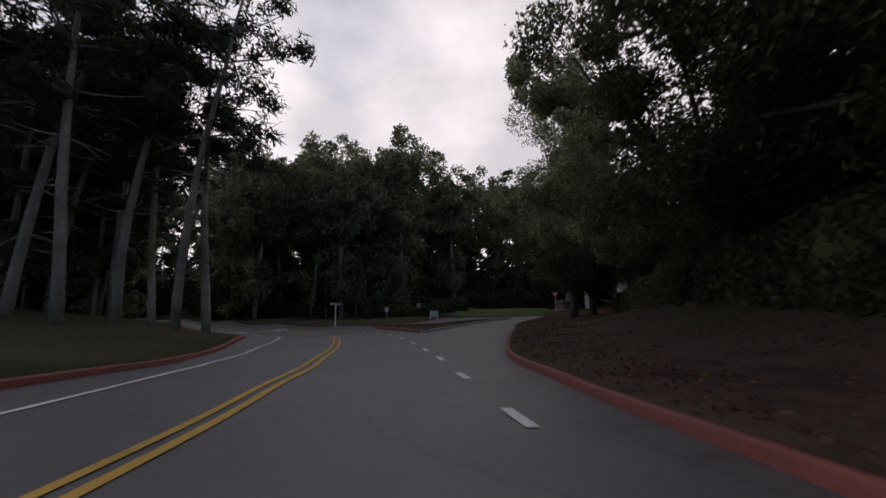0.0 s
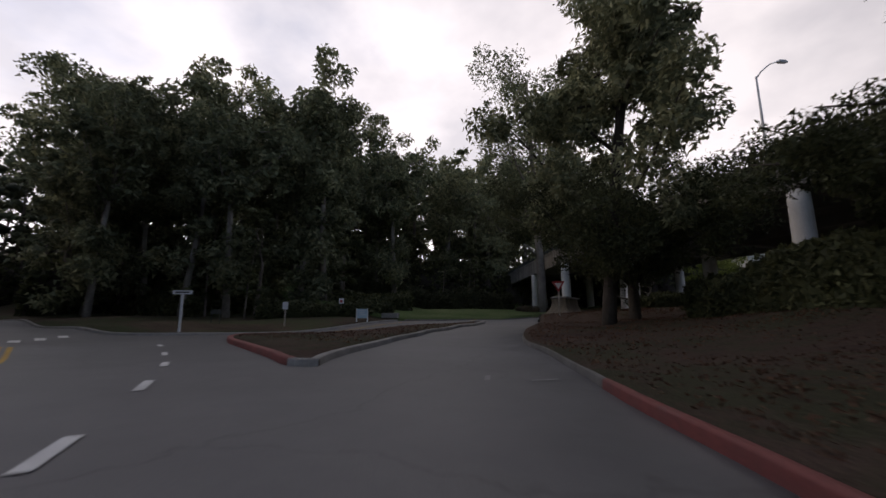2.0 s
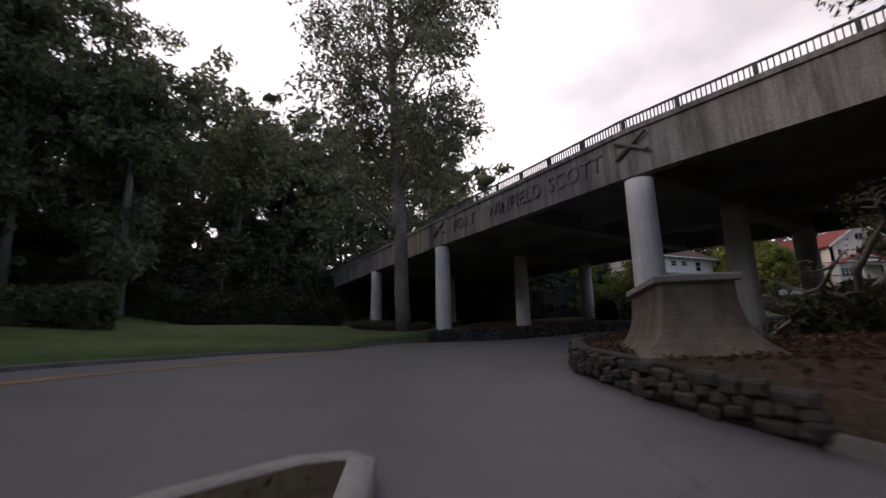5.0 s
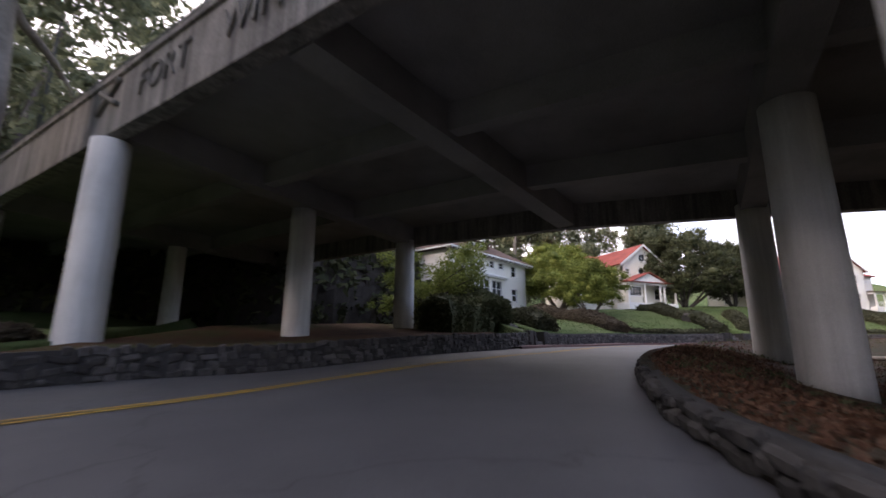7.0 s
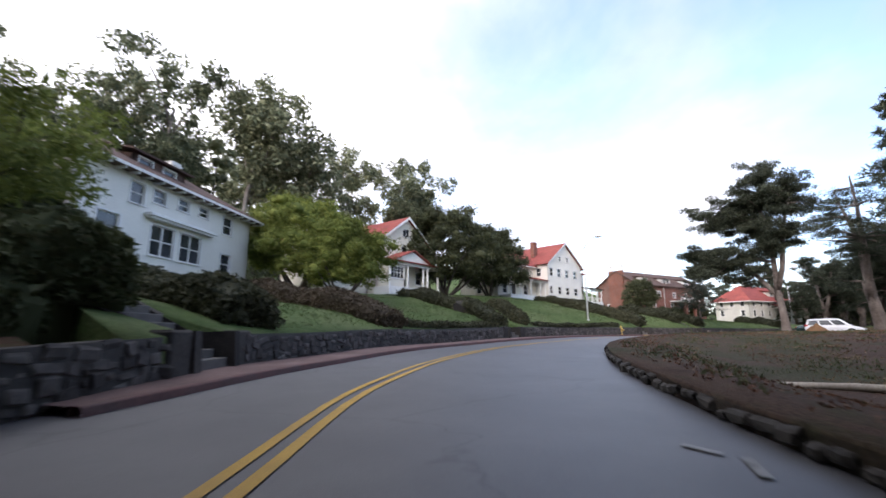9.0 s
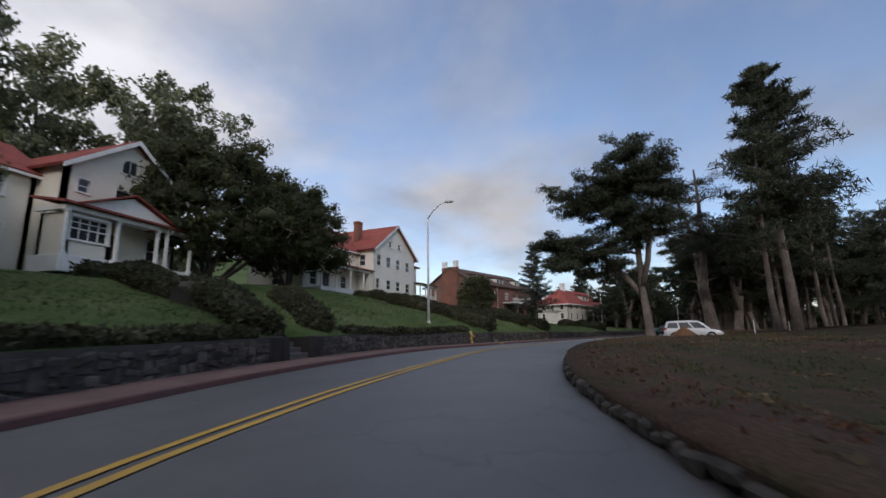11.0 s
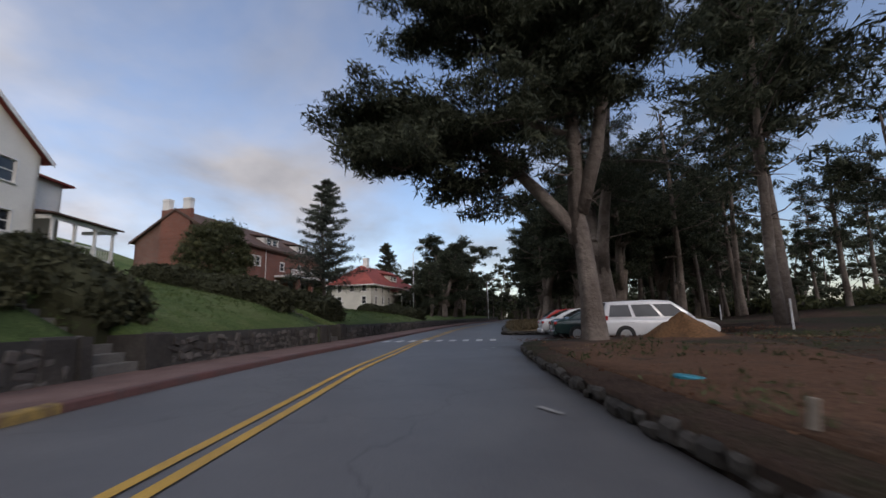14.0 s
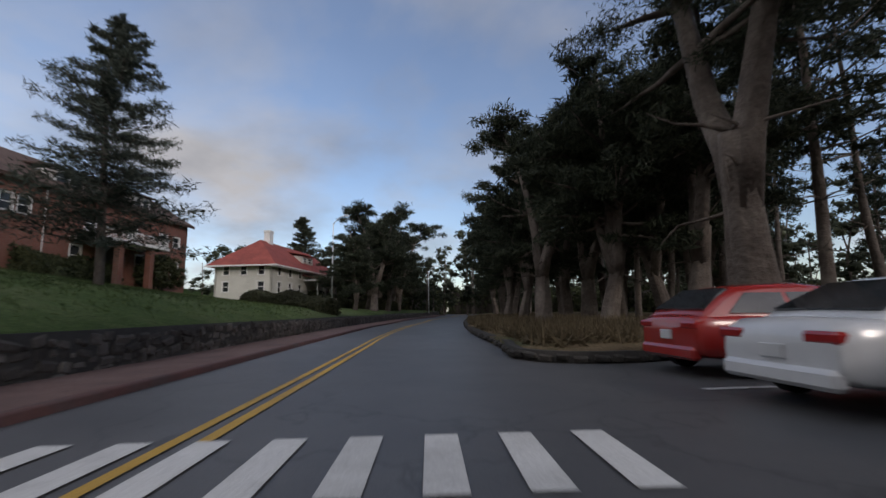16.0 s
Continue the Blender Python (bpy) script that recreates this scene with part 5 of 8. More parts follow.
# white house with a broad hipped roof and french windows
h1 = thing("house", pose(20.5, 116.4, -0.32, 0, 0, 30) @ Matrix.Scale(0.95, 4), "white two-storey house with brown hipped roof and dormer", "house", "houses on the bank")
Z = 14.95
fr = [(-11.7, 12.75, -10.7, 14.05, "sash"), (-10.0, 13.2, -9.05, 14.05, "sash"), (-7.9, 13.3, -6.9, 14.1, "sash"), (-5.9, 13.4, -4.9, 14.1, "sash"), (-3.15, 12.75, -2.0, 14.1, "sash"), (-3.1, 9.7, -1.9, 11.2, "sash"),
      (-9.9, 9.95, -7.95, 11.85, "french"), (-7.4, 9.95, -5.4, 11.85, "french"), (-13.6, 10.2, -12.2, 11.8, "sash")]
room_block(h1, -15.2, 0, 15.6, 9.5, 8.2, Z, M_SIDING_WHITE, [(a + 15.2, b, c + 15.2, d, k) for a, b, c, d, k in fr], [(3, 12.8, 4.1, 14.1, "sash"), (6, 9.9, 7.1, 11.3, "sash")], [(3, 12.8, 4.1, 14.1, "sash")])
hip(h1, -15.2, 0, 15.6, 9.5, Z + 0.1, 2.9, M_ROOF_BROWN, 0.8)
g = Shape()
g.box(-10.6, -0.55, 12.22, -4.4, 0.02, 12.42, c=0.03)
g.box(-10.4, -0.42, 12.1, -4.6, 0.02, 12.219)
part("canopy", g, M_TRIM, h1, "white moulded canopy over the french windows")
room_block(h1, -10.6, 1.3, 4.6, 3.0, 15.0, 16.35, M_ROOF_BROWN, [(0.55, 15.45, 1.6, 16.2, "sash"), (2.6, 15.45, 3.65, 16.2, "sash")])
roof_slab(h1, (-11.0, 0.9, 16.36), (-5.6, 0.9, 16.36), (-5.6, 4.8, 17.2), (-11.0, 4.8, 17.2), 0.12, M_ROOF_BROWN, "dormer_roof")
chimney(h1, -5.2, 3.2, 15.2, 17.7, 0.9, 0.9, M_TRIM)

# cream house with a gabled front, arched attic window and pillared porch
h2 = thing("house", pose(40.35, 117.25, -0.42, 0, 0, 0), "cream gabled house with red roof and pillared porch", "house", "houses on the bank")
fr = [(-3.25, 14.0, -2.6, 14.8, "sash"), (-1.0, 13.45, 0.0, 14.85, "sash"), (1.35, 13.4, 2.4, 14.85, "sash"), (-3.4, 10.7, -2.4, 12.0, "sash"), (-1.6, 9.85, -0.6, 11.9, "door"), (1.5, 10.6, 2.5, 12.0, "sash")]
room_block(h2, -4.0, 0, 7.7, 10, 8.8, 15.5, M_SIDING_CREAM, [(a + 4.0, b, c + 4.0, d, k) for a, b, c, d, k in fr], [(2, 13.4, 3, 14.9, "sash")], [(3, 13.4, 4, 14.8, "sash"), (6, 13.4, 7, 14.8, "sash")])
gable(h2, -4.0, 0, 7.7, 10, 15.5, 2.75, M_SIDING_CREAM, M_ROOF_RED)
g = Shape()
g.prism([(-0.45, 0), (0.45, 0), (0.45, 0.55), (0.32, 0.8), (0.0, 0.93), (-0.32, 0.8), (-0.45, 0.55)], (1, 0, 0), (0, 0, 1), (-0.3, -0.03, 16.05), (0, 0.025, 0))
aw = part("attic_window", g, M_GLASS, h2, "arched attic window")
g = Shape()
g.prism([(-0.58, -0.12), (0.58, -0.12), (0.58, -0.02), (-0.58, -0.02)], (1, 0, 0), (0, 0, 1), (-0.3, -0.08, 16.05), (0, 0.075, 0))
g.prism([(-0.02, 0), (0.02, 0), (0.02, 0.93), (-0.02, 0.93)], (1, 0, 0), (0, 0, 1), (-0.3, -0.045, 16.05), (0, 0.014, 0))
part("casing", g, M_TRIM, aw)
room_block(h2, -10.5, 2.2, 6.5, 7.0, 8.8, 15.0, M_SIDING_CREAM, [(1.0, 13.3, 2.0, 14.6, "sash"), (4.0, 13.3, 5.0, 14.6, "sash"), (1.4, 10.3, 2.6, 11.8, "sash"), (4.2, 10.3, 5.2, 11.8, "sash")], [(2.5, 13.3, 3.5, 14.6, "sash")])
gable(h2, -10.5, 2.2, 6.6, 7.0, 15.0, 2.3, M_SIDING_CREAM, M_ROOF_RED, axis="x")
porch(h2, -5.2, 0, 8.4, 2.3, 9.85, 12.5, [-5.0, -2.2, 0.4, 1.1, 3.0], M_ROOF_RED, pediment=(-1.7, 2.9, 1.25))
room_block(h2, -4.9, -2.0, 2.5, 1.95, 9.9, 12.2, M_SIDING_CREAM, [(0.25, 10.75, 2.25, 12.0, "grid")])
chimney(h2, -6.8, 5.7, 16.3, 18.6, 0.8, 0.8, M_BRICK)

# large white house with two gables and long porches
h3 = thing("house", pose(70.3, 110.7, 0.25, 0, 0, -8.5) @ Matrix.Diagonal((0.96, 0.86, 0.86, 1)), "large white gabled house with red roof and long porches", "house", "houses on the bank")
fr = [(-4.2, 15.05, -3.15, 16.55, "sash"), (-1.95, 15.05, -0.8, 16.55, "sash"), (0.45, 15.05, 1.6, 16.55, "sash"), (3.05, 15.05, 4.2, 16.55, "sash"), (-1.9, 11.9, -0.8, 13.25, "sash"), (0.5, 11.9, 1.65, 13.25, "sash"), (3.1, 11.9, 4.25, 13.25, "sash"), (-4.3, 11.9, -3.5, 13.25, "sash")]
room_block(h3, -4.8, 0, 10.5, 13, 10.0, 17.4, M_SIDING_WHITE, [(a + 4.8, b, c + 4.8, d, k) for a, b, c, d, k in fr], [(10.6, 15.0, 11.6, 16.5, "sash")])
gable(h3, -4.8, 0, 10.5, 13, 17.4, 4.1, M_SIDING_WHITE, M_ROOF_RED, 0.5)
for u in (-1.6, 0.75):
    window(h3, Matrix.Translation((0, -0.15, 0)), u, 18.05, u + 0.8, 18.9)
room_block(h3, 5.71, 1.8, 3.7, 9, 10.0, 16.7, M_SIDING_WHITE, [(0.5, 14.5, 1.7, 16.0, "sash"), (0.6, 11.9, 1.7, 13.2, "sash")])
roof_slab(h3, (5.4, 1.3, 16.6), (9.9, 1.3, 16.6), (8.6, 6.3, 18.6), (5.4, 6.3, 18.6), 0.16, M_ROOF_RED)
roof_slab(h3, (9.9, 1.3, 16.6), (9.9, 11.3, 16.6), (8.6, 6.3, 18.6), (8.6, 6.3, 18.6), 0.14, M_ROOF_RED)
room_block(h3, -14.6, 2.6, 9.8, 8.4, 10.0, 17.0, M_SIDING_CREAM, [(5.2, 15.1, 6.3, 16.4, "sash"), (1.6, 15.1, 2.7, 16.4, "sash"), (3.2, 11.2, 4.4, 13.3, "door"), (6.4, 11.6, 7.5, 13.2, "sash"), (1.2, 11.6, 2.3, 13.2, "sash")], [(2.2, 15.0, 3.3, 16.4, "sash"), (5.4, 15.0, 6.5, 16.4, "sash"), (3.8, 11.6, 4.9, 13.2, "sash")])
gable(h3, -14.6, 2.6, 10.6, 8.4, 17.0, 3.3, M_SIDING_CREAM, M_ROOF_RED, 0.5, axis="x")
g = Shape()
g.tube([(-14.64, 6.8, 18.2), (-14.66, 6.8, 18.2)], [0.5, 0.5], 20)
part("round_window", g, M_GLASS, h3, "round attic window")
porch(h3, -14.2, 2.6, 9.2, 2.4, 11.2, 14.0, [-14.0, -11.6, -9.0, -6.5, -5.2], M_ROOF_RED, slope=0.7)
porch(h3, 6.0, 1.78, 5.7, 2.7, 11.0, 13.5, [6.25, 8.0, 9.75, 11.45], M_ROOF_BROWN, rail=True)
chimney(h3, -2.6, 4.4, 19.0, 21.9, 1.0, 0.8, M_BRICK)
chimney(h3, -11.5, 6.8, 19.8, 21.6, 0.9, 0.7, M_BRICK)

# brick house with dormers, white chimneys and a balconied porch
h4 = thing("house", pose(92.4, 105.0, 0.93, 0, 0, -23) @ Matrix.Diagonal((0.74, 0.82, 0.82, 1)), "red brick house with brown roof, dormers and white-capped chimneys", "house", "houses on the bank")
Z = 15.6
fr = [(2.4, 9.6, 3.7, 11.3, "sash"), (4.3, 9.6, 5.2, 11.3, "sash"), (6.0, 9.8, 6.5, 11.2, "sash"), (4.0, 13.0, 5.1, 14.2, "sash"), (6.6, 12.9, 7.6, 14.15, "sash"), (8.0, 12.9, 9.0, 14.15, "sash"), (2.2, 13.0, 2.9, 14.2, "sash"),
      (16.6, 9.2, 18.3, 11.5, "door"), (12.9, 9.6, 14.0, 11.2, "sash"), (20.6, 9.6, 21.8, 11.2, "sash"), (24.0, 12.6, 25.2, 13.8, "sash"), (26.3, 12.7, 27.4, 13.8, "sash"), (24.0, 9.6, 25.2, 11.1, "sash"), (26.3, 9.6, 27.4, 11.1, "sash"), (14.2, 12.7, 15.3, 13.9, "sash"), (19.4, 12.7, 20.5, 13.9, "sash")]
room_block(h4, 0, 0, 28.8, 12, 5.8, Z, M_BRICK, fr, [(4.6, 16.0 - 3.0, 5.4, 14.2, "sash"), (7.0, 13.0, 7.8, 14.2, "sash"), (3.0, 9.6, 4.0, 11.2, "sash"), (8.0, 9.6, 9.0, 11.2, "sash")])
gable(h4, 0, 0, 28.8, 12, Z, 3.6, M_BRICK, M_ROOF_BROWN, 0.5, axis="x", trim=M_ROOF_BROWN)
g = Shape()
g.box(-0.35, 3.9, 5.8, 0.34, 8.1, 19.3, c=0.03)
part("chimney_breast", g, M_BRICK, h4)
for yy in (4.5, 7.5):
    chimney(h4, 0.0, yy, 19.2, 20.5, 0.75, 1.0, M_TRIM)
for u0, u1 in ((3.0, 5.4), (11.6, 15.0), (21.0, 23.4)):
    room_block(h4, u0, 0.9, u1 - u0, 2.6, 15.9, 17.35, M_TRIM, [(0.25, 16.3, (u1 - u0) / 2 - 0.1, 17.15, "sash"), ((u1 - u0) / 2 + 0.1, 16.3, u1 - u0 - 0.25, 17.15, "sash")])
    roof_slab(h4, (u0 - 0.35, 0.5, 17.36), (u1 + 0.35, 0.5, 17.36), (u1 + 0.35, 4.0, 17.9), (u0 - 0.35, 4.0, 17.9), 0.12, M_ROOF_BROWN, "dormer_roof")
for u in (15.4, 19.4):
    g = Shape()
    g.box(u - 0.28, -2.6, 6.0, u + 0.28, -2.04, 11.6, c=0.03)
    part("porch_pier", g, M_BRICK, h4, "square brick porch pier")
g = Shape()
g.box(12.6, -2.8, 11.62, 21.6, -0.02, 11.9, c=0.02)
part("balcony_floor", g, M_TRIM, h4)
g = Shape()
for u in np.arange(12.7, 21.6, 0.28):
    g.box(u - 0.03, -2.75, 11.9, u + 0.03, -2.69, 12.6)
g.box(12.6, -2.8, 12.6, 21.6, -2.64, 12.72)
part("balcony_railing", g, M_TRIM, h4)
g = Shape()
g.tube([(10.2, -0.1, 8.9), (10.2, -0.1, 15.2)], [0.05, 0.05], 8)
part("downpipe", g, M_TRIM, h4)

# pale stucco house with a red hipped roof
h5 = thing("house", pose(124.3, 89.6, -0.36, 0, 0, -25) @ Matrix.Scale(1.06, 4), "pale stucco house with a red hipped roof", "house", "houses on the bank")
fr = [(1.4 + 2.9 * k, 10.0, 2.3 + 2.9 * k, 11.1, "sash") for k in range(7)] + [(1.4 + 2.9 * k, 7.9, 2.3 + 2.9 * k, 9.2, "sash") for k in (0, 1, 2, 5, 6)]
room_block(h5, 0, 0, 22.4, 7.2, 4.8, 11.7, M_STUCCO, fr, [(1.0, 10.0, 1.8, 11.1, "sash"), (3.2, 10.0, 4.0, 11.1, "sash"), (5.4, 10.0, 6.2, 11.1, "sash"), (1.0, 8.0, 1.8, 9.2, "sash"), (5.4, 8.0, 6.2, 9.2, "sash")])
hip(h5, 0, 0, 22.4, 7.2, 11.8, 3.0, M_ROOF_RED, 0.8)
porch(h5, 8.6, 0, 7.4, 2.2, 7.6, 10.0, [8.8, 11.0, 13.4, 15.8], M_ROOF_RED)
chimney(h5, 5.6, 3.6, 13.2, 16.2, 1.0, 0.8, M_TRIM)
room_block(h5, 9.5, 0.6, 3.6, 2.4, 12.2, 13.4, M_STUCCO, [(0.3, 12.5, 1.6, 13.2, "sash"), (2.0, 12.5, 3.3, 13.2, "sash")])
roof_slab(h5, (9.1, 0.2, 13.41), (13.5, 0.2, 13.41), (13.5, 3.2, 14.0), (9.1, 3.2, 14.0), 0.12, M_ROOF_RED, "dormer_roof")
# a further brick house, half hidden by trees
h6 = thing("house", pose(153, 75.8, -0.3, 0, 0, -26), "brick house half hidden by trees further up the road", "house", "houses on the bank")
room_block(h6, 0, 0, 16, 9, 4.4, 10.6, M_BRICK, [(1.5 + 3 * k, 8.6, 2.5 + 3 * k, 9.9, "sash") for k in range(5)], [(2, 8.6, 3, 9.9, "sash"), (6, 8.6, 7, 9.9, "sash")])
hip(h6, 0, 0, 16, 9, 10.7, 2.6, M_ROOF_BROWN, 0.7)

# ---- plants ----
ICO = [(0, 0, -1), (0.72, -0.53, -0.45), (-0.28, -0.85, -0.45), (-0.89, 0, -0.45), (-0.28, 0.85, -0.45), (0.72, 0.53, -0.45), (0.28, -0.85, 0.45), (-0.72, -0.53, 0.45), (-0.72, 0.53, 0.45), (0.28, 0.85, 0.45), (0.89, 0, 0.45), (0, 0, 1)]
ICO_F = np.array([(0, 1, 2), (1, 0, 5), (0, 2, 3), (0, 3, 4), (0, 4, 5), (1, 5, 10), (2, 1, 6), (3, 2, 7), (4, 3, 8), (5, 4, 9), (1, 10, 6), (2, 6, 7), (3, 7, 8), (4, 8, 9), (5, 9, 10), (6, 10, 11), (7, 6, 11), (8, 7, 11), (9, 8, 11), (10, 9, 11)])


def leaf_cloud(centres, radii, per, size, rng, droop=0.0, squash=0.7, aspect=0.5, shell=0.45, mass=0.0):
    """Many small three-cornered leaves in clumps, round a twiggy mass; returns vertices and triangles."""
    centres, radii = np.asarray(centres, float), np.asarray(radii, float)
    n = len(centres)
    k = np.repeat(np.arange(n), per)
    d = rng.normal(size=(len(k), 3))
    d /= np.linalg.norm(d, axis=1, keepdims=True) + 1e-9
    r = rng.uniform(shell, 1.0, len(k)) ** 0.8
    p = centres[k] + d * (r * radii[k])[:, None] * np.array([1, 1, squash])
    p += rng.normal(size=p.shape) * 0.14 * radii[k][:, None]
    a = rng.normal(size=(len(k), 3)) + d * 0.5
    a[:, 2] = a[:, 2] * (1 - droop) - droop * 1.6
    a /= np.linalg.norm(a, axis=1, keepdims=True) + 1e-9
    b = np.cross(a, rng.normal(size=a.shape))
    b /= np.linalg.norm(b, axis=1, keepdims=True) + 1e-9
    s = size * rng.uniform(0.6, 1.5, len(k))
    u, w = a * s[:, None], b * (s * aspect)[:, None]
    v = np.stack([p - u * 0.8 - w, p - u * 0.5 + w, p + u * 1.3], 1).reshape(-1, 3)
    f = np.arange(len(k) * 3).reshape(-1, 3)
    if mass > 0:
        ico = np.array(ICO)
        mv = centres[:, None, :] + ico[None] * (radii * mass)[:, None, None] * np.array([1, 1, squash]) * rng.uniform(0.6, 1.25, (n, 12, 1))
        mf = (ICO_F[None] + (np.arange(n) * 12)[:, None, None]).reshape(-1, 3)
        f = np.vstack([f, mf + len(v)])
        v = np.vstack([v, mv.reshape(-1, 3)])
    return v, f


def limb_path(rng, start, direction, length, bend, n=5):
    p, d = np.array(start, float), np.array(direction, float)
    d /= np.linalg.norm(d)
    out = [p.copy()]
    for _ in range(n):
        d = d + rng.normal(size=3) * bend
        d /= np.linalg.norm(d)
        p = p + d * length / n
        out.append(p.copy())
    return np.array(out)


def build_tree(name, label, category, group, bark, leaf, seed, kind, H, m, bias=(0.0, 0.0), thick=1.0, leaf_scale=1.0, dense=1.0):
    """One tree with a trunk mesh and a crown mesh; bias: the way its limbs reach."""
    rng = np.random.default_rng(seed)
    tree = thing(name, m, label, category, group)
    wood = Shape()
    C, R = [], []
    mass, droop, squash, aspect = 0.5, 0.0, 0.75, 0.5

    def out(tilt_lo, tilt_hi, flat=1.0):
        az = rng.uniform(0, 6.28)
        return (math.cos(az) * flat + bias[0], math.sin(az) * flat + bias[1], rng.uniform(tilt_lo, tilt_hi))

    if kind in ("euc", "euc_big"):
        big = kind == "euc_big"
        lean = rng.normal(size=2) * 0.05
        base_r = H * (0.0115 if big else 0.0105)
        tr = limb_path(rng, (0, 0, -0.5), (lean[0], lean[1], 1), H * (0.86 if big else 0.72), 0.035, 9)
        wood.tube(tr, list(np.linspace(base_r * 1.25, base_r * 0.4, len(tr))), 10)
        for i in range(22 if big else 10):
            t = rng.uniform(0.3, 1.0) if big else rng.uniform(0.5, 1.0)
            s = tr[int(t * (len(tr) - 1))]
            L = H * rng.uniform(0.2, 0.34) * (1.0 if t > 0.75 else 0.9) * thick
            lp = limb_path(rng, s, out(0.35, 1.3, 0.9) if big else out(0.9, 1.8, 0.6), L, 0.17, 5)
            wood.tube(lp, list(np.linspace(base_r * 0.4, base_r * 0.07, len(lp))), 6)
            for q in (2, 3, 4, 5):
                for _ in range(2):
                    C.append(lp[q] + rng.normal(size=3) * H * 0.035)
                    R.append(H * rng.uniform(0.028, 0.058))
        for i in range(0 if big else 7):
            lp = limb_path(rng, tr[int(rng.uniform(0.2, 0.6) * (len(tr) - 1))], out(0.2, 0.9, 0.9), H * rng.uniform(0.07, 0.14), 0.2, 3)
            wood.tube(lp, [base_r * 0.2, base_r * 0.14, base_r * 0.08, base_r * 0.03], 5)
            for q in (1, 2, 3):
                C.append(lp[q] + rng.normal(size=3) * 0.4)
                R.append(H * rng.uniform(0.03, 0.055))
        per, size, droop, squash, mass = (140 if big else 100), H * (0.0066 if big else 0.0098), 0.5, 0.85, 0.0
    elif kind == "pine":
        lean = np.array([0.10, 0.02]) * (1 if H > 24 else 0.1) + rng.normal(size=2) * (0.05 if H > 24 else 0.025)
        base_r = H * (0.0105 if H > 24 else 0.0125)
        tr = limb_path(rng, (0, 0, -0.5), (lean[0], lean[1], 1), H * 0.93, 0.03, 9)
        wood.tube(tr, list(np.linspace(base_r * 1.2, base_r * 0.3, len(tr))), 10)
        for i in range(21 if H > 24 else 20):
            s = tr[int(round(rng.uniform(0.48, 1.0) * (len(tr) - 1)))]
            lp = limb_path(rng, s, out(-0.15, 0.45), H * rng.uniform(0.10, 0.22), 0.16, 4)
            wood.tube(lp, list(np.linspace(base_r * 0.32, base_r * 0.06, len(lp))), 5)
            for q in (1, 2, 3, 4):
                if rng.random() < 0.9:
                    C.append(lp[q] + rng.normal(size=3) * 0.5)
                    R.append(H * rng.uniform(0.024, 0.045))
        for i in range(12):
            s = tr[int(rng.uniform(0.25, 0.6) * (len(tr) - 1))]
            lp = limb_path(rng, s, out(-0.3, 0.3), H * rng.uniform(0.05, 0.12), 0.25, 3)
            wood.tube(lp, [base_r * 0.18, base_r * 0.13, base_r * 0.08, base_r * 0.03], 4)
        per, size, squash, aspect, mass = 60, H * 0.0115, 0.5, 0.22, 0.2
    elif kind == "cypress":
        base_r = H * 0.03 * thick
        forks = rng.integers(2, 4)
        tr = limb_path(rng, (0, 0, -0.5), rng.normal(size=3) * 0.015 + (bias[0] * 0.03, bias[1] * 0.03, 1), H * 0.3, 0.05, 6)
        wood.tube(tr, [base_r * 1.6, base_r * 1.2] + list(np.linspace(base_r * 1.05, base_r * 0.6, len(tr) - 2)), 40, flute=0.055)
        tips = []
        for i in range(forks):
            az = i * 6.28 / forks + rng.uniform(-0.5, 0.5)
            tilt = rng.uniform(0.12, 0.3)
            lp = limb_path(rng, tr[-3], (math.cos(az) * tilt + bias[0] * 0.3, math.sin(az) * tilt + bias[1] * 0.3, 1), H * rng.uniform(0.52, 0.68), 0.06, 8)
            wood.tube(lp, list(np.linspace(base_r * 0.78, base_r * 0.14, len(lp))), 24, flute=0.05)
            tips.append(lp)
        for lp in tips:
            for i in range(13):
                t = rng.uniform(0.34 if dense > 1 else 0.2, 1.0)
                s = lp[int(round(t * (len(lp) - 1)))]
                bp = limb_path(rng, s, out(-0.05, 0.5), H * rng.uniform(0.12, 0.32) * (1.12 - 0.55 * t), 0.13, 5)
                wood.tube(bp, list(np.linspace(base_r * 0.28, base_r * 0.05, len(bp))), 5)
                for q in (3, 4, 5) if dense > 1 else (2, 3, 4, 5):
                    C.append(bp[q] + rng.normal(size=3) * 0.3 + (0, 0, 0.2))
                    R.append(H * rng.uniform(0.03, 0.06))
                    if rng.random() < 0.6:
                        C.append(bp[q] + rng.normal(size=3) * (1.0, 1.0, 0.15))
                        R.append(H * rng.uniform(0.03, 0.052))
        for i in range(4 if bias[1] > 0.5 else 0):
            bp = limb_path(rng, tr[-2 - i % 2], (rng.uniform(-0.6, 0.5), 1.0, rng.uniform(0.35, 0.8)), H * 0.42, 0.1, 6)
            wood.tube(bp, list(np.linspace(base_r * 0.42, base_r * 0.06, len(bp))), 7)
            for q in (3, 4, 5, 6):
                for _ in range(3):
                    C.append(bp[q] + rng.normal(size=3) * (1.1, 1.1, 0.5))
                    R.append(H * rng.uniform(0.03, 0.055))
        for i in range(8):
            bp = limb_path(rng, tr[-1 - i % 3], out(-0.3, 0.3), H * rng.uniform(0.04, 0.12), 0.3, 3)
            wood.tube(bp, [base_r * 0.16, base_r * 0.1, base_r * 0.06, base_r * 0.02], 5)
        per, size, squash, aspect, mass = 62 if dense > 1 else 115, H * 0.012, 0.30, 0.2, 0.0 if dense > 1 else 0.36
    elif kind == "wide_cypress":
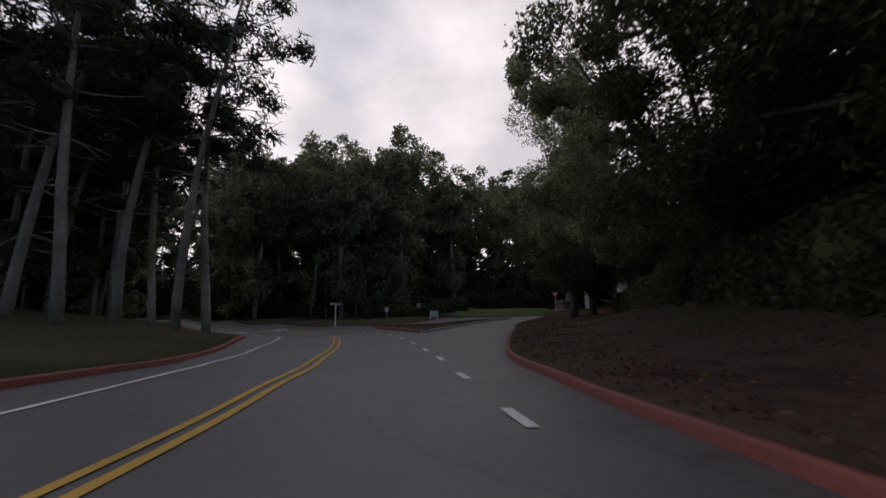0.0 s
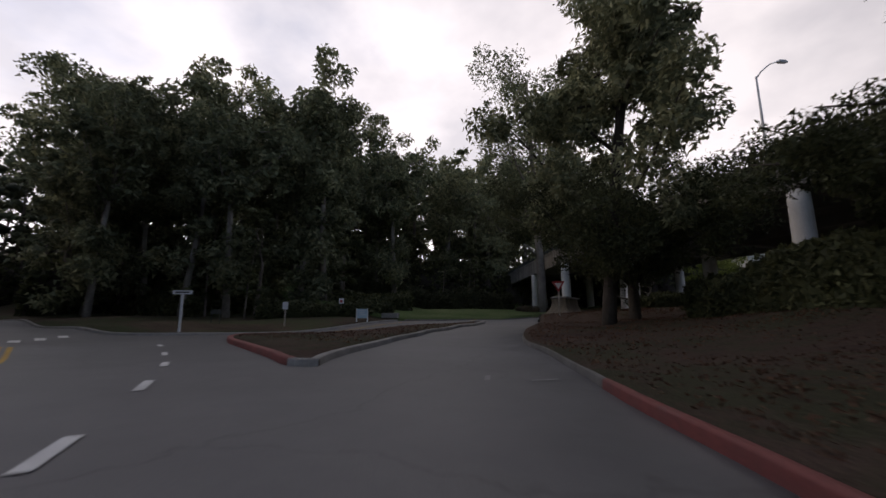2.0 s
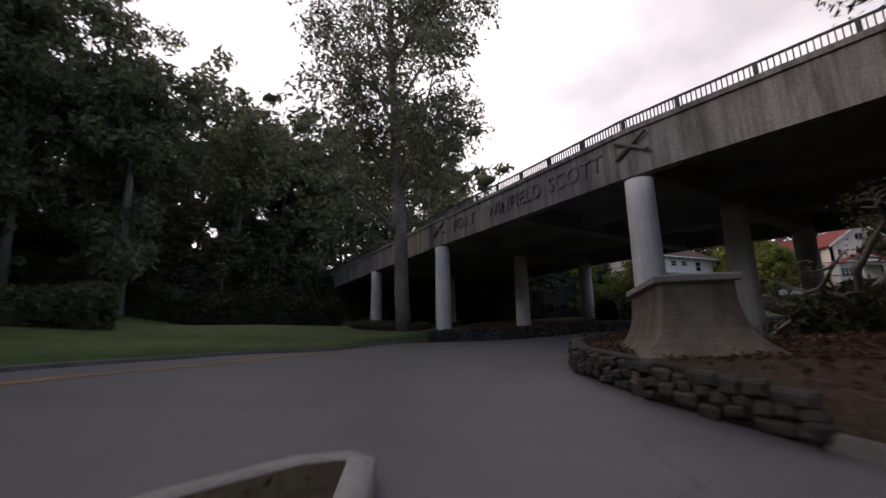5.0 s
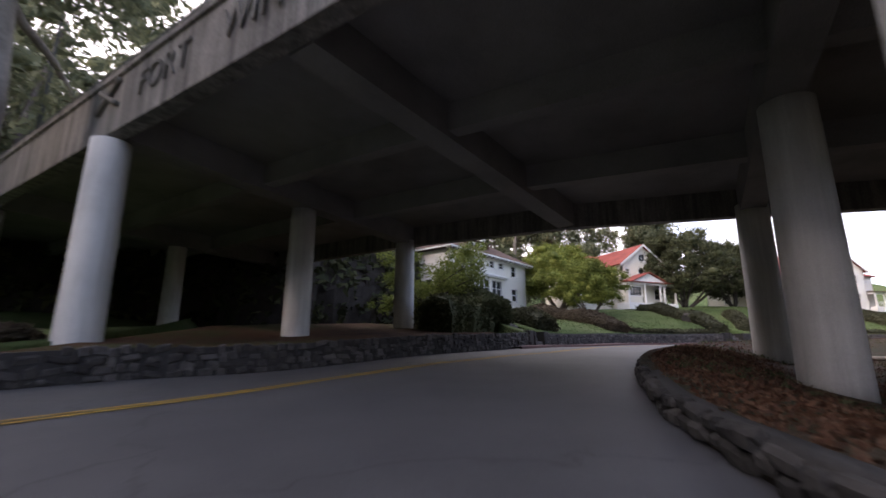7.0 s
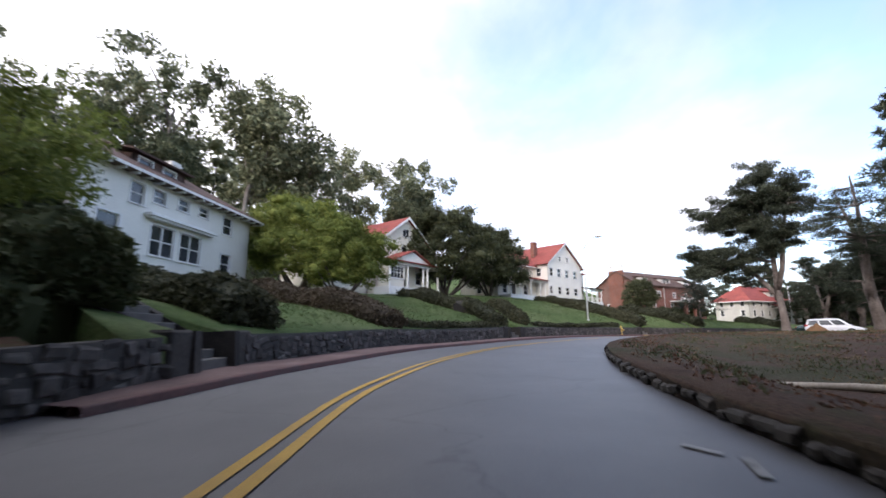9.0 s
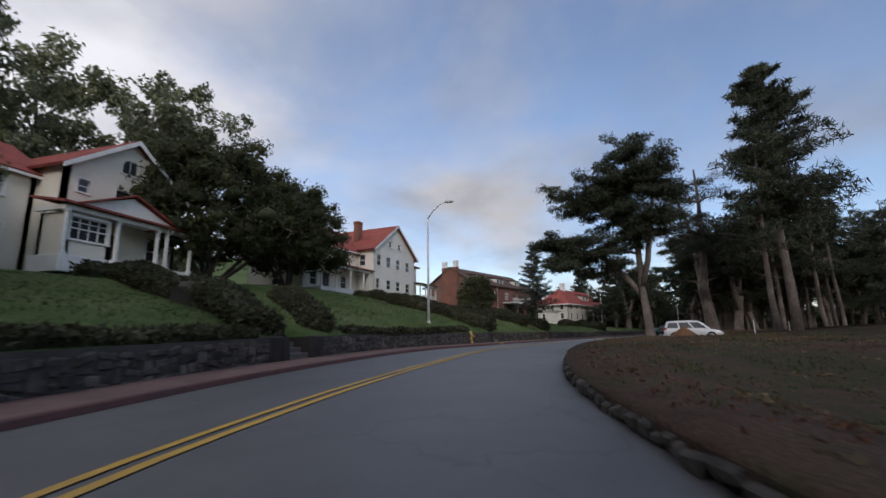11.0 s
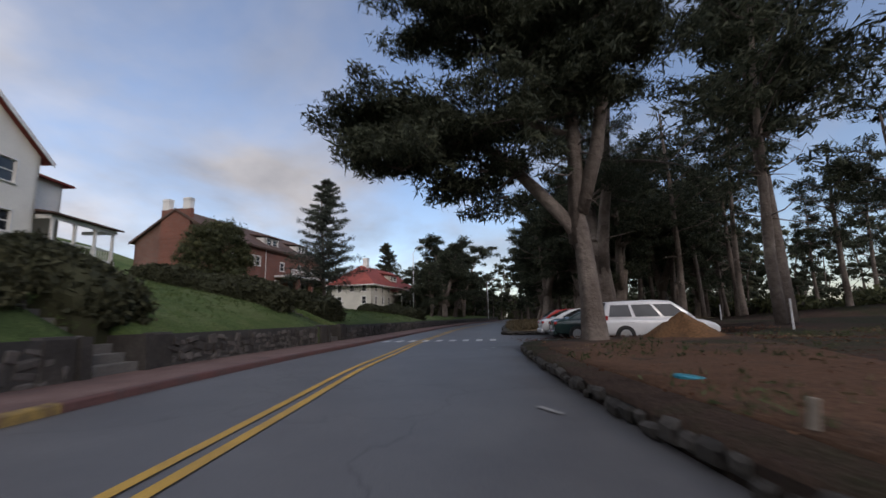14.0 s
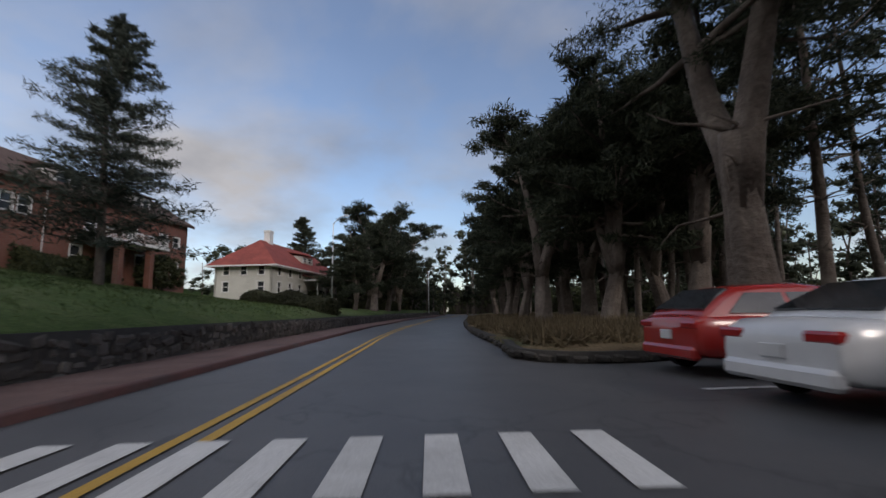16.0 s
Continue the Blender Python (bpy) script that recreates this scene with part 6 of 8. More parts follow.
        # forked trunk, one heavy limb reaching out over the road, a flat-topped crown above
        stems = [([(0, 0, -0.5), (0.0, 0.0, 0.3), (0.02, 0.05, 1.4), (0.07, 0.12, 2.8), (0.13, 0.22, 4.0), (0.16, 0.28, 4.9)], [0.62, 0.44, 0.35, 0.31, 0.29, 0.18], 26),
                 ([(0.2, 0.35, 3.5), (0.12, 0.25, 6.5), (0.05, 0.3, 9.0), (0.2, 0.4, 11.5), (0.3, 0.9, 13.7), (0.1, 0.6, 16.0), (-0.2, -0.4, 18.0)], [0.26, 0.25, 0.23, 0.20, 0.17, 0.12, 0.06], 20),
                 ([(0.08, 0.14, 3.0), (0.35, 0.55, 4.3), (0.95, 1.5, 5.7), (1.7, 2.7, 7.3), (2.8, 4.4, 8.4), (3.8, 6.0, 9.0), (4.6, 7.4, 9.4)], [0.25, 0.24, 0.22, 0.19, 0.15, 0.11, 0.05], 20),
                 ([(0.1, 0.2, 4.6), (-0.25, -0.4, 6.8), (-0.45, -0.7, 9.0), (-0.5, -1.0, 11.2), (-0.6, -1.6, 13.6), (-0.8, -2.2, 16.2)], [0.27, 0.24, 0.21, 0.18, 0.13, 0.06], 14),
                 ([(0.05, 0.3, 9.0), (0.9, 2.0, 11.0), (1.7, 3.9, 12.6), (2.2, 5.6, 13.8)], [0.17, 0.14, 0.10, 0.05], 10),
                 ([(0.15, 0.2, 7.5), (0.6, 2.2, 8.2), (1.5, 4.6, 7.6), (2.2, 6.4, 6.6)], [0.14, 0.11, 0.08, 0.04], 10)]
        for pts, rad, sides in stems:
            wood.tube([np.array(p, float) for p in pts], rad, sides, flute=0.05)
        for n, (pts, rad, _) in enumerate(stems[1:]):
            line = spline([p[:2] for p in pts], 0.25)
            hs = np.interp(np.linspace(0, 1, len(line)), np.linspace(0, 1, len(pts)), [p[2] for p in pts])
            for i in range(36 if n in (0, 2) else 23):
                t = rng.uniform(0.42 if n in (0, 2) else 0.3, 1.0)
                k = int(t * (len(line) - 1))
                s = np.array([*line[k], hs[k]])
                az = rng.uniform(0, 6.28)
                bp = limb_path(rng, s, (math.cos(az) + bias[0], math.sin(az) + bias[1], rng.uniform(-0.15, 0.35)), rng.uniform(1.5, 3.6) * (1.15 if s[2] > 12 else 0.85), 0.13, 5)
                wood.tube(bp, list(np.linspace(0.07, 0.012, len(bp))), 5)
                for q in (2, 3, 4, 5):
                    for _ in range(2):
                        C.append(bp[q] + rng.normal(size=3) * (0.45, 0.45, 0.12) + (0, 0, 0.1))
                        R.append(rng.uniform(0.5, 0.95))
        for i in range(9):
            bp = limb_path(rng, np.array([0.15, 0.25, rng.uniform(3, 8)]), out(-0.3, 0.3), rng.uniform(0.6, 1.8), 0.3, 3)
            wood.tube(bp, [0.05, 0.035, 0.02, 0.008], 5)
        per, size, droop, squash, aspect, mass = 105, 0.15, 0.35, 0.36, 0.24, 0.0
    elif kind == "fir":
        base_r = H * 0.014
        tr = limb_path(rng, (0, 0, -0.5), (0.02, 0, 1), H, 0.012, 9)
        wood.tube(tr, list(np.linspace(base_r * 1.2, 0.04, len(tr))), 9)
        low, wide = (0.4, 0.30) if H > 20 else (0.16, 0.34)
        for t in np.linspace(low, 0.985, 24):
            for i in range(rng.integers(5, 8)):
                L = H * wide * (1 - t) ** 0.62 * rng.uniform(0.55, 1.15) + 0.25
                bp = limb_path(rng, (0, 0, t * H), out(0.0, 0.5), L, 0.09, 4)
                wood.tube(bp, list(np.linspace(base_r * 0.22 * (1.2 - t), 0.012, len(bp))), 4)
                for q in (1, 2, 3, 4):
                    C.append(bp[q])
                    R.append(max(0.011 * H, L * 0.16))
        per, size, squash, aspect, mass = 40, H * 0.0125, 0.5, 0.16, 0.2
    elif kind == "oak":
        base_r = H * 0.022
        tr = limb_path(rng, (0, 0, -0.5), rng.normal(size=3) * 0.12 + (0, 0, 1), H * 0.26, 0.08, 4)
        wood.tube(tr, list(np.linspace(base_r * 1.2, base_r * 0.8, len(tr))), 9)
        for i in range(11):
            az = i * 6.28 / 11 + rng.uniform(-0.4, 0.4)
            lp = limb_path(rng, tr[-1 - (i % 2)], (math.cos(az) * 0.9, math.sin(az) * 0.9, rng.uniform(0.15, 1.3)), H * rng.uniform(0.42, 0.66), 0.16, 6)
            wood.tube(lp, list(np.linspace(base_r * 0.5, base_r * 0.07, len(lp))), 6)
            for q in range(2, 7):
                for _ in range(3):
                    C.append(lp[q] + rng.normal(size=3) * H * 0.055)
                    R.append(H * rng.uniform(0.04, 0.085))
        per, size, squash, aspect, mass = 150, H * 0.0064, 0.75, 0.5, 0.0
    elif kind == "gnarled":
        tr = limb_path(rng, (0, 0, -0.3), (0.1, -0.1, 1), H * 0.3, 0.2, 4)
        wood.tube(tr, [0.16, 0.13, 0.115, 0.105, 0.10][:len(tr)], 9)
        for i in range(6):
            lp = limb_path(rng, tr[-1 - i % 2], out(0.25, 0.9), H * rng.uniform(0.55, 0.8), 0.3, 7)
            wood.tube(lp, list(np.linspace(0.085, 0.02, len(lp))), 7)
            for q in range(2, 7):
                bp = limb_path(rng, lp[q], out(0.0, 0.8), H * rng.uniform(0.12, 0.26), 0.3, 4)
                wood.tube(bp, list(np.linspace(0.03, 0.006, len(bp))), 5)
                if q > 3:
                    C.append(bp[-1])
                    R.append(rng.uniform(0.2, 0.36))
        per, size, squash, aspect, mass = 60, 0.045, 0.7, 0.5, 0.0
    elif kind == "round":
        base_r = H * 0.02
        for i in range(6):
            az = i * 6.28 / 6 + rng.uniform(-0.4, 0.4)
            lp = limb_path(rng, (0, 0, -0.3), (math.cos(az) * 0.7, math.sin(az) * 0.7, 1), H * 0.62, 0.14, 5)
            wood.tube(lp, list(np.linspace(base_r, base_r * 0.2, len(lp))), 6)
        for i in range(230):
            az, el = rng.uniform(0, 6.28), math.asin(rng.uniform(-0.6, 1.0))
            rr = H * 0.55 * rng.uniform(0.5, 1.03) * (1 + 0.16 * math.sin(3 * az + seed) + 0.1 * math.sin(5 * az))
            C.append(np.array([math.cos(az) * math.cos(el) * rr, math.sin(az) * math.cos(el) * rr, H * 0.48 + math.sin(el) * H * 0.46 * rng.uniform(0.7, 1.08)]))
            R.append(H * rng.uniform(0.06, 0.125))
        per, size, squash, aspect, mass = 125, H * 0.0125, 0.8, 0.5, 0.5
    C, R = np.array(C), np.array(R)
    part("trunk", wood, bark, tree, smooth=True)
    lv, lf = leaf_cloud(C, R, int(per * dense), size * leaf_scale, rng, droop, squash, aspect, mass=mass)
    part("crown", mesh_np("crown", lv, lf, leaf), leaf, tree)
    return tree


def plant(proto, x, y, z, turn=0.0, scale=1.0, tall=1.0, lean=0.0):
    return copy_thing(proto, pose(x, y, z, lean, 0, turn) @ Matrix.Diagonal((scale, scale, scale * tall, 1)))


def ground_at(x, y, fn):
    return rz(x, y) + float(np.ravel(fn(np.array([x]), np.array([y])))[0])


rnd = random.Random(11)
EUC = "tall pale-barked eucalyptus with a thin drooping crown"
# eucalyptus grove on the north-west slope
protos = []
for k, (x, y) in enumerate(((-44.5, 64.0), (-35.7, 61.5), (-52.5, 53.6), (-37.5, 54.4))):
    protos.append(build_tree("eucalyptus_tree", EUC, "tree", "eucalyptus grove", M_BARK_PALE, F_EUC, 20 + k, "euc", 30.5, pose(x, y, ground_at(x, y, nw_rise if y < 62 else north_rise) - 0.3)))
spots = [(-57.3, 85.0), (-56.2, 88.8), (-66.5, 87.4), (-44.3, 89.5), (-51.5, 94.7), (-59.5, 64.1), (-65.5, 56.4), (-74.2, 60.8), (-78, 52 + 6), (-49.6, 60.4), (-31.5, 63.2), (-42.1, 104.6), (-85.0, 69.4), (-81.5, 83.6), (-70.0, 93.7), (-60.9, 104.1), (-49.9, 112.6), (-36.8, 117.1), (-41.6, 52.8), (-47.0, 47.2), (-55.0, 48.6), (-63.5, 49.5), (-72.0, 50.5)]
for i, (x, y) in enumerate(spots):
    z = ground_at(x, y, nw_rise if y < 62 else north_rise)
    plant(protos[i % 4], x + rnd.uniform(-1, 1), y + rnd.uniform(-1, 1), z - 0.3, rnd.uniform(0, 360), rnd.uniform(0.88, 1.14) * (1.2 if i < 5 else 1.0), rnd.uniform(0.95, 1.1))

for i, (x, y) in enumerate(((-37.0, 26.8), (-43.5, 27.6), (-50.0, 28.4), (-58.0, 29.2), (-68.0, 30.0))):
    plant(protos[i % 4], x, y, ground_at(x, y, sw_rise) - 0.3, 75 * i, 0.9)

# the big eucalyptus that stands in the bed beside the overpass
build_tree("eucalyptus_tree", "large eucalyptus with a mottled trunk beside the overpass", "tree", "", M_BARK_PALE, F_EUC, 41, "euc_big", 42, pose(-15.5, 84.6, ground_at(-15.5, 84.6, north_rise) - 0.4), (0.0, 0.0), 0.9, 0.75, 0.95)

build_tree("eucalyptus_tree", "tall spreading eucalyptus over the slip road", "tree", "", M_BARK_DARK, F_EUC, 44, "euc_big", 25, pose(-0.4, 51.2, ground_at(-0.4, 51.2, east_rise) - 0.4), (-0.3, -0.1), 1.05, 1.0, 2.2)

# woods behind, too dense to count
rng_w = np.random.default_rng(5)


def wood_patch(n, area, zfn, hmin, hmax, name, label, leaf, dens=1.0):
    V, F, base = [], [], 0
    tr = Shape()
    for _ in range(n):
        x, y = rng_w.uniform(*area[0]), rng_w.uniform(*area[1])
        z = zfn(x, y)
        h = rng_w.uniform(hmin, hmax)
        c = int(18 * dens)
        lev = rng_w.uniform(0.12, 1.0, c)
        cc = np.stack([x + rng_w.normal(size=c) * h * 0.1, y + rng_w.normal(size=c) * h * 0.1, z + lev * h], 1)
        v, f = leaf_cloud(cc, h * rng_w.uniform(0.05, 0.095, c), 32, h * 0.0175, rng_w, 0.4, mass=0.6)
        V.append(v)
        F.append(f + base)
        base += len(v)
        tr.tube([(x, y, z - 0.5), (x + rng_w.normal() * 0.5, y, z + h * 0.5), (x + rng_w.normal(), y, z + h * 0.85)], [h * 0.013, h * 0.009, h * 0.004], 5)
    ob = thing(name, Matrix(), label, "woods")
    ob["kind"] = "stuff"
    part("trunk_mass", tr, M_BARK, ob)["kind"] = "stuff"
    part("leaf_mass", mesh_np("leaf_mass", np.vstack(V), np.vstack(F), leaf), leaf, ob)["kind"] = "stuff"


wood_patch(60, ((-122, -60), (87, 147)), lambda x, y: ground_at(x, y, north_rise), 26, 34, "far_woods", "dense dark eucalyptus woods on the slope", F_EUC)
wood_patch(26, ((-121, -64), (53, 72)), lambda x, y: ground_at(x, y, nw_rise), 25, 33, "far_woods", "dense dark woods behind the junction", F_EUC)
wood_patch(34, ((-58, -8), (115, 158)), lambda x, y: ground_at(x, y, north_rise), 26, 35, "far_woods", "woods beyond the overpass", F_EUC)
wood_patch(14, ((-66, -33), (113, 133)), lambda x, y: ground_at(x, y, north_rise), 23, 31, "far_woods", "eucalyptus woods behind the lawn", F_EUC)
wood_patch(16, ((-132, -102), (30, 58)), lambda x, y: ground_at(x, y, sw_rise), 21, 31, "far_woods", "dark trees where the main road bends away", F_CYP)
wood_patch(38, ((-76, -31), (52, 67)), lambda x, y: ground_at(x, y, nw_rise), 6, 12, "understory", "low dark understory of the eucalyptus grove", F_OAK, 1.1)
wood_patch(30, ((-78, -24), (94, 111)), lambda x, y: ground_at(x, y, north_rise), 7, 13, "understory", "low dark understory behind the lawn", F_OAK, 1.1)
wood_patch(24, ((10, 58), (140, 184)), lambda x, y: ground_at(x, y, bank_rise), 17, 23, "far_woods", "eucalyptus woods behind the houses", F_EUC)
wood_patch(40, ((-121, -36), (-14, 23)), lambda x, y: ground_at(x, y, sw_rise), 21, 32, "far_woods", "dark pine woods beyond the shaded grass", F_CYP)
wood_patch(26, ((-105, -52), (10, 28)), lambda x, y: ground_at(min(x, -60), y, sw_rise), 19, 28, "far_woods", "dark woods along the main road", F_CYP)
wood_patch(46, ((105, 201), (-10, 44)), lambda x, y: rz(x, y) + 0.3, 14, 24, "far_woods", "dark cypress woods behind the grove", F_CYP, 1.2)
wood_patch(44, ((152, 211), (48, 105)), lambda x, y: rz(x, y) + 0.3, 12, 19, "far_woods", "dark trees where the road bends away", F_CYP, 1.2)
wood_patch(40, ((66, 128), (4, 44)), lambda x, y: rz(x, y) + 0.3, 8, 16, "far_woods", "low dark woods behind the cypress grove", F_CYP, 1.3)
wood_patch(22, ((27, 100), (-41, 34)), lambda x, y: rz(x, y) + 0.3, 12, 22, "far_woods", "dark woods east of the slip road", F_OAK, 1.2)

wood_patch(54, ((-66, -27), (-8, 26)), lambda x, y: ground_at(x, y, sw_rise), 15, 26, "far_woods", "dark wood behind the roadside pines", F_CYP, 1.3)
wood_patch(20, ((-34, -24), (2, 24)), lambda x, y: ground_at(x, y, sw_rise), 3, 7, "understory", "low dark scrub behind the roadside pines", F_OAK, 1.0)

# tall pines on the shaded grass
PINE = "tall leaning pine with a bare trunk and ragged crown"
pines = [build_tree("pine_tree", PINE, "tree", "roadside pines", M_BARK_PALE, F_CYP, 60 + k, "pine", 25, pose(x, y, ground_at(x, y, sw_rise) - 0.3)) for k, (x, y) in enumerate(((-13.6, 24.4), (-16.8, 22.2), (-12.6, 18.8)))]
for i, (x, y) in enumerate(((-17.2, 17.3), (-15.2, 14.7), (-21.7, 19.9), (-25.5, 23.9), (-30.2, 17.1), (-19.4, 24.9), (-27.6, 20.4), (-33.5, 24.6), (-13.2, 26.1))):
    plant(pines[i % 3], x, y, ground_at(x, y, sw_rise) - 0.3, rnd.uniform(-50, 50), rnd.uniform(0.85, 1.05), rnd.uniform(0.9, 1.05))

# dark evergreen oaks over the slip road
OAK = "dense dark evergreen oak over leaf litter"
oaks = [build_tree("oak_tree", OAK, "tree", "slip road oaks", M_BARK_DARK, F_OAK, 80 + k, "oak", h, pose(x, y, ground_at(x, y, east_rise) - 0.3), dense=2.3) for k, (x, y, h) in enumerate(((13.9, 33.2, 15.5), (13.2, 43.4, 13.5), (0.4, 53.6, 13.0)))]
for i, (x, y, s) in enumerate(((21.2, 26.2, 1.1), (20.8, 35.5, 1.1), (18.6, 39.4, 1.0), (20.0, 50.0, 0.85), (20.3, 44.1, 1.1), (29.2, 20.7, 1.1))):
    plant(oaks[i % 3], x, y, ground_at(x, y, east_rise) - 0.3, rnd.uniform(0, 360), s, rnd.uniform(0.95, 1.1))

# cypress grove beyond the car park
CYL = "big cypress with a fluted trunk and flat dark crown"
build_tree("cypress_tree", "forked cypress with a heavy limb and flat dark crown", "tree", "", M_BARK, F_CYP, 100, "wide_cypress", 19, pose(61.15, 83.35, rz(61.15, 83.35) + 0.15), (0.1, 0.3))
cyps = [build_tree("cypress_tree", CYL, "tree", "cypress grove", M_BARK, F_CYP, 101 + k, "cypress", h, pose(x, y, rz(x, y) + 0.1), bb, th, 0.42 if k < 1 else 1.0, 5.0 if k < 1 else 1.0) for k, (x, y, h, bb, th) in enumerate(((74.8, 74.6, 22, (-0.1, 0.2), 0.9), (91.0, 68.0, 18, (0, 0.1), 0.9), (83.7, 72.5, 16.5, (0, 0.2), 0.8)))]
for i, (x, y, s) in enumerate(((89.0, 72.8, 0.9), (96.0, 70.4, 0.95), (100.2, 63.6, 1.0), (104.9, 67.2, 0.95), (113.1, 62.0, 1.0), (121.7, 58.1, 1.05), (108.0, 52.8, 1.0), (97.3, 49.1, 1.0), (80.5, 70.2, 0.95), (86.0, 66.4, 1.05), (124.0, 76.8, 0.98), (132.0, 73.6, 1.05), (140.5, 70.0, 1.1), (118.6, 80.2, 0.8), (88.6, 60.0, 1.1), (92.6, 55.0, 1.05), (100.4, 57.4, 1.0), (111.0, 57.0, 1.05), (118.0, 52.0, 1.1),  (129.9, 55.0, 1.05), (138.0, 51.0, 1.05), (147.0, 48.0, 1.1), (134.4, 76.0, 1.0), (141.1, 72.7, 1.05), (150.2, 68.9, 1.0), (159.9, 62.9, 1.0), (129.3, 81.4, 0.7), (54.1, 68.4, 0.62), (48.7, 58.6, 0.7), (44.7, 66.5, 0.5))):
    plant(cyps[1 + i % 2], x, y, rz(x, y) + 0.1, rnd.uniform(0, 360), s * rnd.uniform(0.92, 1.05), rnd.uniform(0.95, 1.1))
firs = build_tree("conifer_tree", "tall dark conifer with a ragged pointed top", "tree", "", M_BARK, F_CYP, 130, "fir", 26.5, pose(65.7, 70.4, rz(65.7, 70.4) + 0.1))
thin = [build_tree("pine_tree", "slim grove pine with a bare trunk", "tree", "grove pines", M_BARK, F_CYP, 140 + k, "pine", 19, pose(x, y, rz(x, y) + 0.1)) for k, (x, y) in enumerate(((64.3, 72.3), (77.6, 66.6)))]
for i in range(24):
    x, y = rnd.uniform(65, 112), rnd.uniform(40, 68)
    if y > 70 - (x - 70) * 0.12:
        continue
    plant(thin[i % 2], x, y, rz(x, y) + 0.1, rnd.uniform(0, 360), rnd.uniform(0.75, 1.0), rnd.uniform(0.9, 1.1))

# trees by the houses
build_tree("conifer_tree", "blue-grey conifer with open layered branches before the brick house", "tree", "", M_BARK, F_BLUE, 131, "fir", 11.4, pose(86.6, 94.4, ground_at(86.6, 94.4, bank_rise) - 0.2))
plant(firs, 148.8, 85.7, ground_at(148.8, 85.7, bank_rise) - 0.2, 40, 0.62)
b1 = build_tree("broadleaf_tree", "rounded bright green broadleaf tree between the houses", "tree", "garden trees", M_BARK, F_BRIGHT, 150, "round", 7.0, pose(24.8, 109.8, ground_at(24.8, 109.8, bank_rise) - 0.2))
plant(b1, 25.4, 116.2, ground_at(25.4, 116.2, bank_rise) - 0.2, 60, 1.3)
d1 = build_tree("broadleaf_tree", "dense dark rounded tree on the lawn bank", "tree", "garden trees", M_BARK_DARK, F_OAK, 151, "round", 9.6, pose(52.2, 113.6, ground_at(52.2, 113.6, bank_rise) - 0.2))
plant(d1, 46.0, 116.0, ground_at(46.0, 116.0, bank_rise) - 0.2, 100, 1.2)
build_tree("broadleaf_tree", "bright green tree with bare lower limbs beside the overpass", "tree", "", M_BARK_DARK, F_BRIGHT, 152, "oak", 10.0, pose(3.5, 101.8, ground_at(3.5, 101.8, north_rise) - 0.2), leaf_scale=1.4, dense=0.9)
plant(d1, 87.1, 103.4, ground_at(87.1, 103.4, bank_rise) - 0.2, 200, 0.58, 1.15)
plant(d1, 107.2, 97.6, ground_at(107.2, 97.6, bank_rise) - 0.2, 20, 0.36)
plant(d1, 132.7, 84.0, ground_at(132.7, 84.0, bank_rise) - 0.2, 20, 0.28)
for i, (x, y, s) in enumerate(((-12.8, 114.3, 0.95), (-5.1, 117.5, 1.0), (2.6, 119.1, 0.9), (-19.6, 119.4, 1.0))):
    plant(oaks[i % 2], x, y, ground_at(x, y, north_rise) - 0.3, 70 * i, s)
for i, (x, y, s) in enumerate(((14.5, 138.5, 0.9), (21.4, 137.6, 1.12), (28.4, 135.2, 1.05), (34.7, 132.2, 0.92), (45.2, 134.0, 0.88), (50.5, 129.5, 0.84), (54.8, 125.8, 0.74), (7.7, 138.8, 0.9), (-0.2, 132.3, 0.85))):
    plant(protos[i % 4], x, y, ground_at(x, y, bank_rise) - 0.3, rnd.uniform(0, 360), s)
build_tree("gnarled_tree", "small twisted tree with pale bare limbs and thin foliage", "tree", "", M_BARK_PALE, F_OAK, 170, "gnarled", 4.6, pose(-0.9, 62.3, ground_at(-0.9, 62.3, east_rise) - 0.2), (-0.55, 0.35))


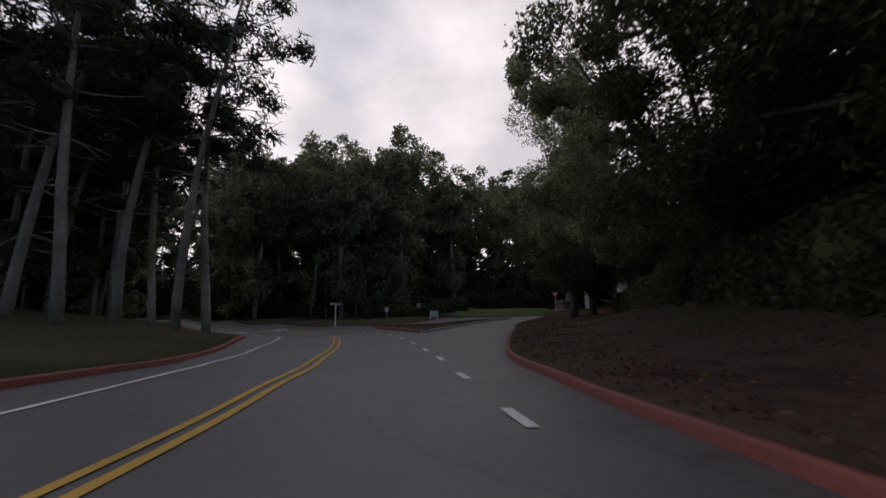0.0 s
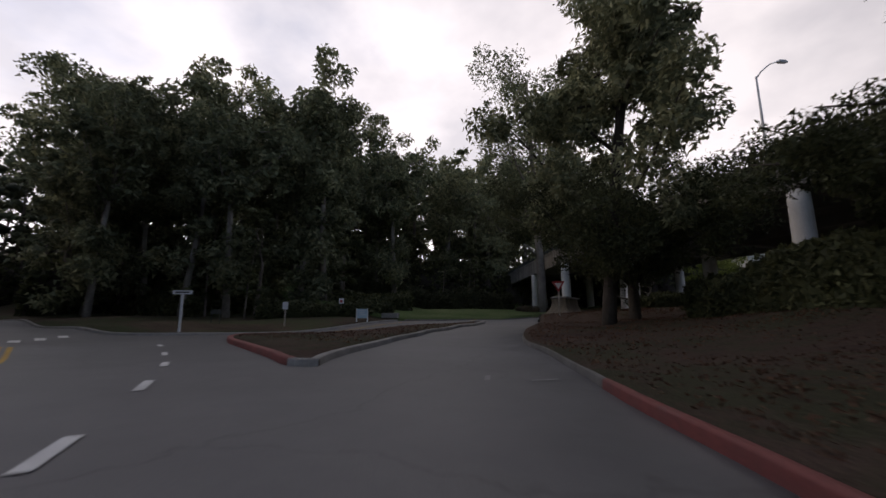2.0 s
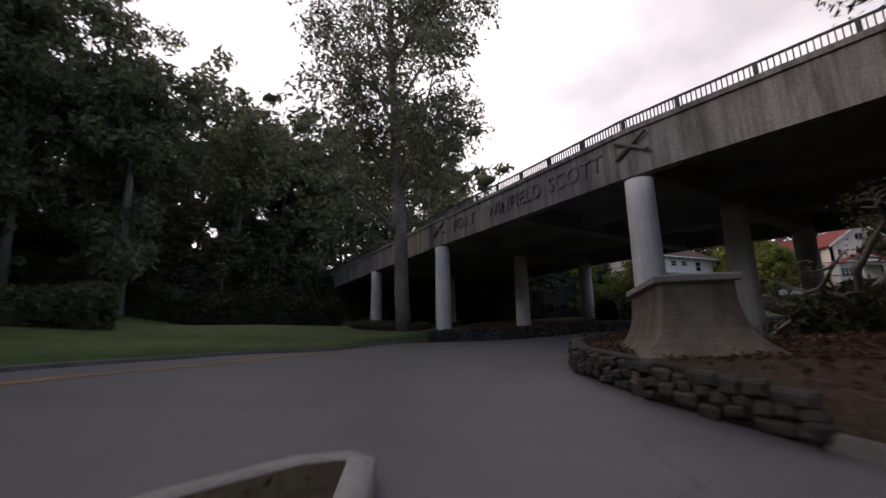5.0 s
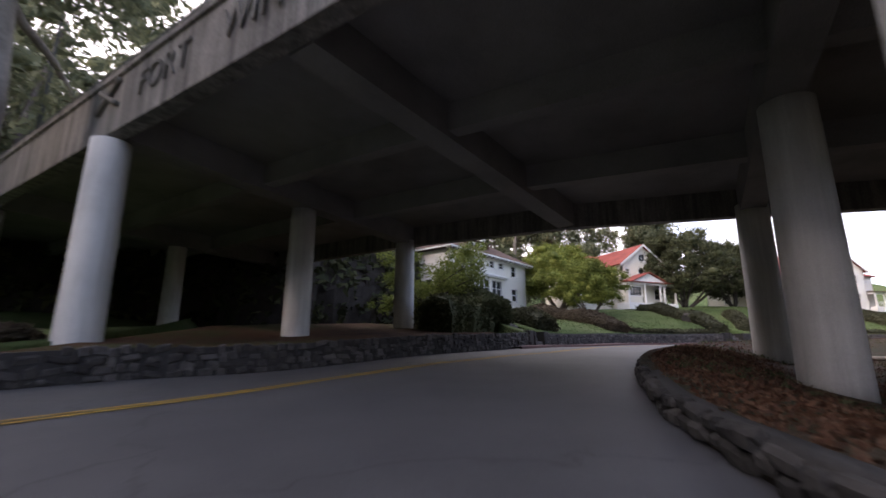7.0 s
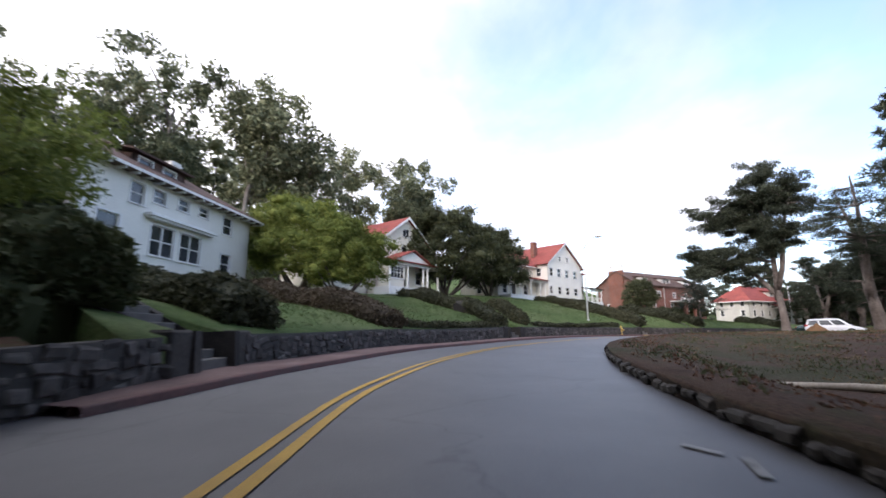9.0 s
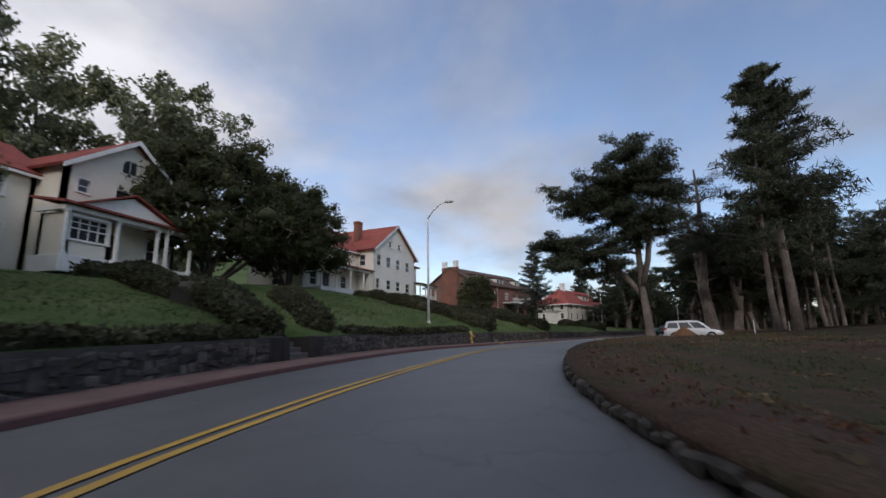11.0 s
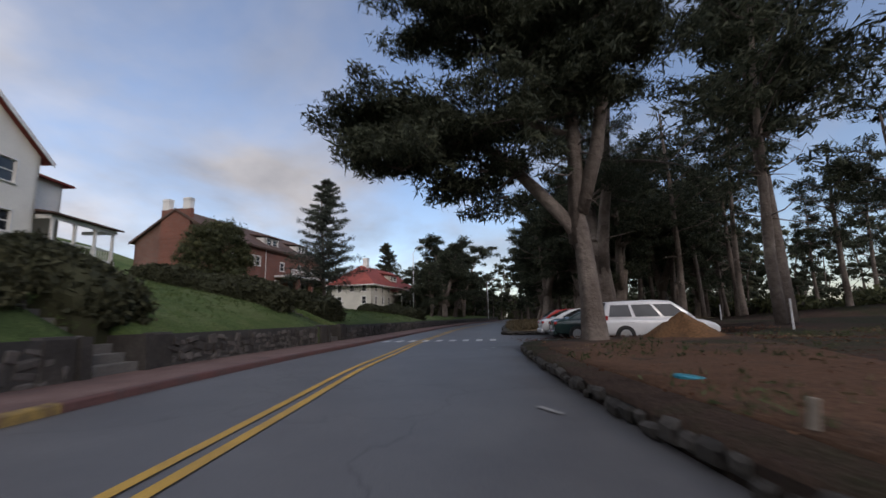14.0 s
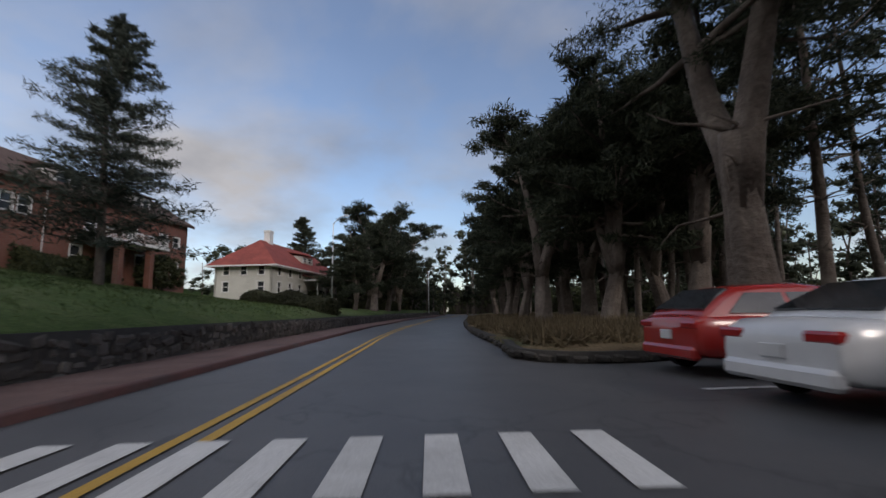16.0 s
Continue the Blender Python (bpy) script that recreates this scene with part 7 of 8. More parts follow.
# hedges: a rounded core under leaves, running down the bank
def hedge(line, w, h, zfn, leaf, label, name="hedge", taper=0.0, dens=190, size=0.08, category="hedge", group="bank hedges"):
    line = np.array(line, float)
    seg = np.r_[0, np.cumsum(np.linalg.norm(np.diff(line, axis=0), axis=1))]
    n = max(4, int(seg[-1] / 0.4))
    if size > 0.1:
        n = max(4, int(seg[-1] / 1.2))
    s = np.linspace(0, seg[-1], n)
    px, py = np.interp(s, seg, line[:, 0]), np.interp(s, seg, line[:, 1])
    pz = np.array([zfn(a, b) for a, b in zip(px, py)])
    rng = np.random.default_rng(int(abs(line[0][0] * 7 + line[0][1] * 13)) + 3)
    hh = h * (1 - taper * s / seg[-1]) * (1 + 0.16 * np.sin(s * 1.7 / (1 + h * 0.6) + line[0][0]) + rng.normal(size=n) * 0.05)
    core = Shape()
    d = np.gradient(np.stack([px, py], 1), axis=0)
    d /= np.linalg.norm(d, axis=1, keepdims=True) + 1e-9
    nn = np.stack([-d[:, 1], d[:, 0]], 1)
    ring = [(-0.40, -0.62), (-0.46, 0.3), (-0.36, 0.62), (0, 0.78), (0.36, 0.62), (0.46, 0.3), (0.40, -0.62)]
    v = [(px[i] + nn[i, 0] * a * w, py[i] + nn[i, 1] * a * w, pz[i] + b * hh[i]) for i in range(n) for a, b in ring]
    v = [tuple(np.array(q) + rng.normal(size=3) * 0.05 * min(w, h)) for q in v]
    k = len(ring)
    f = [(i * k + j, i * k + j + 1, (i + 1) * k + j + 1, (i + 1) * k + j) for i in range(n - 1) for j in range(k - 1)] + [tuple(range(k)), tuple(range((n - 1) * k, n * k))]
    core.add(v, f)
    ob = thing(name, Matrix(), label, category, group)
    # thicket cores: dark twig colour that also paints in the shade behind leaves
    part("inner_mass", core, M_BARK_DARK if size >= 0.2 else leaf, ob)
    # leaves all over the outside
    rp = np.array(ring[1:-1]) * (1.06, 1.08)
    cnt = int(seg[-1] * (w + 2 * h) * dens / 4) + 30
    fi = rng.uniform(0, n - 1, cnt)
    end = rng.random(cnt) < min(0.35, w / (seg[-1] + w))
    fi[end] = np.where(rng.random(end.sum()) < 0.5, rng.uniform(-0.12, 0.0, end.sum()), n - 1 + rng.uniform(0.0, 0.12, end.sum()))
    depth = np.where(end, rng.uniform(0.0, 1.0, cnt) ** 0.5, 1.0)
    ri = rng.uniform(-0.9, len(rp) - 0.1, cnt)
    ra = np.interp(ri, [-1, *range(len(rp)), len(rp)], [-0.46, *rp[:, 0], 0.46]) * depth * w
    rb = np.interp(ri, [-1, *range(len(rp)), len(rp)], [-0.05 if size < 0.1 else -0.3, *rp[:, 1], -0.05 if size < 0.1 else -0.3]) * depth
    k0 = np.arange(n)
    at = lambda q: np.interp(fi.clip(0, n - 1), k0, q)
    over = (fi - fi.clip(0, n - 1)) * 3.0
    C = np.stack([at(px) + at(nn[:, 0]) * ra + at(d[:, 0]) * over, at(py) + at(nn[:, 1]) * ra + at(d[:, 1]) * over, at(pz) + rb * at(hh)], 1)
    lv, lf = leaf_cloud(C, np.full(cnt, size * 1.7), 4, size, rng, 0.0, 0.9, 0.6, 0.1)
    part("leaf_cover", mesh_np("leaf_cover", lv, lf, leaf), leaf, ob)
    return ob


bz = lambda x, y: ground_at(x, y, bank_rise)
nz = lambda x, y: ground_at(x, y, north_rise)
ez = lambda x, y: ground_at(x, y, east_rise)
HD = "clipped dark hedge running down the lawn bank"
hedge([(9.6, 108.2), (9.7, 101), (9.9, 95.6)], 2.00, 1.20, bz, F_HEDGE, HD)
hedge([(18.7, 111.0), (18.9, 104.5), (18.9, 98.8)], 2.00, 1.25, bz, F_HEDGE_RED, "rusty clipped hedge running down the lawn bank")
hedge([(36.6, 112.3), (34.4, 106), (32.4, 100.6)], 1.70, 1.20, bz, F_HEDGE, HD)
hedge([(42.4, 107.0), (39.2, 103.6), (36.4, 100.8)], 1.50, 1.00, bz, F_HEDGE, HD)
hedge([(59.9, 108.6), (59.6, 102.5), (58.9, 96.8)], 1.80, 1.20, bz, F_HEDGE, HD)
hedge([(57.0, 105.5), (56.5, 101.5), (56.6, 98.0)], 1.40, 1.15, bz, F_HEDGE, HD)
hedge([(77.8, 102.8), (74.6, 97.5), (72.2, 92.8)], 1.90, 1.25, bz, F_HEDGE, HD)
hedge([(74.2, 103.2), (70.9, 98.0), (68.9, 94.9)], 1.50, 1.10, bz, F_HEDGE, HD)
hedge([(112.6, 91.0), (106, 87.8), (99.2, 84.6)], 1.90, 1.25, bz, F_HEDGE, HD)
hedge([(140.7, 79.6), (136.8, 73.6), (135.3, 71.8)], 2.40, 1.95, bz, F_HEDGE, HD)
hedge([(-65.9, 91.8), (-42.0, 92.5), (-24.2, 92.5)], 3.2, 4.0, nz, F_HEDGE, "high dark hedge behind the lawn", dens=60, size=0.16)
hedge([(-19.3, 85.5), (-16.4, 85.4), (-14.1, 84.9)], 1.8, 0.7, nz, F_HEDGE_RED, "low scrub at the foot of the eucalyptus", "shrub_bed")
hedge([(5.2, 94.0), (5.6, 100.6)], 2.6, 2.2, bz, F_WEED, "overgrown shrubs beside the steps", "shrub_bed")
hedge([(0.8, 92.6), (4.2, 94.6)], 2.6, 2.2, nz, F_WEED, "overgrown shrubs at the end of the stone wall", "shrub_bed")
hedge([(35.3, 113.2), (39.1, 113.2)], 1.2, 1.0, bz, F_HEDGE, "clipped shrubs before the porch", "shrub_bed")
hedge([(60.0, 110.5), (62.0, 108.8)], 1.3, 0.9, bz, F_HEDGE, "clipped shrubs before the porch", "shrub_bed")
hedge([(97.8, 102.4), (105.5, 100.6)], 2.4, 2.3, bz, F_OAK, "tall dark shrubs before the brick house", "shrub_bed")
hedge([(20.6, 99.4), (26, 100.2), (31.4, 100.4)], 0.9, 0.32, bz, F_HEDGE, "trailing ground cover along the wall top", "ground_cover")
hedge([(38.2, 100.4), (44, 99.6), (52.6, 97.9)], 0.8, 0.28, bz, F_HEDGE, "trailing ground cover along the wall top", "ground_cover")
for (x0, y0), (x1, y1), w, h in (((-44.1, 58.9), (-29.3, 73.1), 5, 2.6), ((-63.2, 54.3), (-41.7, 54.7), 5, 2.4), ((-31.3, 54.0), (-24.5, 63.5), 3, 1.5)):
    hedge([(x0, y0), (x1, y1)], w, h, lambda a, b: ground_at(a, b, nw_rise if b < 62 else north_rise), F_OAK, "dark undergrowth at the foot of the grove", "undergrowth", dens=60, size=0.16, category="undergrowth", group="")
for (x0, y0), (x1, y1), w, h in (((21.9, 22.4), (13.9, 36.0), 4.0, 2.6), ((12.2, 37.9), (4.1, 53.5), 3.0, 2.2), ((-0.6, 62.8), (6.2, 68.3), 2.4, 1.2), ((4.6, 70.9), (8.9, 75.0), 2.2, 1.2)):
    hedge([(x0, y0), (x1, y1)], w, h, ez, F_OAK, "dark undergrowth under the oaks", "undergrowth", dens=130, size=0.11, category="undergrowth", group="")


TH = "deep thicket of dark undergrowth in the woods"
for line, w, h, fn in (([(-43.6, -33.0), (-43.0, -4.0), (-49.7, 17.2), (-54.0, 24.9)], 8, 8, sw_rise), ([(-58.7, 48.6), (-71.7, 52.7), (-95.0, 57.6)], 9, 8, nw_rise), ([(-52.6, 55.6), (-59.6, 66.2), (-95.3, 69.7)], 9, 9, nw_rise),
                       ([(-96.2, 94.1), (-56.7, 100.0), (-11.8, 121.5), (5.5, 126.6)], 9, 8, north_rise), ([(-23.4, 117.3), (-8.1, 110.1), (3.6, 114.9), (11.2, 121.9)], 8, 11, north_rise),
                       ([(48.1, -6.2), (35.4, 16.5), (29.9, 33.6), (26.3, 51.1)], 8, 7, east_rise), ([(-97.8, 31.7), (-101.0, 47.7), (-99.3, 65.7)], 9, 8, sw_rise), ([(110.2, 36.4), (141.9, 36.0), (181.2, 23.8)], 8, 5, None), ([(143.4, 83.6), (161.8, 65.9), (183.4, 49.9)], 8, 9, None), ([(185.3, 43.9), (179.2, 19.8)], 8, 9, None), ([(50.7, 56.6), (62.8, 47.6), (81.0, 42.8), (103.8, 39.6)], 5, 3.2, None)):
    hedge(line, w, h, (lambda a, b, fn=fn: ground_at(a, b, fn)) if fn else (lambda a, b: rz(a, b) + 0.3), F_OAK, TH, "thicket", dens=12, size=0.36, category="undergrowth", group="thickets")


# loose ground cover: blades and fallen leaves
def scatter(name, n, area, ok, zfn, leaf, size, label, droop=-0.6, up=0.06, aspect=0.25):
    rng = np.random.default_rng(len(name) + n)
    p = np.stack([rng.uniform(*area[0], n * 3), rng.uniform(*area[1], n * 3)], 1)
    p = p[ok(p)][:n]
    z = road_z(p[:, 0], p[:, 1]) + zfn(p[:, 0], p[:, 1])
    v, f = leaf_cloud(np.c_[p, z + up], np.full(len(p), 0.09), 3, size, rng, droop, 0.4, aspect, 0.1)
    ob = tagged(new(name, mesh_np(name, v, f, leaf)), label, "ground cover", kind="stuff")


scatter("fallen_leaves", 20000, ((-6, 30), (14, 80)), lambda p: (near_line(p, SLIP_RIGHT) < 9) & (near_line(p, SLIP_RIGHT) > 0.25) & (p[:, 0] > np.interp(p[:, 1], SLIP_RIGHT[::-1, 1][np.argsort(SLIP_RIGHT[::-1, 1])], SLIP_RIGHT[::-1, 0][np.argsort(SLIP_RIGHT[::-1, 1])])), east_rise, F_FALLEN, 0.032, "scattered brown fallen leaves", 0.0, 0.0, 0.7)
scatter("fallen_leaves", 1500, ((-21, -5.5), (39, 59)), lambda p: in_outline(p, ISLAND) & (near_line(p, ISLAND) > 0.3), lambda x, y: 0.16 + 0 * x, F_FALLEN, 0.03, "thin brown leaf litter on the traffic island", 0.0, 0.0, 0.7)
patchy = lambda p, size, lo: np.array([noise.noise((a / size, b / size, 3.1)) for a, b in p]) > lo
on_verge = lambda p: (near_line(p, SLIP_RIGHT) > 0.5) & (near_line(p, SLIP_RIGHT) < 14) & (p[:, 1] < np.interp(p[:, 0], SLIP_RIGHT[60:, 0], SLIP_RIGHT[60:, 1]))
scatter("verge_weeds", 5000, ((-2, 60), (66, 90)), lambda p: on_verge(p) & patchy(p, 2.6, 0.12), east_rise, F_WEED, 0.06, "patches of low green weeds on the dirt verge")
scatter("fallen_leaves", 14000, ((-7, 8), (58, 84)), lambda p: in_outline(p, east) & (near_line(p, SLIP_RIGHT) > 0.3) & (near_line(p, SLIP_RIGHT) < 7), east_rise, F_FALLEN, 0.036, "thick brown leaf litter under the overpass", 0.0, 0.0, 0.6)
scatter("verge_litter", 5000, ((-2, 60), (66, 90)), lambda p: on_verge(p) & patchy(p + 40, 1.7, 0.22), east_rise, F_DRY, 0.05, "patches of pale dry leaves on the dirt verge", 0.0, 0.02, 0.6)
scatter("verge_chips", 12000, ((-5, 64), (62, 91)), lambda p: (near_line(p, SLIP_RIGHT) > 0.4) & (near_line(p, SLIP_RIGHT) < 12) & (p[:, 1] < np.interp(p[:, 0], SLIP_RIGHT[60:, 0], SLIP_RIGHT[60:, 1])), east_rise, F_FALLEN, 0.026, "dry chips and leaves on the dirt verge", 0.0, 0.0, 0.7)
scatter("dry_grass", 7000, ((75, 110), (60, 82)), lambda p: (near_line(p, np.vstack([bay[6:], FAR_RIGHT])) < 7) & (near_line(p, np.vstack([bay[6:], FAR_RIGHT])) > 0.4) & (p[:, 1] < np.interp(p[:, 0], FAR_RIGHT[:, 0], FAR_RIGHT[:, 1])), lambda x, y: 0.22 + 0.03 * near_line(np.stack([x, y], 1), np.vstack([bay[6:], FAR_RIGHT])).clip(0, 20), F_DRY, 0.28, "tufts of dry grass at the edge of the grove", -0.9, 0.12, 0.12)
lawn_ok = lambda p: (p[:, 1] > np.interp(p[:, 0], WALL[:, 0], WALL[:, 1]) + 0.6)
scatter("lawn_grass", 26000, ((10, 100), (86, 114)), lambda p: lawn_ok(p) & (near_line(p, WALL) < 13), bank_rise, F_GRASS, 0.05, "short grass of the lawn bank", -0.9, 0.015, 0.25)

# ---- street furniture, cars and small things ----
def street_lamp(x, y, z, toward, label, h=8.6):
    ob = thing("street_lamp", pose(x, y, z, 0, 0, toward), label, "street lamp", "street lamps")
    g = Shape()
    g.tube([(0, 0, 0.1), (0, 0, h * 0.5), (0, 0, h)], [0.095, 0.08, 0.055], 12)
    part("pole", g, M_STEEL, ob, smooth=True)
    g = Shape()
    g.tube([(0, 0, 0), (0, 0, 0.22)], [0.15, 0.13], 12)
    part("base", g, M_STEEL, ob)
    g = Shape()
    g.tube([(0, 0, h - 0.12), (0.35, 0, h + 0.35), (0.95, 0, h + 0.85), (1.5, 0, h + 1.02)], [0.05, 0.045, 0.04, 0.035], 8)
    part("arm", g, M_STEEL, ob, smooth=True)
    g = Shape()
    g.tube([(1.4, 0, h + 1.0), (1.6, 0, h + 1.02), (1.95, 0, h + 1.0), (2.1, 0, h + 0.97)], [0.06, 0.14, 0.13, 0.05], 10)
    part("lamp_head", g, M_STEEL, ob, smooth=True)
    return ob


street_lamp(49.3, 99.7, bz(49.3, 99.7) - 0.1, -97, "slim steel street lamp on the lawn bank", 7.8)
on_deck = min((between(q / 40, 0.03) for q in range(40 * N_BAY)), key=lambda p: (p.x - 6.9) ** 2 + (p.y - 60.6) ** 2)
street_lamp(on_deck.x, on_deck.y, on_deck.z + 2.1, 30, "slim steel street lamp on the overpass deck", 6.0)
street_lamp(124.6, 82.3, 6.1, -115, "slim steel street lamp by the hedge", 11.0)
street_lamp(152, 60.8, bz(152, 60.8) - 0.2, -115, "slim steel street lamp far up the road", 8.6)

# fire hydrant
hy = thing("fire_hydrant", pose(52.5, 97.35, rz(52.5, 97.35) + 0.12, 0, 0, -15) @ Matrix.Scale(1.2, 4), "dull yellow fire hydrant on the pavement", "hydrant")
g = Shape()
g.tube([(0, 0, 0), (0, 0, 0.06), (0, 0, 0.061), (0, 0, 0.5), (0, 0, 0.51), (0, 0, 0.56), (0, 0, 0.57), (0, 0, 0.7), (0, 0, 0.76)], [0.17, 0.17, 0.11, 0.105, 0.145, 0.145, 0.12, 0.09, 0.03], 16)
part("barrel", g, M_HYDRANT, hy, smooth=True)
for a in (0, 90, 180):
    g = Shape()
    c, s = math.cos(radians(a - 90)), math.sin(radians(a - 90))
    g.tube([(c * 0.08, s * 0.08, 0.42), (c * 0.19, s * 0.19, 0.42), (c * 0.191, s * 0.191, 0.42), (c * 0.23, s * 0.23, 0.42)], [0.055, 0.055, 0.07, 0.07], 10)
    part("outlet", g, M_HYDRANT, hy)
g = Shape()
g.tube([(0, 0, 0.74), (0, 0, 0.82)], [0.03, 0.025], 5)
part("top_nut", g, M_HYDRANT, hy)


def post_sign(name, x, y, z, turn, h, label, category, face, post=M_WOOD, r=0.05):
    ob = thing(name, pose(x, y, z, 0, 0, turn), label, category)
    g = Shape()
    g.box(-r, -r, -0.3, r, r, h, c=0.008)
    part("post", g, post, ob)
    face(ob, h)
    return ob


def face_street(ob, h):
    g = Shape()
    g.box(-0.55, -0.07, h - 0.02, 0.55, -0.052, h + 0.2)
    p = part("name_plate", g, M_SIGN_WHITE, ob, "white street name plate")
    g = Shape()
    g.box(-0.4, -0.078, h + 0.05, 0.4, -0.072, h + 0.13)
    part("lettering_bar", g, M_SIGN_DARK, p)


def face_box(ob, h):
    g = Shape()
    g.box(-0.2, -0.1, h - 0.55, 0.2, -0.052, h, c=0.01)
    part("sign_plate", g, M_SIGN_WHITE, ob)


def face_small(ob, h):
    g = Shape()
    g.box(-0.22, -0.075, h - 0.5, 0.22, -0.052, h, c=0.01)
    p = part("sign_plate", g, M_SIGN_WHITE, ob)
    g = Shape()
    g.box(-0.12, -0.083, h - 0.38, 0.12, -0.077, h - 0.14)
    part("symbol", g, M_SIGN_RED, p)


post_sign("street_name_sign", -22.6, 42.5, rz(-22.6, 42.5) + 0.1, 40, 2.3, "white street name sign on a white post at the junction", "road sign", face_street, M_SIGN_WHITE, 0.06)
post_sign("sign_post", -23.6, 50.6, ground_at(-23.6, 50.6, nw_rise), 35, 1.75, "white post with a small white sign", "road sign", face_box)
post_sign("sign_post", -26.3, 59.0, ground_at(-26.3, 59, nw_rise), 35, 1.7, "white post with a red and white sign", "road sign", face_small)
ys = thing("yield_sign", pose(-4.3, 56.1, rz(-4.3, 56.1) + 0.2, 0, 0, 18) @ Matrix.Scale(0.87, 4), "red and white yield sign on a wooden post", "road sign")
g = Shape()
g.box(-0.06, -0.05, -0.4, 0.06, 0.05, 2.75, c=0.008)
part("post", g, M_WOOD, ys)
g = Shape()
g.prism([(-0.46, 0.4), (0.46, 0.4), (0, -0.4)], (1, 0, 0), (0, 0, 1), (0, -0.06, 2.35), (0, -0.012, 0))
pl = part("plate", g, M_SIGN_RED, ys, "red triangular plate")
g = Shape()
g.prism([(-0.26, 0.27), (0.26, 0.27), (0, -0.17)], (1, 0, 0), (0, 0, 1), (0, -0.074, 2.35), (0, -0.006, 0))
part("white_centre", g, M_SIGN_WHITE, pl)
bd = thing("notice_board", pose(-20.9, 56.1, ground_at(-20.9, 56.1, nw_rise), 0, 0, 35) @ Matrix.Scale(0.72, 4), "pale notice board on two white legs", "sign board")
for u in (-0.62, 0.62):
    g = Shape()
    g.box(u - 0.06, -0.06, -0.3, u + 0.06, 0.06, 1.55, c=0.008)
    part("leg", g, M_SIGN_WHITE, bd)
g = Shape()
g.box(-0.56, -0.03, 0.45, 0.56, 0.03, 1.5)
bb = part("board", g, M_SIGN_BLUE, bd)
for k, w in enumerate((0.8, 0.6, 0.7)):
    g = Shape()
    g.box(-w / 2, -0.042, 1.25 - 0.22 * k, w / 2, -0.032, 1.33 - 0.22 * k)
    part("lettering_bar", g, M_SIGN_WHITE, bb)
lb = thing("low_sign", pose(-27.5, 47.5, ground_at(-27.5, 47.5, nw_rise), 0, 0, 40) @ Matrix.Scale(0.75, 4), "small dark sign on short legs by the trees", "sign board")
g = Shape()
g.box(-0.5, -0.03, 0.9, 0.5, 0.03, 1.35)
part("board", g, M_SIGN_DARK, lb)
for u in (-0.4, 0.4):
    g = Shape()
    g.box(u - 0.03, -0.03, -0.2, u + 0.03, 0.03, 0.895)
    part("leg", g, M_SIGN_DARK, lb)
bx = thing("utility_box", pose(-21.6, 60.6, ground_at(-21.6, 60.6, north_rise), 0, 0, 20) @ Matrix.Scale(0.7, 4), "low pale concrete box at the road edge", "utility box")
g = Shape()
g.box(-1.1, -0.45, -0.1, 1.1, 0.45, 0.5, c=0.05)
part("body", g, M_KERB, bx)
g = Shape()
g.box(-1.15, -0.5, 0.502, 1.15, 0.5, 0.58, c=0.02)
part("lid", g, M_KERB, bx)

# steps up through the stone wall
def steps(x, y, turn, n, w, rise, run, label):
    ob = thing("garden_steps", pose(x, y, rz(x, y) + 0.13, 0, 0, turn), label, "steps", "garden steps")
    for i in range(n):
        g = Shape()
        g.box(-w / 2, i * run, -0.3, w / 2, (i + 1) * run + 0.25, (i + 1) * rise, c=0.015)
        part("step", g, M_KERB_DARK, ob)
    for sx in (-1, 1):
        g = Shape()
        g.prism([(-0.2, -0.3), (n * run + 0.3, -0.3), (n * run + 0.3, n * rise - 0.25), (n * run, n * rise - 0.2), (0.9, 0.78), (-0.12, 0.8)], (0, 1, 0), (0, 0, 1), (sx * (w / 2 + 0.005) + (0 if sx > 0 else -0.26), 0, 0), (0.26, 0, 0))
        part("cheek_wall", g, M_EDGE, ob, "rough stone cheek wall")
        g = Shape()
        p0, p1 = sorted((sx * (w / 2 + 0.27), sx * (w / 2 + 1.02)))
        g.box(p0, -0.10, -0.3, p1, 0.36, 0.82, c=0.05)
        part("end_pier", g, M_EDGE, ob, "rough stone end pier")
    return ob


for i, (sx, sy, sa, half) in enumerate(STAIRS):
    steps(sx, sy, sa, 15, 2 * half - 0.1, 0.2, 0.32, "concrete garden steps with cheek walls and lit path lamps" if i == 0 else "concrete garden steps climbing the bank")


def path_lamp(x, y, z):
    ob = thing("path_lamp", pose(x, y, z), "small lit path lamp on a short post", "path lamp", "path lamps")
    g = Shape()
    g.tube([(0, 0, -0.4), (0, 0, 0.55)], [0.03, 0.03], 8)
    part("post", g, M_DARKMETAL, ob)
    g = Shape()
    g.tube([(0, 0, 0.56), (0, 0, 0.6), (0, 0, 0.74), (0, 0, 0.76)], [0.04, 0.07, 0.07, 0.03], 12)
    part("globe", g, M_LAMP, ob, "glowing warm globe")
    g = Shape()
    g.tube([(0, 0, 0.77), (0, 0, 0.83)], [0.14, 0.03], 12)
    part("cap", g, M_DARKMETAL, ob)


path_lamp(7.0, 100.4, 5.35)
path_lamp(8.75, 96.2, 4.25)

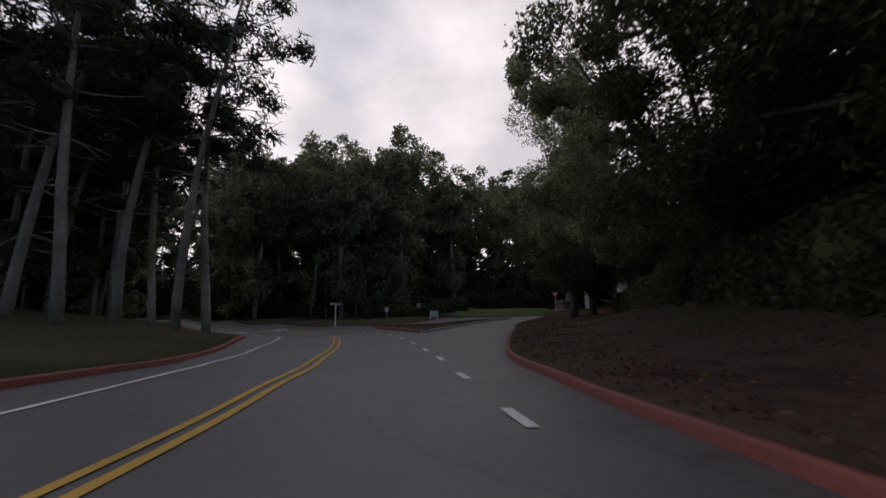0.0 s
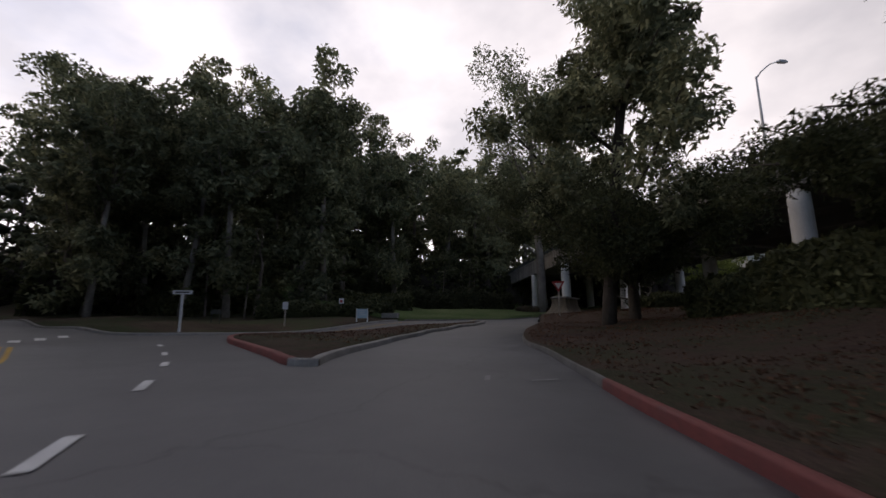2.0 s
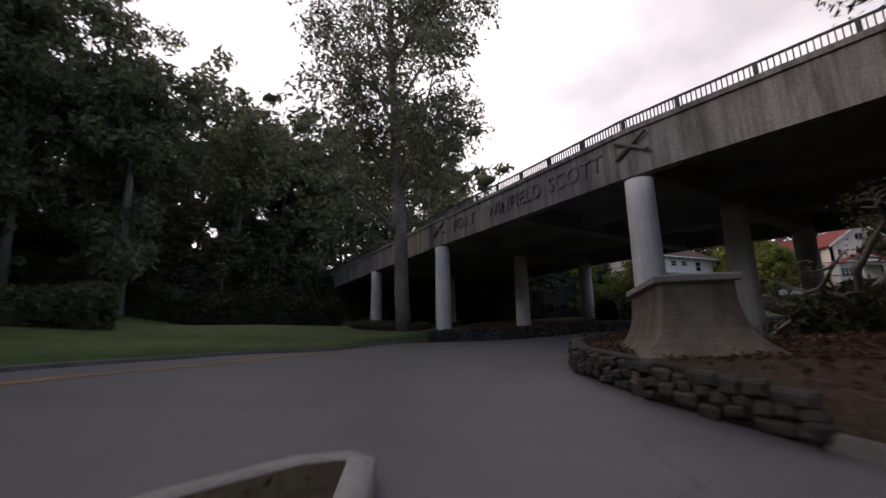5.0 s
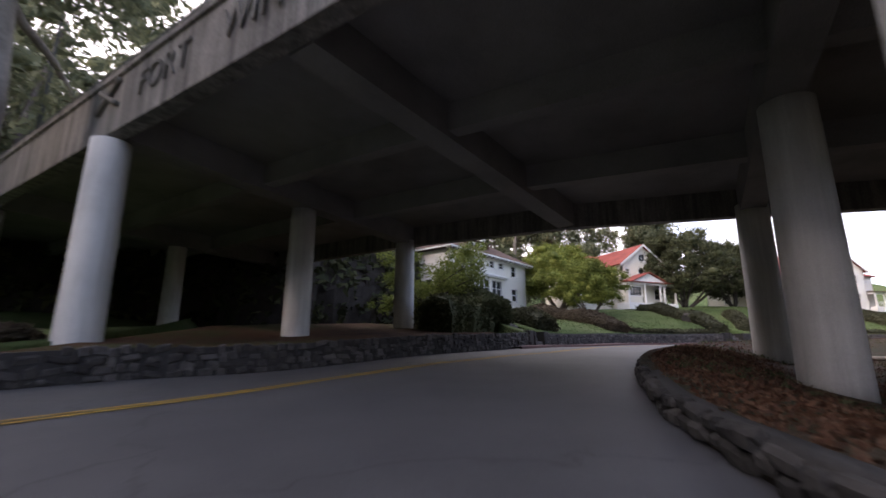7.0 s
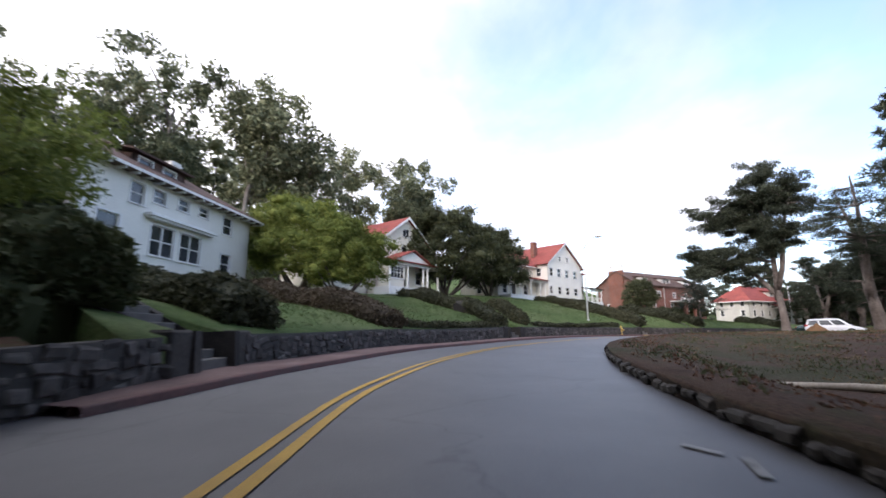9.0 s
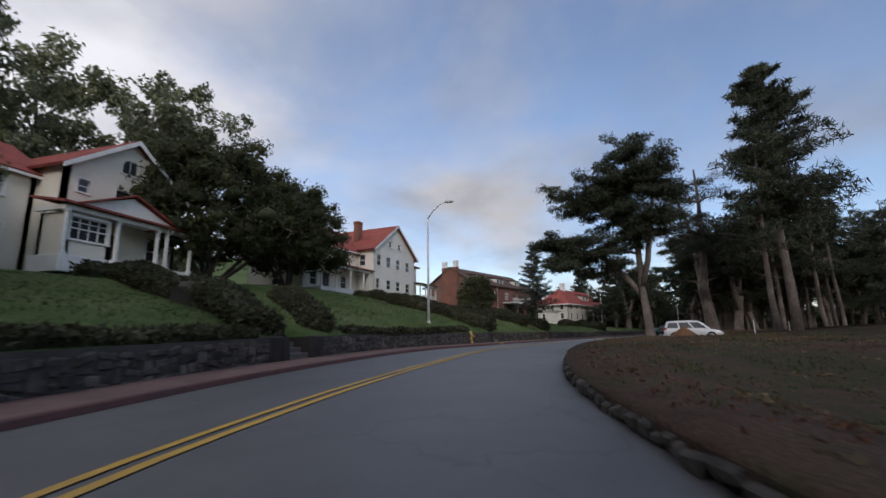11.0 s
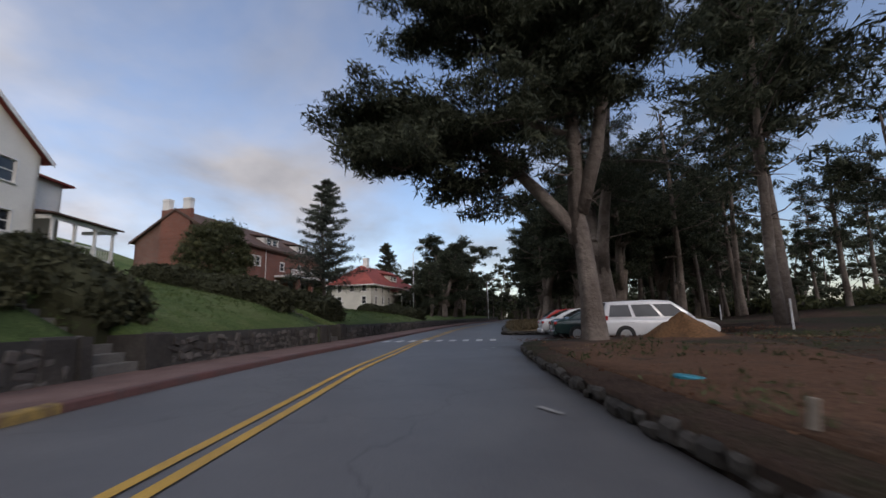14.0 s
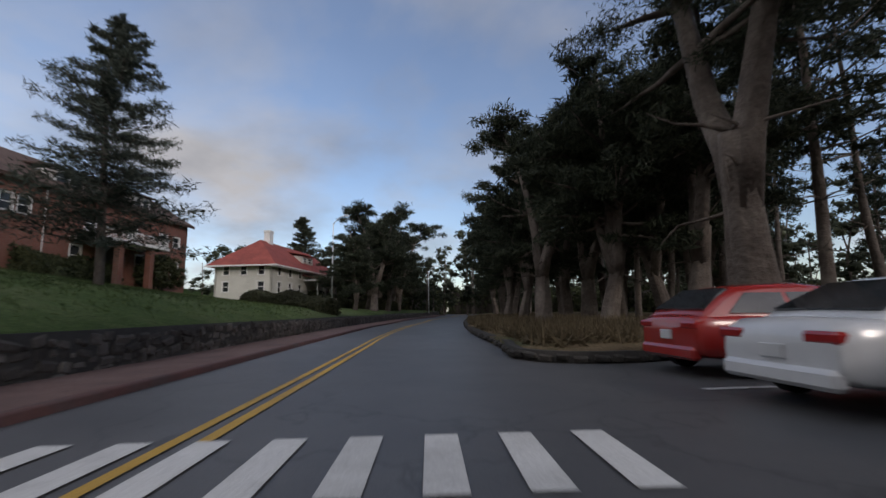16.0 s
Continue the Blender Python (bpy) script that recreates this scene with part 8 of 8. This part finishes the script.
# dirt mound, log, stakes on the verge
mo = tagged(new("dirt_mound"), "heap of rust-brown bark chips on the verge", "dirt mound")
mo.matrix_world = pose(59.9, 81.0, ez(59.9, 81.0) - 0.06)
rng_m = np.random.default_rng(9)
v, f, base = [], [], 0
nr, na = 9, 26
mv = [(0, 0, 0.85)]
for i in range(1, nr + 1):
    r = i / nr
    for j in range(na):
        a = j * 2 * math.pi / na
        w = 1 + 0.14 * math.sin(2 * a + 1) + 0.07 * math.sin(5 * a)
        mv.append((1.3 * r * w * math.cos(a), 1.1 * r * w * math.sin(a), 0.85 * (1 - r) ** 0.85 * (1 - 0.2 * r) + rng_m.normal() * 0.03))
mf = [(0, 1 + j, 1 + (j + 1) % na) for j in range(na)]
for i in range(nr - 1):
    for j in range(na):
        a, b = 1 + i * na + j, 1 + i * na + (j + 1) % na
        mf.append((a, a + na, b + na, b))
g = Shape()
g.add(mv, mf)
part("soil_body", g, M_HEAP, mo, smooth=True)
lg = thing("fallen_log", pose(17.4, 80.6, ez(17.4, 80.6) + 0.12, 0, 0, -88), "long pale fallen branch lying on the verge", "log")
g = Shape()
g.tube([(-3.2, 0, 0), (-1.5, 0.06, 0.03), (0.5, -0.03, 0.02), (2.4, 0.05, 0.04), (3.4, 0.02, 0.02)], [0.07, 0.095, 0.10, 0.09, 0.06], 10)
part("trunk", g, M_WOOD, lg, smooth=True)
for x, y in ((47.4, 88.7), (49.9, 88.0)):
    ob = thing("survey_stake", pose(x, y, ez(x, y) - 0.1, 4, -5, 20), "short pale wooden survey stake in the dirt", "stake", "survey stakes")
    g = Shape()
    g.box(-0.035, -0.018, -0.2, 0.035, 0.018, 0.36, c=0.006)
    part("stake", g, M_WOOD, ob)
for x, y in ((72.0, 68.5), (61.0, 75.5)):
    ob = thing("marker_post", pose(x, y, rz(x, y), 0, 0, 10), "thin white marker post in the grass", "post", "marker posts")
    g = Shape()
    g.tube([(0, 0, -0.2), (0, 0, 1.6)], [0.04, 0.035], 8)
    part("post", g, M_SIGN_WHITE, ob)


# a flattened turquoise plastic lid left on the verge
lid = thing("plastic_lid", pose(52.3, 87.0, ez(52.3, 87.0) + 0.02, 6, -5, 30) @ Matrix.Diagonal((0.55, 0.55, 1, 1)), "flat turquoise plastic lid lying on the dirt", "litter")
g = Shape()
g.tube([(0, 0, 0), (0, 0, 0.03), (0, 0, 0.05), (0, 0, 0.055)], [0.36, 0.37, 0.34, 0.30], 20)
part("lid_body", g, paint("turquoise_plastic", (0.02, 0.22, 0.30), 0.4, 0.0), lid)

# parked cars
def car(x, y, turn, label, paint_m, spec, z=None):
    """A car, nose along +x. spec: half width, wheel radius, body stations (x, sill, belt, unused, width), axles, cabin outline, kind."""
    hw, wheel_r, st, axles, gx, kind = spec
    ob = thing("parked_car", pose(x, y, rz(x, y) if z is None else z, 0, 0, turn), label, "car", "parked cars")
    keys = np.array([(s[0], s[1], s[2], s[4]) for s in st])
    xs = np.unique(np.r_[np.linspace(keys[0, 0], keys[-1, 0], 22), keys[0, 0] + 0.05, keys[-1, 0] - 0.05])
    lo, hi, wd = (np.interp(xs, keys[:, 0], keys[:, k]) for k in (1, 2, 3))
    prof = [(0.84, 0.0), (0.95, 0.05), (0.99, 0.22), (1.0, 0.45), (0.995, 0.66), (0.975, 0.84), (0.93, 0.95), (0.82, 1.0), (0.45, 1.03), (0.0, 1.04)]
    prof = prof + [(-a, c) for a, c in reversed(prof[:-1])]
    k = len(prof)
    v = [(xx, hw * w * a, l + (h - l) * c) for xx, l, h, w in zip(xs, lo, hi, wd) for a, c in prof]
    f = [(i * k + j, i * k + (j + 1) % k, (i + 1) * k + (j + 1) % k, (i + 1) * k + j) for i in range(len(xs) - 1) for j in range(k)]
    f += [tuple(range(k)), tuple(reversed(range((len(xs) - 1) * k, len(xs) * k)))]
    g = Shape()
    g.add(v, f)
    body = part("body", g, paint_m, ob)
    rnd_mod = body.modifiers.new("rounding", "BEVEL")
    rnd_mod.width, rnd_mod.segments, rnd_mod.limit_method, rnd_mod.angle_limit = 0.05, 3, "ANGLE", radians(40)
    body.data.polygons.foreach_set("use_smooth", np.ones(len(body.data.polygons), bool))
    # cabin: a rounded shell in body colour with glass let over it
    (xa, za, wa), (xb, zb, wb), (xc, zc, wc), (xd, zd, wd_) = gx
    cab = [(xa - 0.04, za - 0.1, wa * 1.02), (xa, za, wa), (xa + (xb - xa) * 0.55, za + (zb - za) * 0.62, wa + (wb - wa) * 0.55), (xb, zb, wb), (xb + (xc - xb) * 0.3, zb + 0.05, wb), (xb + (xc - xb) * 0.7, zc + 0.05, wc), (xc, zc, wc), (xc + (xd - xc) * 0.5, zc + (zd - zc) * 0.44, wc + (wd_ - wc) * 0.5), (xd, zd, wd_), (xd + 0.04, zd - 0.1, wd_ * 1.02)]
    v, f = [], []
    for px_, pz_, w in cab:
        v += [(px_, -hw * w, pz_), (px_, -hw * w * 0.86, pz_ + 0.035), (px_, 0, pz_ + 0.055), (px_, hw * w * 0.86, pz_ + 0.035), (px_, hw * w, pz_)]
    for i in range(len(cab) - 1):
        for j in range(4):
            f.append((i * 5 + j, i * 5 + j + 1, i * 5 + 6 + j, i * 5 + 5 + j))
    f += [tuple(i * 5 for i in range(len(cab))), tuple(reversed([i * 5 + 4 for i in range(len(cab))])), (0, 45, 49, 4)]
    g = Shape()
    g.add(v, f)
    cabin = part("cabin", g, paint_m, ob)
    rnd_mod = cabin.modifiers.new("rounding", "BEVEL")
    rnd_mod.width, rnd_mod.segments, rnd_mod.limit_method, rnd_mod.angle_limit = 0.06, 3, "ANGLE", radians(25)
    cabin.data.polygons.foreach_set("use_smooth", np.ones(len(cabin.data.polygons), bool))

    def pane(name, pts, push):
        q = [Vector(p) + Vector(push) for p in pts]
        s = Shape()
        s.add(q + [p - Vector(push) * 1.5 for p in q], [tuple(range(len(q))), tuple(reversed(range(len(q), 2 * len(q))))] + [(i, (i + 1) % len(q), len(q) + (i + 1) % len(q), len(q) + i) for i in range(len(q))])
        part(name, s, M_GLASS, ob, "dark reflecting window glass")

    at = lambda p, q, t: tuple(np.array(p) + (np.array(q) - np.array(p)) * t)
    lean = 0.035
    for (x0, z0, w0), (x1, z1, w1), nm, sg in (((xa, za, wa), (xb, zb, wb), "rear_window", -1), ((xd, zd, wd_), (xc, zc, wc), "windscreen", 1)):
        b0, t0 = (x0, z0), (x1, z1)
        m0, m1 = at(b0, t0, 0.10), at(b0, t0, 0.90)
        wl, wu = hw * (w0 + (w1 - w0) * 0.1) * 0.86, hw * (w0 + (w1 - w0) * 0.9) * 0.84
        pane(nm, [(m0[0], -wl, m0[1] + 0.05), (m0[0], wl, m0[1] + 0.05), (m1[0], wu, m1[1] + 0.05), (m1[0], -wu, m1[1] + 0.05)], (sg * 0.03, 0, 0.028))
    cuts = (0.04, 0.34, 0.66, 0.97) if kind == "van" else (0.10, 0.50, 0.96)
    for sy in (-1, 1):
        for t0, t1 in zip(cuts, cuts[1:]):
            def edge(t, up):
                bx, bz_, bw = xa + (xd - xa) * t, za + (zd - za) * t, wa + (wd_ - wa) * t
                tx, tz, tw = xb + (xc - xb) * t, zb + (zc - zb) * t, wb + (wc - wb) * t
                return (bx + (tx - bx) * up, sy * hw * (bw + (tw - bw) * up), bz_ + (tz - bz_) * up)
            pane("side_window", [edge(t0 + 0.02, 0.10), edge(t1 - 0.02, 0.10), edge(t1 - 0.02, 0.86), edge(t0 + 0.02, 0.86)], (0, sy * 0.014, 0))
    for ax in axles:
        for sy in (-1, 1):
            yo = sy * hw
            g = Shape()
            arch = [(ax + math.cos(a) * wheel_r * 1.16, wheel_r + math.sin(a) * wheel_r * 1.16) for a in np.linspace(-0.35, math.pi + 0.35, 17)]
            g.prism(arch, (1, 0, 0), (0, 0, 1), (0, yo + sy * 0.006, 0), (0, -sy * 0.1, 0))
            part("wheel_arch", g, M_PLASTIC, ob)
            g = Shape()
            g.tube([(ax, yo - sy * 0.2, wheel_r), (ax, yo - sy * 0.19, wheel_r), (ax, yo + sy * 0.0, wheel_r), (ax, yo + sy * 0.022, wheel_r)], [wheel_r * 0.92, wheel_r, wheel_r, wheel_r * 0.9], 28)
            tyre = part("tyre", g, M_TYRE, ob)
            g = Shape()
            g.tube([(ax, yo + sy * 0.023, wheel_r), (ax, yo + sy * 0.03, wheel_r)], [wheel_r * 0.68, wheel_r * 0.64], 22)
            rim = part("rim", g, M_RIM, tyre)
            for q in range(6):
                a = q * 2 * math.pi / 6
                g.tube([(ax + math.cos(a) * wheel_r * 0.3, yo + sy * 0.033, wheel_r + math.sin(a) * wheel_r * 0.3), (ax + math.cos(a) * wheel_r * 0.56, yo + sy * 0.033, wheel_r + math.sin(a) * wheel_r * 0.56)], [0.012, 0.03], 5)
    xr, zt = st[0][0], st[1][2]
    for sy in (-1, 1):
        g = Shape()
        if kind == "van":
            g.box(xr + 0.0, sy * hw * 0.83 - 0.1, 0.88, xr + 0.30, sy * hw * 0.83 + 0.13, 1.10, c=0.04)
        else:
            g.box(xr - 0.015, sy * hw * 0.70 - 0.18, zt - 0.24, xr + 0.26, sy * hw * 0.70 + 0.235, zt - 0.10, c=0.035)
        part("tail_lamp", g, M_TAIL, ob, "red tail lamp")
        g = Shape()
        g.box(st[-1][0] - 0.3, sy * hw * 0.58 - 0.16, st[-1][2] - 0.06, st[-1][0] + 0.0, sy * hw * 0.58 + 0.16, st[-1][2] + 0.05, c=0.04)
        part("headlamp", g, M_GLASS, ob, "clear headlamp lens")
        g = Shape()
        g.box(xd - 0.38, sy * (hw + 0.05) - 0.09, zd + 0.02, xd - 0.24, sy * (hw + 0.05) + 0.09, zd + 0.16, c=0.035)
        part("mirror", g, paint_m, ob)
        for xh in (xa + (xd - xa) * 0.30, xa + (xd - xa) * 0.66):
            g = Shape()
            g.box(xh - 0.1, sy * (hw + 0.008) - 0.014, za - 0.17, xh + 0.1, sy * (hw + 0.008) + 0.014, za - 0.13, c=0.006)
            part("door_handle", g, paint_m, ob)
        g = Shape()
        g.box(axles[0] + wheel_r * 1.3, sy * (hw - 0.03) - 0.03, 0.2, axles[1] - wheel_r * 1.3, sy * (hw - 0.03) + 0.012, 0.31, c=0.02)
        part("side_sill", g, M_PLASTIC, ob)
    g = Shape()
    g.box(xr - 0.035, -0.16, zt - 0.42, xr + 0.03, 0.16, zt - 0.26, c=0.01)
    part("number_plate", g, M_SIGN_WHITE, ob, "pale blank number plate")
    g = Shape()
    g.box(xr - 0.07, -hw * 0.86, 0.28, xr + 0.12, hw * 0.86, 0.5, c=0.05)
    part("bumper", g, paint_m, ob)
    return ob


VAN = (0.95, 0.33, [(-2.3, 0.42, 0.92, 0, 0.90), (-2.22, 0.34, 1.0, 0, 0.97), (-1.3, 0.26, 1.01, 0, 1.0), (1.1, 0.26, 0.97, 0, 1.0), (1.75, 0.28, 0.88, 0, 0.97), (2.2, 0.34, 0.73, 0, 0.88), (2.32, 0.42, 0.60, 0, 0.78)], (-1.4, 1.4), [(-2.22, 0.99, 0.91), (-2.0, 1.60, 0.78), (0.5, 1.62, 0.78), (1.35, 0.97, 0.90)], "van")
SEDAN = (0.90, 0.32, [(-2.35, 0.42, 0.78, 0, 0.86), (-2.26, 0.34, 0.98, 0, 0.95), (-1.5, 0.26, 1.0, 0, 1.0), (0.9, 0.26, 0.95, 0, 1.0), (1.7, 0.28, 0.85, 0, 0.98), (2.22, 0.34, 0.70, 0, 0.88), (2.34, 0.42, 0.58, 0, 0.78)], (-1.38, 1.38), [(-1.75, 0.99, 0.88), (-0.85, 1.40, 0.72), (0.35, 1.41, 0.72), (1.25, 0.94, 0.88)], "sedan")
HATCH = (0.91, 0.32, [(-2.1, 0.42, 0.85, 0, 0.88), (-2.02, 0.34, 1.02, 0, 0.96), (-1.3, 0.26, 1.02, 0, 1.0), (0.9, 0.26, 0.97, 0, 1.0), (1.55, 0.28, 0.88, 0, 0.97), (2.02, 0.34, 0.72, 0, 0.88), (2.14, 0.42, 0.6, 0, 0.78)], (-1.28, 1.28), [(-1.92, 1.01, 0.90), (-1.25, 1.44, 0.74), (0.4, 1.46, 0.74), (1.25, 0.96, 0.90)], "hatch")
CAR_TURN = -104
car(63.65, 79.4, CAR_TURN, "white minivan parked nose-in beside a cypress trunk", M_CAR_WHITE, VAN)
car(66.3, 80.1, CAR_TURN, "dark green saloon car parked nose-in", M_CAR_GREEN, SEDAN)
car(68.9, 79.6, CAR_TURN, "white saloon car parked nose-in", M_CAR_WHITE, SEDAN)
car(71.6, 78.7, CAR_TURN, "red hatchback parked nose-in at the end of the row", M_CAR_RED, HATCH)

# ---- stones of the walls and edgings ----
wall_h = lambda x: float(np.interp(x, [-14, -11, 4, 8, 30, 60, 165], [0.66, 0.76, 0.82, 0.86, 0.92, 0.90, 0.85]))
stone_wall("wall_bed", WALL[WALL[:, 0] < 7.0], wall_h, "low dark fieldstone wall of the planting bed", (-13, 9))
for x0, x1, near in ((8.6, 32.9, 300), (34.5, 56.9, 280), (58.5, 69.2, 200), (70.8, 165, 240)):
    stone_wall("wall_bank", WALL[(WALL[:, 0] > x0) & (WALL[:, 0] < x1)], wall_h, "dark fieldstone retaining wall along the pavement", (x0, min(x1, 92)), limit=near)
EDGE = [stone_mesh(40 + i, *s, M_EDGE) for i, s in enumerate([(0.30, 0.16, 0.16), (0.22, 0.15, 0.13), (0.38, 0.16, 0.15), (0.26, 0.15, 0.12), (0.17, 0.14, 0.13), (0.28, 0.16, 0.18)])]
edge_line = SLIP_RIGHT[(SLIP_RIGHT[:, 1] > 56)]
stone_wall("edging", edge_line[::-1], lambda x: float(np.interp(x, [-6.9, -6.1, -5.2, -3, 3, 30, 70], [0.50, 0.48, 0.34, 0.29, 0.24, 0.22, 0.20])), "rough fieldstone edging of the verge", (-8, 64), EDGE, 0.13, 1.0, depth=0.26, sunk=0.015, tilt=5.0)
far_edge = np.vstack([bay[8:], FAR_RIGHT[FAR_RIGHT[:, 0] < 150]])
stone_wall("edging_grove", spline(far_edge, 1.0)[::-1], lambda x: 0.26, "rough fieldstone edging of the grove", (73, 98), EDGE, 0.13, 1.0, depth=0.26, sunk=0.015, tilt=5.0)
